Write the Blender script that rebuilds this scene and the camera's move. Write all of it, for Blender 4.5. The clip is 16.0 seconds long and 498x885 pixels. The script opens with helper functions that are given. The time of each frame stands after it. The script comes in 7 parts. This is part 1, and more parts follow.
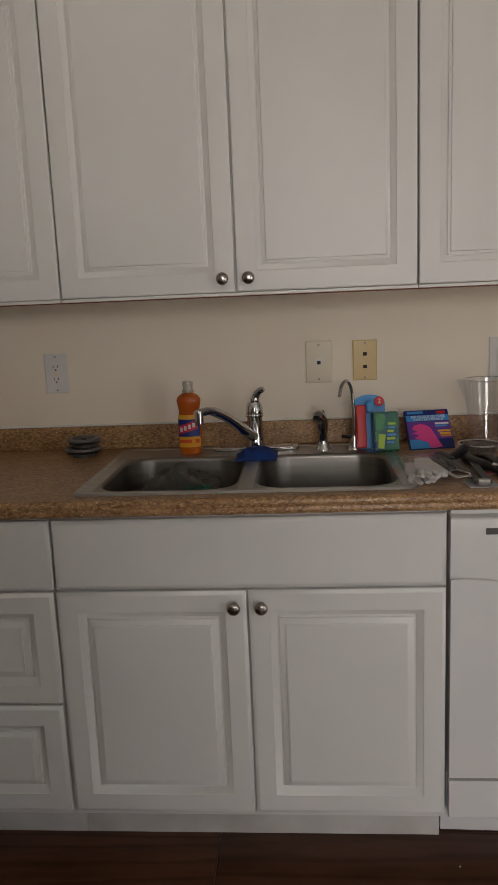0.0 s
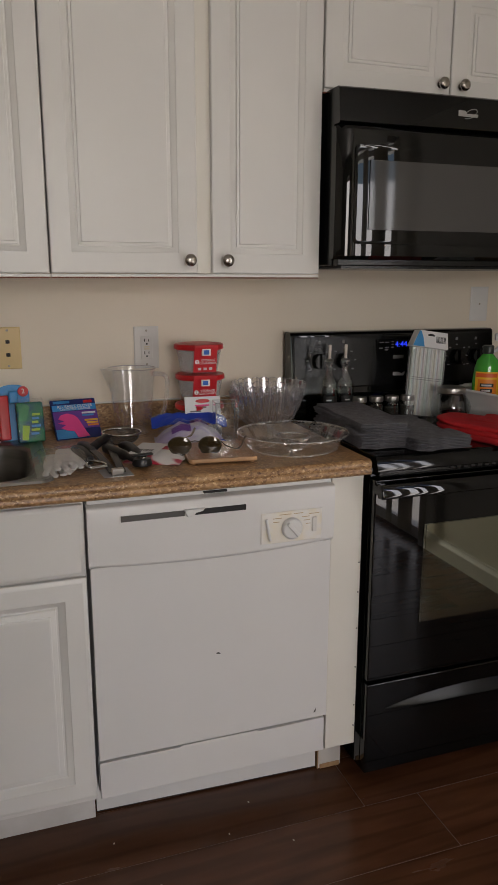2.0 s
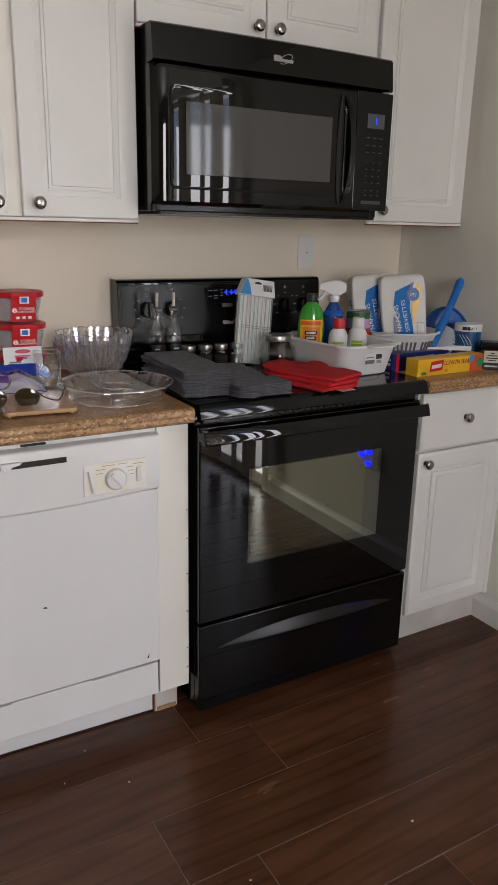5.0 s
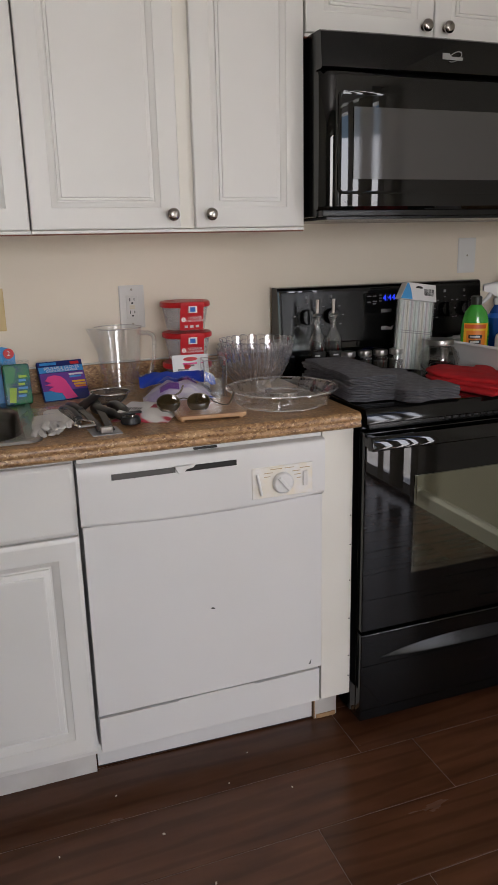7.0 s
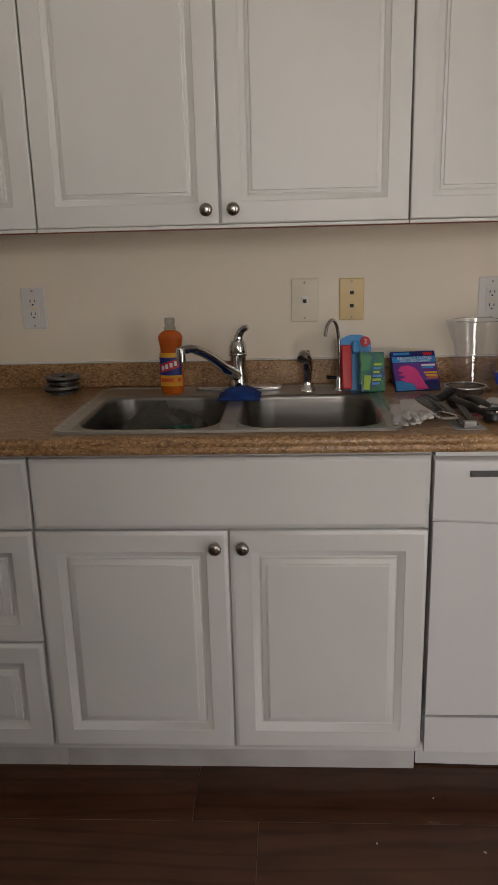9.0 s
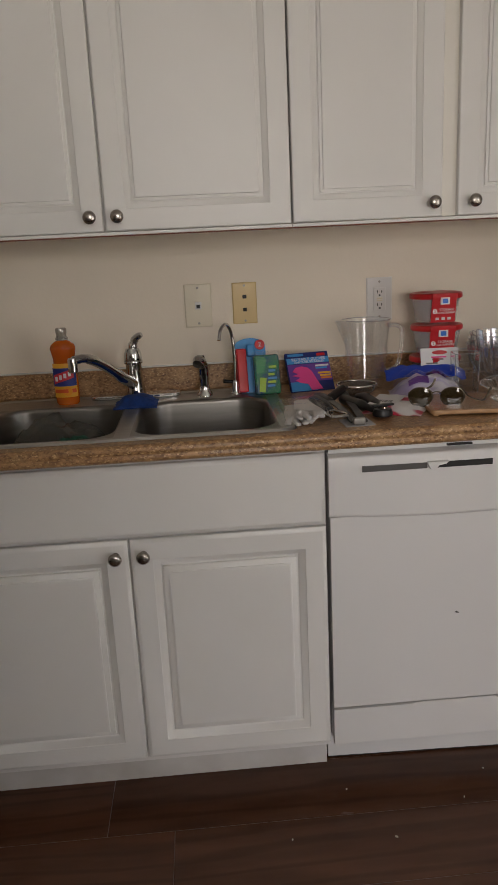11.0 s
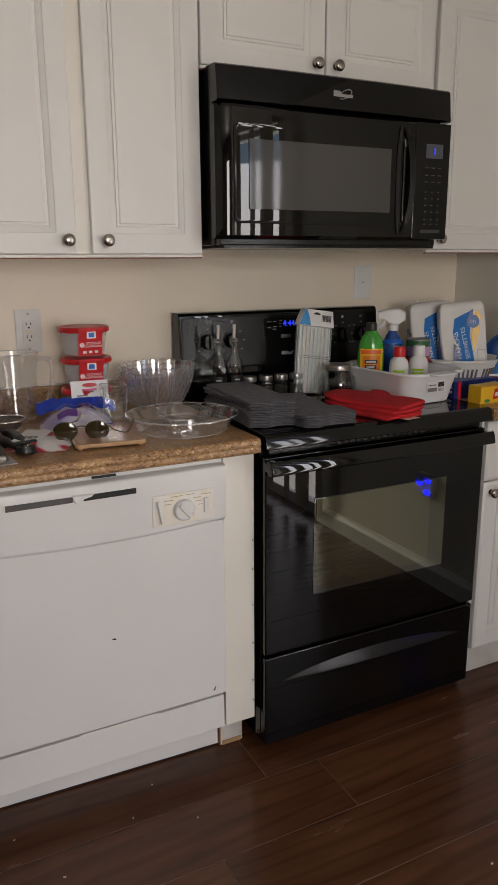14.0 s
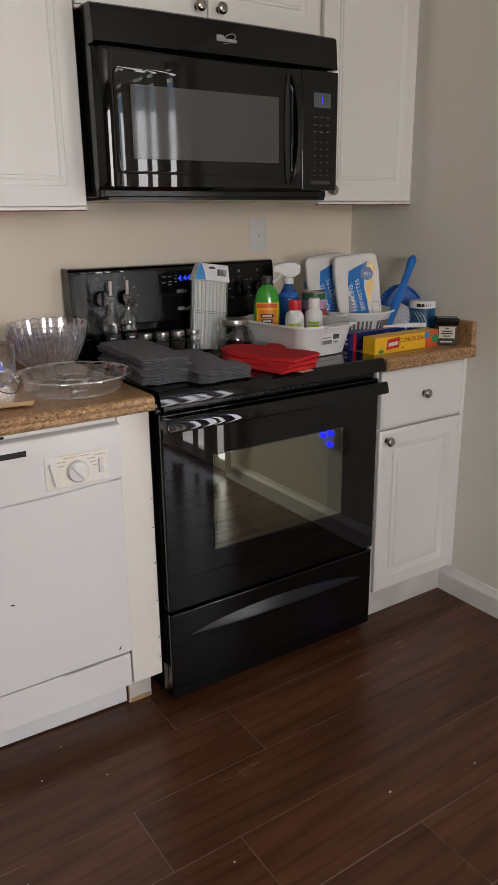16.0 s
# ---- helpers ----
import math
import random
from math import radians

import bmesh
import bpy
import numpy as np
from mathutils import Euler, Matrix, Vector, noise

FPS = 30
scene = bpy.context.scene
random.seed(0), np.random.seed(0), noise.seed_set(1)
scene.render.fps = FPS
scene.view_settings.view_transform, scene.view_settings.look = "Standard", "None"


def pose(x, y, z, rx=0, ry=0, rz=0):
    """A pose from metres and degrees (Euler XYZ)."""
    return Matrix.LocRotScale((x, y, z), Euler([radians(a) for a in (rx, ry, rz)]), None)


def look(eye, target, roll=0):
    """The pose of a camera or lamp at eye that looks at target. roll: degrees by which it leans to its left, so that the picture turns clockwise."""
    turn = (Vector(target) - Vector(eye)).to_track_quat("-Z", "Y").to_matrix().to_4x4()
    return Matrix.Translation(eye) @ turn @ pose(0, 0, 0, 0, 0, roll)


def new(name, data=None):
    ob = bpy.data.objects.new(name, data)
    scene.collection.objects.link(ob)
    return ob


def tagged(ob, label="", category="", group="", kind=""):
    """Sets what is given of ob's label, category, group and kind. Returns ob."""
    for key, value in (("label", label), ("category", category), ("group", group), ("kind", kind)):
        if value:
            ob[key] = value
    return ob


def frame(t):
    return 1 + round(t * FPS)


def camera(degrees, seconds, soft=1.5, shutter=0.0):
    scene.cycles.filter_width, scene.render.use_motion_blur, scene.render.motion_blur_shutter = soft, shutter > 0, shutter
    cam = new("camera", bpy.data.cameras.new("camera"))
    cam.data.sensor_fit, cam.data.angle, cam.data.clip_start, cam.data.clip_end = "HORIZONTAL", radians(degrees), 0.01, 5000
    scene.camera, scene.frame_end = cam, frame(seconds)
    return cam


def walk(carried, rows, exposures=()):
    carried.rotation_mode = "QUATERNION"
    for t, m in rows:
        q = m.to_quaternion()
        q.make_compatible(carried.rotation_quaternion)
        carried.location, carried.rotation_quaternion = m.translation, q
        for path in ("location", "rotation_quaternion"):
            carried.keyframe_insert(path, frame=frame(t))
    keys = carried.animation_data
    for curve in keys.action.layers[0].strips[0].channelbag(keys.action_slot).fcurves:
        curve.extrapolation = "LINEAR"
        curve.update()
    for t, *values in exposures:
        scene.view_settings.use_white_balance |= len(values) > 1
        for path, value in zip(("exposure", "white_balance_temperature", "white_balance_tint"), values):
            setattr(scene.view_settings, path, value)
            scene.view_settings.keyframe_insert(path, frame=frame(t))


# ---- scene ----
cam = camera(37.5, 16.0, soft=0.9)
PATH = [
    (0, (0.114, 0.143, 1.296), (-0.032, 2.104, 0.931), -2.4),
    (0.5, (0.157, 0.142, 1.297), (0.198, 2.102, 0.9), -2.1),
    (1, (0.195, 0.145, 1.305), (0.439, 2.083, 0.872), -1.4),
    (1.5, (0.22, 0.139, 1.311), (0.668, 2.037, 0.867), -0.6),
    (2, (0.259, 0.136, 1.319), (0.901, 1.98, 0.883), 0.1),
    (2.5, (0.3, 0.113, 1.334), (1.101, 1.897, 0.917), 0.5),
    (3, (0.323, 0.113, 1.345), (1.261, 1.833, 0.946), 0.7),
    (3.2, (0.332, 0.110, 1.348), (1.302, 1.812, 0.945), 0.5),
    (4.25, (0.345, 0.102, 1.336), (1.379, 1.757, 0.847), 0.8),
    (5.3, (0.343, 0.097, 1.312), (1.268, 1.774, 0.733), 1.1),
    (5.5, (0.334, 0.101, 1.311), (1.227, 1.796, 0.735), 0.9),
    (6, (0.31, 0.108, 1.304), (1.129, 1.845, 0.744), 0.6),
    (6.5, (0.289, 0.113, 1.302), (1.047, 1.877, 0.744), 0.0),
    (7, (0.264, 0.132, 1.292), (0.918, 1.948, 0.768), -1.3),
    (7.5, (0.2, 0.146, 1.284), (0.672, 2.03, 0.806), -1.7),
    (8, (0.14, 0.158, 1.281), (0.39, 2.084, 0.803), -1.2),
    (8.5, (0.11, 0.174, 1.281), (0.133, 2.108, 0.773), -1.0),
    (9.6, (0.118, 0.175, 1.272), (-0.020, 2.108, 0.755), -1.9),
    (10.8, (0.159, 0.163, 1.268), (0.225, 2.098, 0.766), -2.8),
    (11, (0.164, 0.17, 1.276), (0.281, 2.101, 0.768), -2.8),
    (11.5, (0.185, 0.168, 1.282), (0.455, 2.089, 0.794), -2.6),
    (12, (0.211, 0.159, 1.293), (0.656, 2.05, 0.818), -2.0),
    (12.5, (0.246, 0.141, 1.314), (0.852, 1.982, 0.823), -1.5),
    (13, (0.276, 0.128, 1.32), (0.993, 1.926, 0.818), -1.2),
    (13.5, (0.283, 0.128, 1.312), (1.085, 1.894, 0.825), -0.9),
    (14, (0.291, 0.125, 1.315), (1.17, 1.855, 0.832), -0.3),
    (14.5, (0.311, 0.12, 1.319), (1.257, 1.812, 0.826), -0.1),
    (15, (0.325, 0.11, 1.32), (1.324, 1.765, 0.807), -0.2),
    (15.5, (0.341, 0.1, 1.316), (1.368, 1.723, 0.759), -0.6),
    (16, (0.343, 0.102, 1.306), (1.397, 1.695, 0.713), -0.7),
]
walk(cam, [(t, look(eye, target, roll)) for t, eye, target, roll in PATH], [(0.0, 1.41, 6620, 16), (1.0, 1.41, 6640, 16), (2.0, 1.54, 6600, 16), (3.0, 1.82, 6540, 16), (5.5, 2.05, 6190, 16), (6.5, 2.08, 6220, 16), (7.5, 1.72, 6290, 16), (8.0, 1.58, 6470, 16), (8.5, 1.51, 6640, 16), (11.0, 1.51, 6660, 16), (11.5, 1.52, 6660, 16), (12.5, 1.63, 6640, 16), (13.5, 1.80, 6580, 16), (14.5, 1.88, 6540, 16), (15.5, 2.06, 6420, 16), (16.0, 2.08, 6390, 16)])


# ---- light ----
world = bpy.data.worlds.new("sky")
world.use_nodes = True
scene.world = world
_wn = world.node_tree.nodes
_sky = _wn.new("ShaderNodeTexSky")
_sky.sky_type, _sky.sun_disc, _sky.sun_elevation, _sky.sun_rotation = "NISHITA", False, radians(50), radians(9)
world.node_tree.links.new(_sky.outputs[0], _wn["Background"].inputs[0])
_wn["Background"].inputs[1].default_value = 0.1
_sun = bpy.data.lights.new("sun", "SUN")
_sun.energy, _sun.angle, _sun.color = 5.0, radians(0.5), (1.0, 0.95, 0.86)
new("sun", _sun).matrix_world = look((0.8, 5, 6), (0, 0, 0))


def window_light(name, m, sx, sy, watts, color):
    d = bpy.data.lights.new(name, "AREA")
    d.shape, d.size, d.size_y, d.energy, d.color = "RECTANGLE", sx, sy, watts, color
    ob = new(name, d)
    ob.matrix_world = m
    return ob


# daylight lamps in the unseen, inferred back window and outside the sliding door
window_light("window_daylight", look((0.4, -3.02, 1.55), (0.4, 0, 1.4)), 1.3, 1.25, 16, (1.0, 0.95, 0.87))
window_light("sliding_door_daylight", look((3.0, -1.3, 1.02), (2.0, 0.75, 1.02)), 0.75, 1.95, 10, (1.0, 0.98, 0.97))

# ---- materials ----


def mat(name, c1, c2=None, scale=8.0, rough=0.4, bump=0.0, bscale=60.0, metal=0.0, coat=0.0, ior=1.5, stretch=(1, 1, 1), spread=0.12, detail=4.0, sheen=0.0, trans=0.0, mottled=0.0):
    m = bpy.data.materials.new(name)
    m.use_nodes = True
    nt = m.node_tree
    b = nt.nodes["Principled BSDF"]
    b.inputs["Roughness"].default_value = rough
    b.inputs["Metallic"].default_value = metal
    b.inputs["IOR"].default_value = ior
    b.inputs["Coat Weight"].default_value = coat
    b.inputs["Coat Roughness"].default_value = 0.06
    b.inputs["Sheen Weight"].default_value = sheen
    b.inputs["Transmission Weight"].default_value = trans
    if c2 is None:
        c2 = tuple(max(0.0, v * (1 - spread)) for v in c1)
    tc = nt.nodes.new("ShaderNodeTexCoord")
    mp = nt.nodes.new("ShaderNodeMapping")
    mp.inputs["Scale"].default_value = stretch
    nt.links.new(tc.outputs["Object"], mp.inputs[0])
    n = nt.nodes.new("ShaderNodeTexNoise")
    n.inputs["Scale"].default_value, n.inputs["Detail"].default_value = scale, detail
    nt.links.new(mp.outputs[0], n.inputs["Vector"])
    r = nt.nodes.new("ShaderNodeValToRGB")
    r.color_ramp.elements[0].position, r.color_ramp.elements[1].position = 0.32 + mottled, 0.68 - mottled
    r.color_ramp.elements[0].color, r.color_ramp.elements[1].color = (*c2, 1), (*c1, 1)
    nt.links.new(n.outputs["Fac"], r.inputs[0])
    nt.links.new(r.outputs[0], b.inputs["Base Color"])
    rr = nt.nodes.new("ShaderNodeMapRange")
    rr.inputs["To Min"].default_value, rr.inputs["To Max"].default_value = max(0.0, rough * 0.85), min(1.0, rough * 1.2)
    nt.links.new(n.outputs["Fac"], rr.inputs[0])
    nt.links.new(rr.outputs[0], b.inputs["Roughness"])
    if bump:
        n2 = nt.nodes.new("ShaderNodeTexNoise")
        n2.inputs["Scale"].default_value, n2.inputs["Detail"].default_value = bscale, 3
        nt.links.new(mp.outputs[0], n2.inputs["Vector"])
        bp = nt.nodes.new("ShaderNodeBump")
        bp.inputs["Strength"].default_value, bp.inputs["Distance"].default_value = bump, 0.002
        nt.links.new(n2.outputs["Fac"], bp.inputs["Height"])
        nt.links.new(bp.outputs[0], b.inputs["Normal"])
    return m


def clear(name, tint=(0.975, 0.98, 0.985), gloss=0.03, rough=0.06, haze=0.0, edge=0.45, bend=0.0):
    """Thin clear plastic or glass: light goes through, the gloss grows towards the edges."""
    m = bpy.data.materials.new(name)
    m.use_nodes = True
    nt = m.node_tree
    nt.nodes.remove(nt.nodes["Principled BSDF"])
    out = nt.nodes["Material Output"]
    tr, gl, fr, mx, add = (nt.nodes.new(k) for k in ("ShaderNodeBsdfTransparent", "ShaderNodeBsdfGlossy", "ShaderNodeLayerWeight", "ShaderNodeMixShader", "ShaderNodeMath"))
    pw, ml = nt.nodes.new("ShaderNodeMath"), nt.nodes.new("ShaderNodeMath")
    pw.operation, pw.inputs[1].default_value = "POWER", 5.0
    ml.operation, ml.inputs[1].default_value = "MULTIPLY", edge
    tr.inputs[0].default_value = (*tint, 1)
    gl.inputs[0].default_value, gl.inputs["Roughness"].default_value = (1, 1, 1, 1), rough
    fr.inputs[0].default_value = 0.5
    add.inputs[1].default_value = gloss
    add.use_clamp = True
    nt.links.new(fr.outputs["Facing"], pw.inputs[0])
    nt.links.new(pw.outputs[0], ml.inputs[0])
    nt.links.new(ml.outputs[0], add.inputs[0])
    nt.links.new(add.outputs[0], mx.inputs[0])
    last = tr
    if haze:
        df, m2 = nt.nodes.new("ShaderNodeBsdfDiffuse"), nt.nodes.new("ShaderNodeMixShader")
        df.inputs[0].default_value = (0.85, 0.86, 0.87, 1)
        m2.inputs[0].default_value = haze
        nt.links.new(tr.outputs[0], m2.inputs[1])
        nt.links.new(df.outputs[0], m2.inputs[2])
        last = m2
    if bend:
        gs, m3 = nt.nodes.new("ShaderNodeBsdfGlass"), nt.nodes.new("ShaderNodeMixShader")
        gs.inputs["Color"].default_value, gs.inputs["Roughness"].default_value, gs.inputs["IOR"].default_value = (*tint, 1), 0.01, 1.45
        m3.inputs[0].default_value = bend
        nt.links.new(last.outputs[0], m3.inputs[1])
        nt.links.new(gs.outputs[0], m3.inputs[2])
        last = m3
    nt.links.new(last.outputs[0], mx.inputs[1])
    nt.links.new(gl.outputs[0], mx.inputs[2])
    nt.links.new(mx.outputs[0], out.inputs[0])
    return m


def glow(name, color, strength):
    m = bpy.data.materials.new(name)
    m.use_nodes = True
    b = m.node_tree.nodes["Principled BSDF"]
    b.inputs["Base Color"].default_value = (*color, 1)
    b.inputs["Emission Color"].default_value = (*color, 1)
    b.inputs["Emission Strength"].default_value = strength
    return m


def laminate(name):
    """Brown stone-look laminate: layered mottling, dark flecks and pale veins."""
    m = mat(name, (0.49, 0.285, 0.13), (0.17, 0.085, 0.038), scale=140, rough=0.32, bump=0.05, bscale=260, stretch=(0.75, 1.0, 1.25), detail=8)
    nt = m.node_tree
    b = nt.nodes["Principled BSDF"]
    base = b.inputs["Base Color"].links[0].from_socket
    mp = [n for n in nt.nodes if n.bl_idname == "ShaderNodeMapping"][0]
    last = base
    for scale, lo, hi, col, seed in ((22, 0.50, 0.75, (0.52, 0.32, 0.155, 1), 17.0), (190, 0.59, 0.70, (0.10, 0.046, 0.022, 1), 9.0), (170, 0.57, 0.66, (0.66, 0.46, 0.24, 1), 3.0)):
        n, r, mx = nt.nodes.new("ShaderNodeTexNoise"), nt.nodes.new("ShaderNodeValToRGB"), nt.nodes.new("ShaderNodeMixRGB")
        n.noise_dimensions = "4D"
        n.inputs["W"].default_value = seed
        n.inputs["Scale"].default_value, n.inputs["Detail"].default_value = scale, 5
        nt.links.new(mp.outputs[0], n.inputs["Vector"])
        r.color_ramp.elements[0].position, r.color_ramp.elements[1].position = lo, hi
        nt.links.new(n.outputs["Fac"], r.inputs[0])
        nt.links.new(r.outputs[0], mx.inputs[0])
        nt.links.new(last, mx.inputs[1])
        mx.inputs[2].default_value = col
        last = mx.outputs[0]
    nt.links.new(last, b.inputs["Base Color"])
    return m


def plank_wood(name):
    """Dark reddish-brown laminate boards, each board with its own tone and shifted grain."""
    m = mat(name, (0.114, 0.046, 0.022), (0.073, 0.028, 0.013), scale=8, rough=0.25, bump=0.03, bscale=70, stretch=(0.5, 2.2, 1.0), detail=9, ior=1.4)
    nt = m.node_tree
    b = nt.nodes["Principled BSDF"]
    base = b.inputs["Base Color"].links[0].from_socket
    mp = [n for n in nt.nodes if n.bl_idname == "ShaderNodeMapping"][0]
    oi, mul, add = nt.nodes.new("ShaderNodeObjectInfo"), nt.nodes.new("ShaderNodeMath"), nt.nodes.new("ShaderNodeVectorMath")
    mul.operation, mul.inputs[1].default_value = "MULTIPLY", 40.0
    nt.links.new(oi.outputs["Random"], mul.inputs[0])
    tc = [n for n in nt.nodes if n.bl_idname == "ShaderNodeTexCoord"][0]
    nt.links.new(tc.outputs["Object"], add.inputs[0])
    nt.links.new(mul.outputs[0], add.inputs[1])
    nt.links.new(add.outputs[0], mp.inputs[0])
    hsv, mr = nt.nodes.new("ShaderNodeHueSaturation"), nt.nodes.new("ShaderNodeMapRange")
    mr.inputs["To Min"].default_value, mr.inputs["To Max"].default_value = 0.86, 1.14
    nt.links.new(oi.outputs["Random"], mr.inputs[0])
    nt.links.new(mr.outputs[0], hsv.inputs["Value"])
    # cathedral grain: warped dark rings drawn out along the board
    wv, sep, rp, mg = nt.nodes.new("ShaderNodeTexWave"), nt.nodes.new("ShaderNodeMapping"), nt.nodes.new("ShaderNodeValToRGB"), nt.nodes.new("ShaderNodeMixRGB")
    sep.inputs["Scale"].default_value = (0.9, 6.0, 1.0)
    nt.links.new(add.outputs[0], sep.inputs[0])
    wv.wave_type, wv.bands_direction = "BANDS", "Y"
    wv.inputs["Scale"].default_value, wv.inputs["Distortion"].default_value, wv.inputs["Detail"].default_value, wv.inputs["Detail Scale"].default_value = 1.1, 16.0, 4.0, 0.5
    nt.links.new(sep.outputs[0], wv.inputs["Vector"])
    rp.color_ramp.elements[0].position, rp.color_ramp.elements[1].position = 0.0, 0.28
    rp.color_ramp.elements[0].color, rp.color_ramp.elements[1].color = (0.78, 0.76, 0.74, 1), (1, 1, 1, 1)
    nt.links.new(wv.outputs["Fac"], rp.inputs[0])
    mg.blend_type, mg.inputs[0].default_value = "MULTIPLY", 1.0
    nt.links.new(base, mg.inputs[1])
    nt.links.new(rp.outputs[0], mg.inputs[2])
    nt.links.new(mg.outputs[0], hsv.inputs["Color"])
    nt.links.new(hsv.outputs[0], b.inputs["Base Color"])
    return m


WHITE = mat("white_thermofoil", (0.79, 0.784, 0.752), (0.75, 0.744, 0.712), scale=3, rough=0.36, bump=0.06, bscale=25)
WHITE_BOX = mat("white_melamine", (0.78, 0.765, 0.74), (0.73, 0.71, 0.68), scale=4, rough=0.45)
KICK = mat("white_toe_kick", (0.70, 0.68, 0.65), (0.52, 0.49, 0.45), scale=6, rough=0.5, detail=7)
REDWOOD = mat("reddish_wood_edge", (0.26, 0.09, 0.05), (0.16, 0.05, 0.03), scale=30, rough=0.7)
CREAM_FRAME = mat("cream_face_frame", (0.79, 0.77, 0.70), (0.76, 0.735, 0.66), scale=5, rough=0.42)
RAWWOOD = mat("bare_wood_edge", (0.45, 0.28, 0.14), (0.30, 0.17, 0.08), scale=30, rough=0.7)
# Light tone added so the unseen west wall throws fill onto the right wall.
WALL_WEST = mat("bounce_fill_wall_tone", (0.66, 0.62, 0.56), (0.63, 0.59, 0.53), scale=2.5, rough=0.7)
# Dark tone for unseen walls, chosen to hold down bounce and reflections.
WALL_DIM = mat("bounce_cutting_wall_tone", (0.30, 0.27, 0.235), (0.27, 0.245, 0.21), scale=2.5, rough=0.7)
WALL = mat("cream_wall_paint", (0.875, 0.79, 0.66), (0.845, 0.755, 0.625), scale=2.5, rough=0.62, bump=0.18, bscale=110)
WALL_R = mat("pale_grey_wall_paint", (0.81, 0.785, 0.71), (0.78, 0.755, 0.68), scale=2.5, rough=0.6, bump=0.18, bscale=110)
CEIL = mat("white_ceiling_paint", (0.8, 0.79, 0.77), scale=3, rough=0.8, bump=0.2, bscale=60)
TRIM = mat("white_gloss_trim", (0.80, 0.79, 0.77), (0.74, 0.73, 0.70), scale=5, rough=0.35)
COUNTER = laminate("brown_stone_laminate")
PLANK = plank_wood("dark_laminate_board")
# Pale tone paints the glint of the boards' bevelled edges into the joints.
JOINT = mat("floor_joint_edge_glint", (0.23, 0.145, 0.105), (0.11, 0.066, 0.048), scale=7, rough=0.5)
NICKEL = mat("brushed_nickel", (0.48, 0.45, 0.41), (0.38, 0.35, 0.32), scale=40, rough=0.24, metal=1.0)
CHROME = mat("chrome", (0.66, 0.66, 0.655), (0.58, 0.58, 0.575), scale=12, rough=0.08, metal=1.0)
STEEL = mat("brushed_steel", (0.46, 0.45, 0.43), (0.35, 0.34, 0.33), scale=30, rough=0.30, metal=1.0, stretch=(0.1, 3, 3), bump=0.04, bscale=120)
BLACK = mat("black_enamel", (0.0026, 0.0030, 0.0028), (0.002, 0.0022, 0.0021), scale=5, rough=0.015, ior=1.48)
BLACK_SATIN = mat("black_satin_plastic", (0.006, 0.0064, 0.0062), (0.004, 0.0042, 0.0041), scale=20, rough=0.2, bump=0.03, bscale=300, ior=1.4)
BLACK_GLASS = mat("black_ceramic_glass", (0.003, 0.0032, 0.0033), (0.005, 0.005, 0.005), scale=40, rough=0.05, ior=1.45)
OVEN_GLASS = mat("coated_oven_glass", (0.016, 0.017, 0.012), (0.012, 0.013, 0.010), scale=4, rough=0.02, ior=2.8)
OVEN_GLASS.node_tree.nodes["Principled BSDF"].inputs["Specular Tint"].default_value = (0.95, 1.0, 0.84, 1)
SILVER_PRINT = mat("dull_silver_print", (0.32, 0.32, 0.31), rough=0.4)
KEY_PRINT = mat("dim_key_print", (0.075, 0.075, 0.075), rough=0.5)
MW_MESH = mat("grey_perforated_screen", (0.085, 0.083, 0.080), (0.070, 0.069, 0.066), scale=500, rough=0.05, ior=1.42)
GREY_PRINT = mat("grey_print", (0.20, 0.20, 0.20), rough=0.5)
PALE_PRINT = mat("pale_grey_print", (0.62, 0.62, 0.62), rough=0.4)
DW_WHITE = mat("white_appliance_paint", (0.75, 0.745, 0.728), (0.725, 0.72, 0.703), scale=2.5, rough=0.30, bump=0.03, bscale=50)
OFFWHITE = mat("off_white_plastic", (0.74, 0.67, 0.52), (0.70, 0.63, 0.48), rough=0.35)
PLATE_WHITE = mat("white_plastic_plate", (0.76, 0.74, 0.71), rough=0.32)
YELLOWED = mat("yellowed_plastic_plate", (0.70, 0.52, 0.24), (0.66, 0.48, 0.21), scale=10, rough=0.35)
DARK = mat("dark_slot", (0.012, 0.011, 0.010), rough=0.6)
SCREW = mat("dull_screw_metal", (0.45, 0.42, 0.36), rough=0.4, metal=0.9)
BLUE_LED = glow("blue_display_light", (0.02, 0.05, 1.0), 0.35)
CLEAR = clear("clear_plastic", gloss=0.055, rough=0.012, haze=0.008, edge=0.95)
# White haze paints in the bright lines along clear rims, ridges and corners.
GLINT_EDGE = clear("whitened_glint_edge", (0.93, 0.94, 0.96), 0.22, 0.05, 0.30, 0.6)
SHINY_CLEAR = clear("shiny_clear_plastic", (0.97, 0.975, 0.98), 0.24, 0.012, 0.02, 0.7)
CLEAR_GLASS = clear("clear_glass", (0.955, 0.965, 0.96), 0.07, 0.015, 0.0, 1.0)
FILM = clear("clear_film", (0.98, 0.98, 0.985), 0.03, 0.06, 0.012, 0.35)
PURPLE_CLEAR = clear("lilac_clear_plastic", (0.975, 0.965, 0.985), 0.16, 0.012, 0.035, 0.9)
FROST = clear("frosted_clear_plastic", (0.95, 0.95, 0.96), 0.03, 0.2, 0.22)
BAG_GREY = clear("grey_thin_bag", (0.50, 0.52, 0.47), 0.05, 0.16, 0.05)


def flat(name, c, rough=0.38, spread=0.12, scale=14.0, **k):
    return mat(name, c, rough=rough, spread=spread, scale=scale, **k)


# ---- shapes ----
ORIGIN = {}


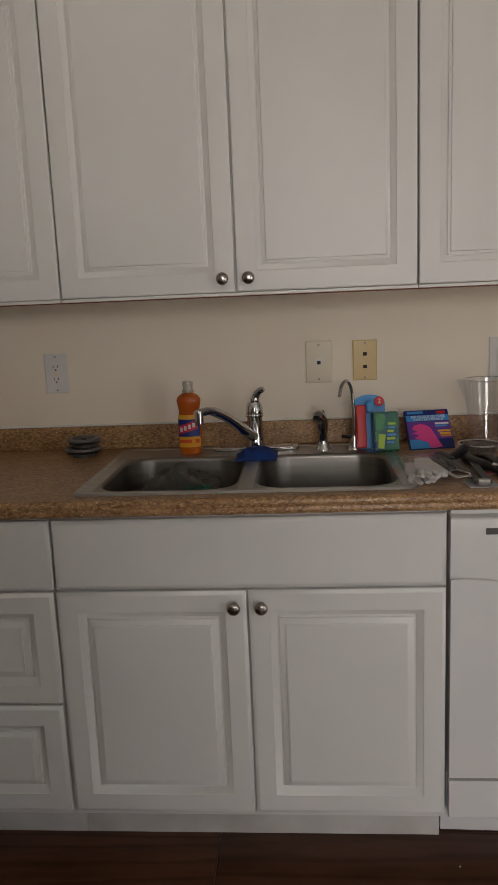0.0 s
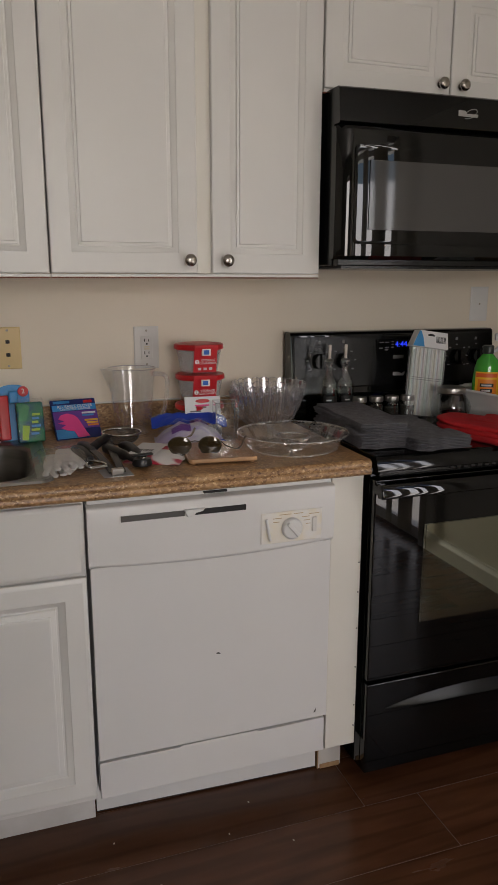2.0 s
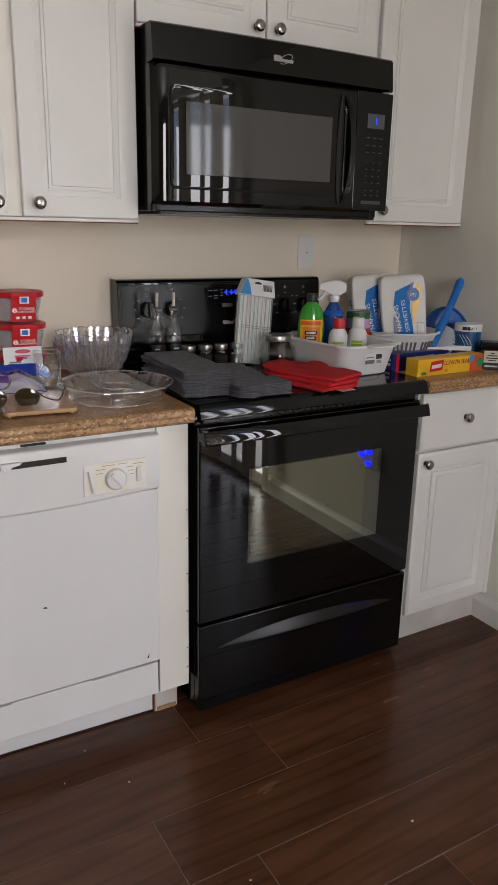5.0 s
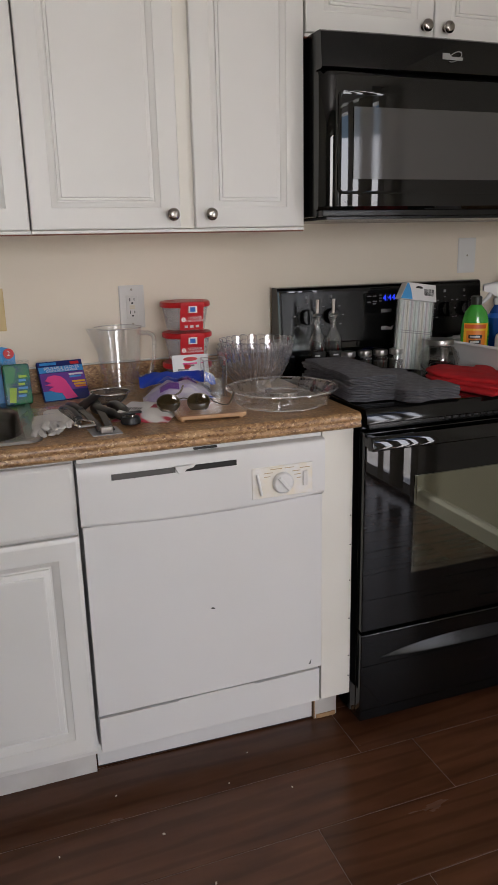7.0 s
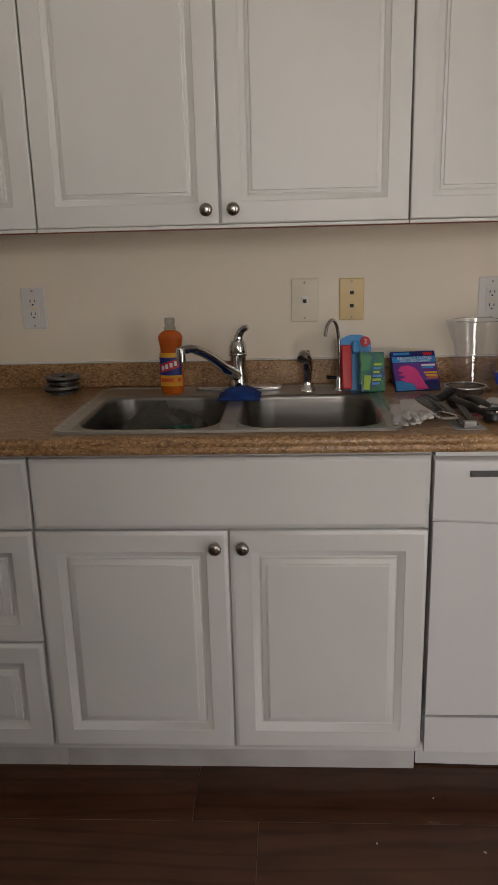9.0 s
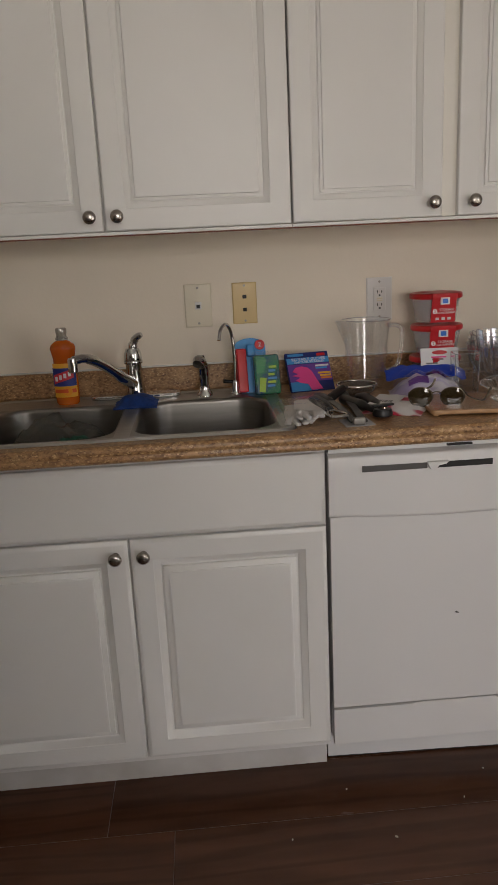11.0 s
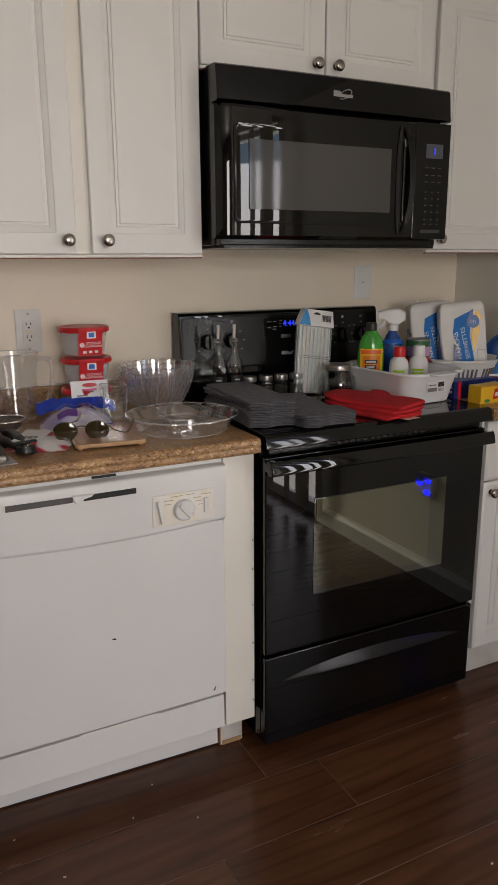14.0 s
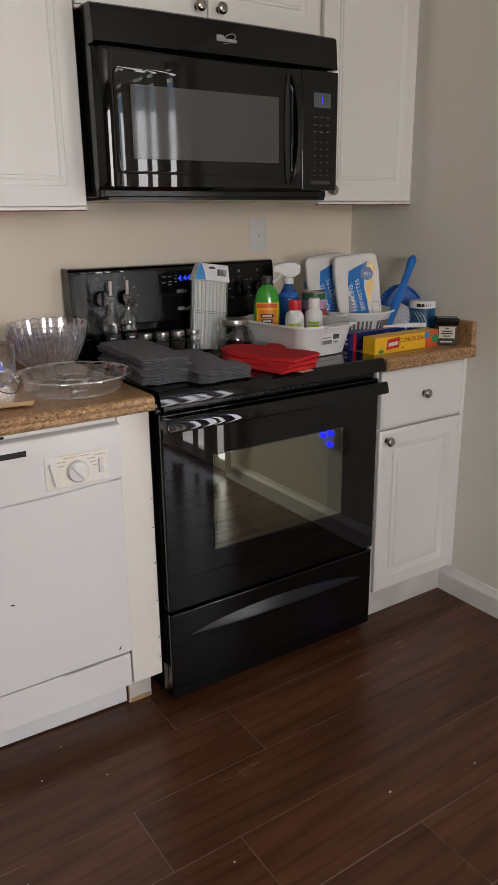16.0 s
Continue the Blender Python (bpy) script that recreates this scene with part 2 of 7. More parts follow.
def thing(name, at, label, category, group="", rz=0.0, kind="", tilt=(0, 0)):
    """An Empty at a thing's base; its parts are built in its own axes."""
    ob = new(name)
    ob.empty_display_size = 0.05
    ob.matrix_world = pose(at[0], at[1], at[2], tilt[0], tilt[1], rz)
    tagged(ob, label, category, group, kind)
    return ob


def fixed(name, at, label, category, group="", kind=""):
    """Like thing(), but its parts are given in world places."""
    ob = thing(name, at, label, category, group, 0.0, kind)
    ORIGIN[ob.name] = Vector(at)
    return ob


def mesh_of(name, bm, material, sharp=50):
    bmesh.ops.recalc_face_normals(bm, faces=bm.faces)
    me = bpy.data.meshes.new(name)
    bm.to_mesh(me)
    bm.free()
    for m_ in (material if isinstance(material, (list, tuple)) else [material]):
        me.materials.append(m_)
    me.shade_smooth()
    me.set_sharp_from_angle(angle=radians(sharp))
    return me


def part(name, bm, material, parent=None, label="", sharp=50):
    root = parent
    while root is not None and root.parent is not None:
        root = root.parent
    if root is not None and root.name in ORIGIN:
        bmesh.ops.translate(bm, vec=-ORIGIN[root.name], verts=bm.verts)
    ob = new(name, mesh_of(name, bm, material, sharp))
    wn = ob.modifiers.new("flat_faces", "WEIGHTED_NORMAL")
    wn.keep_sharp, wn.weight = True, 80
    if parent is not None:
        ob.parent = parent
    return tagged(ob, label)


def setting(name, bm, material, label="", category=""):
    return tagged(part(name, bm, material), label, category, kind="structure")


def bx(x0, x1, y0, y1, z0, z1, bev=0.0, seg=2, bm=None, m=None):
    bm = bm or bmesh.new()
    r = bmesh.ops.create_cube(bm, size=1.0)
    vs = r["verts"]
    for v in vs:
        v.co = Vector(((x0 + x1) / 2 + v.co.x * (x1 - x0), (y0 + y1) / 2 + v.co.y * (y1 - y0), (z0 + z1) / 2 + v.co.z * (z1 - z0)))
    if m is not None:
        bmesh.ops.transform(bm, matrix=m, verts=vs)
    if bev:
        es = list({e for v in vs for e in v.link_edges})
        bmesh.ops.bevel(bm, geom=es, offset=bev, segments=seg, profile=0.5, affect="EDGES")
    return bm


def lathe(prof, seg=24, at=(0, 0, 0), bm=None, squash=1.0, flute=0.0, flutes=0):
    """A turned shape from (radius, height) pairs; radius 0 closes it."""
    bm = bm or bmesh.new()
    rings = []
    for r, z in prof:
        if r <= 1e-6:
            rings.append([bm.verts.new((at[0], at[1], at[2] + z))])
        else:
            ring = []
            for i in range(seg):
                a = 2 * math.pi * i / seg
                q = r * (1 + (flute * math.cos(flutes * a) if flutes else 0.0))
                ring.append(bm.verts.new((at[0] + q * math.cos(a), at[1] + q * squash * math.sin(a), at[2] + z)))
            rings.append(ring)
    for a, b in zip(rings, rings[1:]):
        for i in range(seg):
            j = (i + 1) % seg
            if len(a) == 1 and len(b) == 1:
                continue
            if len(a) == 1:
                bm.faces.new((a[0], b[j], b[i]))
            elif len(b) == 1:
                bm.faces.new((a[i], a[j], b[0]))
            else:
                bm.faces.new((a[i], a[j], b[j], b[i]))
    return bm


def tube(pts, r, seg=10, bm=None, caps=True):
    """A round bar along points; r is one radius or one for each point."""
    bm = bm or bmesh.new()
    pts = [Vector(p) for p in pts]
    rs = r if isinstance(r, (list, tuple)) else [r] * len(pts)
    rings, up = [], None
    for i, p in enumerate(pts):
        d = (pts[min(i + 1, len(pts) - 1)] - pts[max(i - 1, 0)]).normalized()
        if up is None:
            up = d.orthogonal().normalized()
        up = (up - d * up.dot(d)).normalized()
        w = d.cross(up)
        rings.append([bm.verts.new(p + rs[i] * (math.cos(2 * math.pi * k / seg) * up + math.sin(2 * math.pi * k / seg) * w)) for k in range(seg)])
    for a, b in zip(rings, rings[1:]):
        for k in range(seg):
            bm.faces.new((a[k], a[(k + 1) % seg], b[(k + 1) % seg], b[k]))
    if caps:
        bm.faces.new(rings[0][::-1])
        bm.faces.new(rings[-1])
    return bm


def curve_pts(pts, n=8):
    """Smooth points through a few given ones."""
    p = [Vector(q) for q in pts]
    p = [p[0] * 2 - p[1]] + p + [p[-1] * 2 - p[-2]]
    out = []
    for i in range(1, len(p) - 2):
        for k in range(n):
            t = k / n
            out.append(0.5 * ((2 * p[i]) + (p[i + 1] - p[i - 1]) * t + (2 * p[i - 1] - 5 * p[i] + 4 * p[i + 1] - p[i + 2]) * t * t + (3 * p[i] - p[i - 1] - 3 * p[i + 1] + p[i + 2]) * t ** 3))
    out.append(p[-2])
    return out


def prism(outline, d0, d1, plane="xy", bev=0.0, bm=None):
    """An outline pushed from d0 to d1 along the axis that the plane lacks."""
    bm = bm or bmesh.new()

    def put(a, b, d):
        return {"xy": (a, b, d), "xz": (a, d, b), "yz": (d, a, b)}[plane]
    lo = [bm.verts.new(put(a, b, d0)) for a, b in outline]
    hi = [bm.verts.new(put(a, b, d1)) for a, b in outline]
    n = len(outline)
    fs = [bm.faces.new(lo[::-1]), bm.faces.new(hi)] + [bm.faces.new((lo[i], lo[(i + 1) % n], hi[(i + 1) % n], hi[i])) for i in range(n)]
    if bev:
        bmesh.ops.recalc_face_normals(bm, faces=fs)
        bmesh.ops.bevel(bm, geom=list({e for f in fs[:2] for e in f.edges}), offset=bev, segments=2, profile=0.5, affect="EDGES")
    return bm


def rounded(w, d, r, n=5, cx=0.0, cy=0.0):
    """Outline of a rectangle with round corners."""
    out = []
    for sx, sy, a0 in ((1, 1, 0), (-1, 1, 90), (-1, -1, 180), (1, -1, 270)):
        for k in range(n + 1):
            a = radians(a0 + 90 * k / n)
            out.append((cx + sx * (w / 2 - r) + r * math.cos(a), cy + sy * (d / 2 - r) + r * math.sin(a)))
    return out


def loft(rings, bm=None, close0=True, close1=True):
    """Skin over closed rings of equal length."""
    bm = bm or bmesh.new()
    vs = [[bm.verts.new(p) for p in ring] for ring in rings]
    n = len(vs[0])
    for a, b in zip(vs, vs[1:]):
        for i in range(n):
            bm.faces.new((a[i], a[(i + 1) % n], b[(i + 1) % n], b[i]))
    if close0:
        bm.faces.new(vs[0][::-1])
    if close1:
        bm.faces.new(vs[-1])
    return bm


def grid(nx, ny, fn, bm=None, thick=0.0):
    """A sheet: fn(u, v) gives places for u, v in 0..1; thick closes it below."""
    bm = bm or bmesh.new()
    vs = [[bm.verts.new(fn(i / nx, j / ny)) for i in range(nx + 1)] for j in range(ny + 1)]
    for j in range(ny):
        for i in range(nx):
            bm.faces.new((vs[j][i], vs[j][i + 1], vs[j + 1][i + 1], vs[j + 1][i]))
    if thick:
        bmesh.ops.recalc_face_normals(bm, faces=bm.faces)
        bmesh.ops.solidify(bm, geom=bm.faces[:], thickness=thick)
    return bm


def wob(p, scale, amount, seed=0.0):
    q = Vector(p) * scale + Vector((seed, seed * 1.7, -seed))
    return amount * noise.noise(q)


def lettering(name, text, size, m, material, parent, label="", depth=0.0004, align="CENTER"):
    """Words as thin raised mesh, laid by the pose m in the thing's axes."""
    cu = bpy.data.curves.new("letters", "FONT")
    cu.body, cu.size, cu.align_x, cu.align_y, cu.extrude = text, size, align, "CENTER", depth
    cu.resolution_u = 3
    tmp = bpy.data.objects.new("letters", cu)
    me = bpy.data.meshes.new_from_object(tmp)
    bpy.data.objects.remove(tmp)
    bm = bmesh.new()
    bm.from_mesh(me)
    bpy.data.meshes.remove(me)
    bmesh.ops.transform(bm, matrix=m, verts=bm.verts)
    return part(name, bm, material, parent, label)


FACING = pose(0, 0, 0, 90, 0, 0)  # lays the letters' plane upright, facing -y


def at_front(x, y, z, rx=0.0, ry=0.0, rz=0.0):
    return pose(x, y, z, rx, ry, rz) @ FACING

# ---- the room ----
W, F, U = 2.277, 1.68, 1.94          # wall behind the counter, base fronts, upper fronts
CT, XR = 0.895, 2.255                # counter top, wall at the right end
X0, Y0, CEILING = -2.6, -3.1, 2.44

setting("wall_north", bx(X0 - 0.1, XR + 0.1, W, W + 0.1, 0, CEILING), WALL, "cream painted kitchen wall behind the counter", "wall")
# wall at the right end, with the sliding door's opening
bm = bx(XR, XR + 0.1, 0.12, W, 0, CEILING)
bx(XR, XR + 0.1, Y0, -2.25, 0, CEILING, bm=bm)
bx(XR, XR + 0.1, -2.25, 0.12, 2.06, CEILING, bm=bm)
setting("wall_east", bm, WALL_R, "pale grey painted wall with a sliding door opening", "wall")
bm = bx(X0 - 0.1, -0.3, Y0 - 0.1, Y0, 0, CEILING)
bx(1.1, XR + 0.1, Y0 - 0.1, Y0, 0, CEILING, bm=bm)
bx(-0.3, 1.1, Y0 - 0.1, Y0, 0, 0.85, bm=bm)
bx(-0.3, 1.1, Y0 - 0.1, Y0, 2.25, CEILING, bm=bm)
setting("wall_south", bm, WALL_DIM, "unseen wall with a window opening, darkened to cut bounce", "wall")
setting("wall_west", bx(X0 - 0.1, X0, Y0, W, 0, CEILING), WALL_WEST, "unseen side wall kept light to bounce fill onto the right wall", "wall")
setting("ceiling", bx(X0 - 0.1, XR + 0.1, Y0 - 0.1, W + 0.1, CEILING, CEILING + 0.1), CEIL, "white painted ceiling", "ceiling")
floor = setting("floor", bx(X0 - 0.1, XR + 0.1, Y0 - 0.1, W + 0.1, -0.1, -0.0012), JOINT, "dark brown glossy laminate plank floor", "floor")


def profile_run(prof, a, b):
    """A moulding: prof in (out, up) run from a to b along a wall."""
    a, b = Vector(a), Vector(b)
    d = (b - a).normalized()
    out = Vector((d.y, -d.x, 0))
    return loft([[p + out * o + Vector((0, 0, u)) for o, u in prof] for p in (a, b)])


BASE_PROFILE = [(0, 0), (0.022, 0), (0.022, 0.062), (0.019, 0.070), (0.010, 0.077), (0.007, 0.088), (0, 0.090)]
setting("baseboard", profile_run([(-o, u) for o, u in BASE_PROFILE], (XR, 0.12, 0), (XR, F + 0.0448, 0)), TRIM, "white moulded baseboard", "baseboard")

# unseen half wall, added to keep window light off the lower left fronts
setting("shade_partition", bx(X0, 0.2, -0.6, -0.5, 0, 1.45), WALL_DIM, "unseen half wall added to shade the lower left fronts", "wall")
# unseen back window, inferred from shadows, placed to balance the light: frame and panes
win = fixed("window_1", (0.4, Y0, 0.85), "unseen white framed window letting in daylight", "window", kind="structure")
bm = bx(-0.3, 1.1, Y0 - 0.09, Y0 - 0.03, 0.85, 0.91)
for b_ in ((-0.3, 1.1, 2.19, 2.25), (-0.3, -0.24, 0.91, 2.19), (1.04, 1.1, 0.91, 2.19), (0.37, 0.43, 0.91, 2.19)):
    bx(b_[0], b_[1], Y0 - 0.09, Y0 - 0.03, b_[2], b_[3], bm=bm)
part("window_frame", bm, TRIM, win)

# sliding door: frame, glass and vertical blinds
sd = fixed("door_1", (XR, -1.23, 0), "white framed sliding glass door", "door", kind="structure")
bm = bx(XR + 0.02, XR + 0.08, -2.25, -2.19, 0, 2.06)
for y0, y1, z0, z1 in ((0.08, 0.12, 0, 2.06), (-2.19, 0.08, 2.0, 2.06), (-2.19, 0.08, 0, 0.06), (-1.28, -1.2, 0.06, 2.0)):
    bx(XR + 0.02, XR + 0.08, y0, y1, z0, z1, bm=bm)
part("door_frame", bm, TRIM, sd)
blind = fixed("vertical_blind", (XR - 0.05, -1.23, 2.0), "beige vertical blind with its slats half turned", "blind")
SLAT = mat("beige_blind_slat", (0.70, 0.64, 0.56), scale=12, rough=0.6)
_nt = SLAT.node_tree
_tl, _mx = _nt.nodes.new("ShaderNodeBsdfTranslucent"), _nt.nodes.new("ShaderNodeMixShader")
_tl.inputs[0].default_value, _mx.inputs[0].default_value = (0.62, 0.55, 0.47, 1), 0.4
_nt.links.new(_nt.nodes["Principled BSDF"].outputs[0], _mx.inputs[1])
_nt.links.new(_tl.outputs[0], _mx.inputs[2])
_nt.links.new(_mx.outputs[0], _nt.nodes["Material Output"].inputs[0])
part("head_rail", bx(XR - 0.07, XR - 0.02, -2.25, 0.13, 2.02, 2.06, 0.004), TRIM, blind)
slat_bm = bmesh.new()
grid(6, 1, lambda u, v: ((u - 0.5) * 0.086, 0.009 * (1 - (2 * u - 1) ** 2), v * 1.97 - 1.97), slat_bm, thick=0.0012)
slat_mesh = mesh_of("slat", slat_bm, SLAT)
hang = [(0.182, 100), (0.020, 65), (-0.143, 100), (-0.363, 64), (-0.640, 64)] + [(-0.80 - 0.17 * i, 150 + 6 * math.sin(i * 2.1)) for i in range(9)]
for y, a in hang:
    s = new("slat", slat_mesh)
    s.parent = blind
    s.matrix_local = pose(0.005, y + 1.23, 0.02, 0, 0, a)

# outside: lawn, hedge and a bright distance
PATIO = mat("pale_concrete", (0.80, 0.78, 0.74), (0.70, 0.68, 0.64), scale=5, rough=0.9, bump=0.2)
setting("patio", bx(XR + 0.1, 4.6, -3.2, 1.2, -0.12, -0.04), PATIO, "pale concrete patio outside the sliding door", "pavement")
GRASS = mat("lawn_grass", (0.10, 0.16, 0.04), (0.05, 0.09, 0.02), scale=30, rough=0.9)
setting("ground", bx(XR + 0.1, 40, -30, 20, -0.25, -0.12), GRASS, "green lawn outside the sliding door", "ground")
LEAF = mat("hedge_leaf", (0.10, 0.17, 0.05), (0.04, 0.08, 0.02), scale=20, rough=0.6)
rng = random.Random(4)
bm = bmesh.new()
for i in range(900):
    c = Vector((5.2 + rng.uniform(-0.5, 0.5), rng.uniform(-5.5, 2.0), rng.uniform(-0.1, 1.5 + 0.3 * math.sin(i))))
    m4 = Matrix.Translation(c) @ Euler((rng.uniform(0, 6), rng.uniform(0, 6), rng.uniform(0, 6))).to_matrix().to_4x4()
    vs = [bm.verts.new(m4 @ Vector(p)) for p in ((0, -0.09, 0), (0.05, 0, 0.015), (0, 0.10, 0), (-0.05, 0, 0.015))]
    bm.faces.new(vs)
tagged(part("hedge", bm, LEAF), "green leafy hedge outside the sliding door", "hedge", kind="stuff")


# ---- cabinets ----
def rect_rings(x0, x1, z0, z1, steps):
    """Nested rectangles facing -y: steps of (inset, y)."""
    rings = []
    for s, y in steps:
        rings.append([(x0 + s, y, z0 + s), (x1 - s, y, z0 + s), (x1 - s, y, z1 - s), (x0 + s, y, z1 - s)])
    return rings


def panel_front(x0, x1, z0, z1, y, edge=0.058, th=0.019, slab=False, fine=False):
    """A moulded door or drawer front: flat frame, coved groove and raised field."""
    if fine:
        steps = [(0.002, y + th), (0.0, y + th - 0.002), (0.0, y + 0.0045), (0.0015, y + 0.0018), (0.0045, y)]
        steps += [(edge - 0.010, y), (edge - 0.0075, y + 0.0030), (edge + 0.002, y + 0.0062), (edge + 0.0045, y + 0.0100), (edge + 0.0072, y + 0.0100), (edge + 0.0078, y + 0.0046),
                  (edge + 0.0135, y + 0.0038), (edge + 0.0148, y + 0.0008), (edge + 0.019, y)]
    else:
        steps = [(0.002, y + th), (0.0, y + th - 0.002), (0.0, y + 0.0075), (0.0015, y + 0.0050), (0.0075, y + 0.0012), (0.0105, y)]
        if not slab:
            steps += [(edge - 0.010, y), (edge - 0.0085, y + 0.0026), (edge + 0.003, y + 0.0100), (edge + 0.006, y + 0.0150), (edge + 0.0105, y + 0.0150), (edge + 0.0113, y + 0.0092),
                      (edge + 0.0225, y + 0.0044), (edge + 0.0232, y + 0.0018), (edge + 0.0260, y + 0.0005), (edge + 0.028, y + 0.0002)]
    return loft(rect_rings(x0, x1, z0, z1, steps))


def knob(parent, x, y, z):
    bm = bmesh.new()
    lathe([(0.0055, 0.0), (0.0055, 0.012), (0.009, 0.015), (0.0142, 0.017), (0.0152, 0.020), (0.0142, 0.0235), (0.0105, 0.0265), (0.005, 0.0275), (0, 0.0277)], 22, bm=bm)
    lathe([(0, 0), (0.009, 0), (0.009, 0.002), (0.0055, 0.003)], 18, bm=bm)
    bmesh.ops.transform(bm, matrix=pose(x, y, z, 90, 0, 0), verts=bm.verts)
    return part("knob", bm, NICKEL, parent, "round brushed nickel knob")


def upper_cabinet(x0, x1, z0, z1, doors, label, front=None, knobs=()):
    u = U if front is None else front
    cab = fixed("wall_cabinet", ((x0 + x1) / 2, W, z0), label, "cabinet", "wall cabinets")
    part("body", bx(x0, x1, u + 0.0205, W - 0.002, z0 + 0.002, z1 - 0.002, 0.001), WHITE_BOX, cab)
    part("bottom_rail", bx(x0, x1, u + 0.006, u + 0.0200, z0 - 0.0085, z0 - 0.0012, 0.001), WHITE, cab)
    part("bottom_edge", bx(x0, x1, u + 0.008, u + 0.0200, z0 - 0.0115, z0 - 0.0087), REDWOOD, cab, "bare reddish wood edge")
    for (a, b), kx in zip(doors, knobs):
        d = part("door", panel_front(a, b, z0, z1, u, fine=True), WHITE, cab, "white raised-panel door")
        if kx:
            knob(d, kx, u, z0 + 0.032)
    return cab


ZB, ZT = 1.331, 2.062
upper_cabinet(-0.925, -0.472, ZB, ZT, [(-0.921, -0.470)], "white wall cabinet with a raised-panel door", knobs=[None])
upper_cabinet(-0.468, 0.398, ZB, ZT, [(-0.466, -0.0375), (-0.0335, 0.396)], "white two-door wall cabinet over the sink", knobs=[-0.066, -0.004])
upper_cabinet(0.400, 1.082, ZB, ZT, [(0.400, 0.753), (0.790, 1.081)], "white two-door wall cabinet with a centre stile", knobs=[0.730, 0.826])
part("stile", bx(0.755, 0.793, U + 0.015, U + 0.0203, ZB + 0.0005, ZT - 0.002, 0.001), CREAM_FRAME, bpy.data.objects["wall_cabinet.002"])
upper_cabinet(1.085, 1.822, 1.785, ZT, [(1.086, 1.447), (1.451, 1.816)], "white short wall cabinet over the microwave", knobs=[1.417, 1.481])
upper_cabinet(1.828, 2.222, ZB + 0.012, ZT, [(1.836, 2.214)], "white single-door wall cabinet in the corner", knobs=[1.868])

part("filler", bx(2.2225, XR - 0.001, U + 0.05, U + 0.07, ZB + 0.014, ZT - 0.002), WHITE_BOX, bpy.data.objects["wall_cabinet.004"])


def base_cabinet(x0, x1, label, z1=0.855, recess=0.085):
    cab = fixed("base_cabinet", ((x0 + x1) / 2, F + 0.3, 0), label, "cabinet", "base cabinets")
    part("body", bx(x0, x1, F + 0.0205, W - 0.002, 0.10, z1, 0.001), WHITE_BOX, cab)
    part("toe_kick", bx(x0, x1, F + recess, F + recess + 0.015, 0.0, 0.0995), KICK, cab, "scuffed white toe kick")
    return cab


# three-drawer unit
cab = base_cabinet(-0.925, -0.459, "white base cabinet with three drawers")
part("drawer_front", panel_front(-0.920, -0.459, 0.681, 0.843, F, slab=True), WHITE, cab)
d = part("drawer_front", panel_front(-0.920, -0.462, 0.399, 0.674, F), WHITE, cab)
d2 = part("drawer_front", panel_front(-0.920, -0.464, 0.119, 0.394, F), WHITE, cab)
for o in (d, d2):
    knob(o, -0.69, F, 0.53 if o is d else 0.25)
# sink unit
cab = base_cabinet(-0.457, 0.421, "white sink base cabinet with two raised-panel doors", z1=0.725)
part("apron", bx(-0.457, 0.421, F + 0.0205, F + 0.04, 0.7255, 0.855), WHITE_BOX, cab)
part("false_front", panel_front(-0.453, 0.418, 0.681, 0.843, F, slab=True), WHITE, cab, "plain white false drawer front")
d = part("door", panel_front(-0.455, -0.0215, 0.119, 0.674, F), WHITE, cab)
knob(d, -0.049, F, 0.640)
d = part("door", panel_front(-0.0175, 0.418, 0.119, 0.674, F), WHITE, cab)
knob(d, 0.012, F, 0.640)
# unit at the right end
cab = base_cabinet(1.866, 2.252, "white base cabinet with one drawer and one door", recess=0.045)
part("filler", bx(2.2365, 2.2545, F + 0.007, F + 0.0203, 0.101, 0.854, 0.001), WHITE, cab)
d = part("drawer_front", panel_front(1.874, 2.234, 0.668, 0.848, F, slab=True), WHITE, cab)
knob(d, 2.052, F, 0.763)
d = part("door", panel_front(1.874, 2.234, 0.108, 0.661, F), WHITE, cab)
knob(d, 1.899, F, 0.631)
# filler beside the range
fl = fixed("filler_panel", (1.058, F + 0.02, 0), "white filler panel with small nail holes beside the range", "panel")
part("panel", bx(1.0148, 1.100, F + 0.0115, F + 0.024, 0.105, 0.853, 0.001), CREAM_FRAME, fl)
part("return_panel", bx(1.084, 1.100, F + 0.025, W - 0.003, 0.105, 0.853), WHITE_BOX, fl)
part("foot_board", bx(1.026, 1.092, F + 0.075, F + 0.087, 0.0, 0.1045), KICK, fl, "chipped white foot board")
part("bare_edge", bx(1.0225, 1.0258, F + 0.074, F + 0.088, 0.0, 0.085), RAWWOOD, fl, "bare splintered wood edge")
part("bare_edge", bx(1.03, 1.088, F + 0.0715, F + 0.0745, 0.0, 0.012), RAWWOOD, fl)
for z in (0.62, 0.54, 0.44, 0.33, 0.22, 0.16):
    part("nail_hole", bx(1.092, 1.0945, F + 0.0065, F + 0.0082, z, z + 0.003), DARK, fl)


# ---- worktop ----
def edge_profile(yf, yb, z1, z0=0.857):
    """Rolled front edge with a shallow groove and a drop."""
    return [(yb, z0), (yf + 0.006, z0), (yf + 0.001, z0 + 0.004), (yf, z0 + 0.011), (yf + 0.003, z0 + 0.015), (yf + 0.003, z0 + 0.018), (yf, z0 + 0.022),
            (yf + 0.001, z1 - 0.008), (yf + 0.005, z1 - 0.002), (yf + 0.011, z1), (yb, z1)]


def run_x(prof, x0, x1, bm=None):
    return loft([[(x, y, z) for y, z in prof] for x in (x0, x1)], bm)


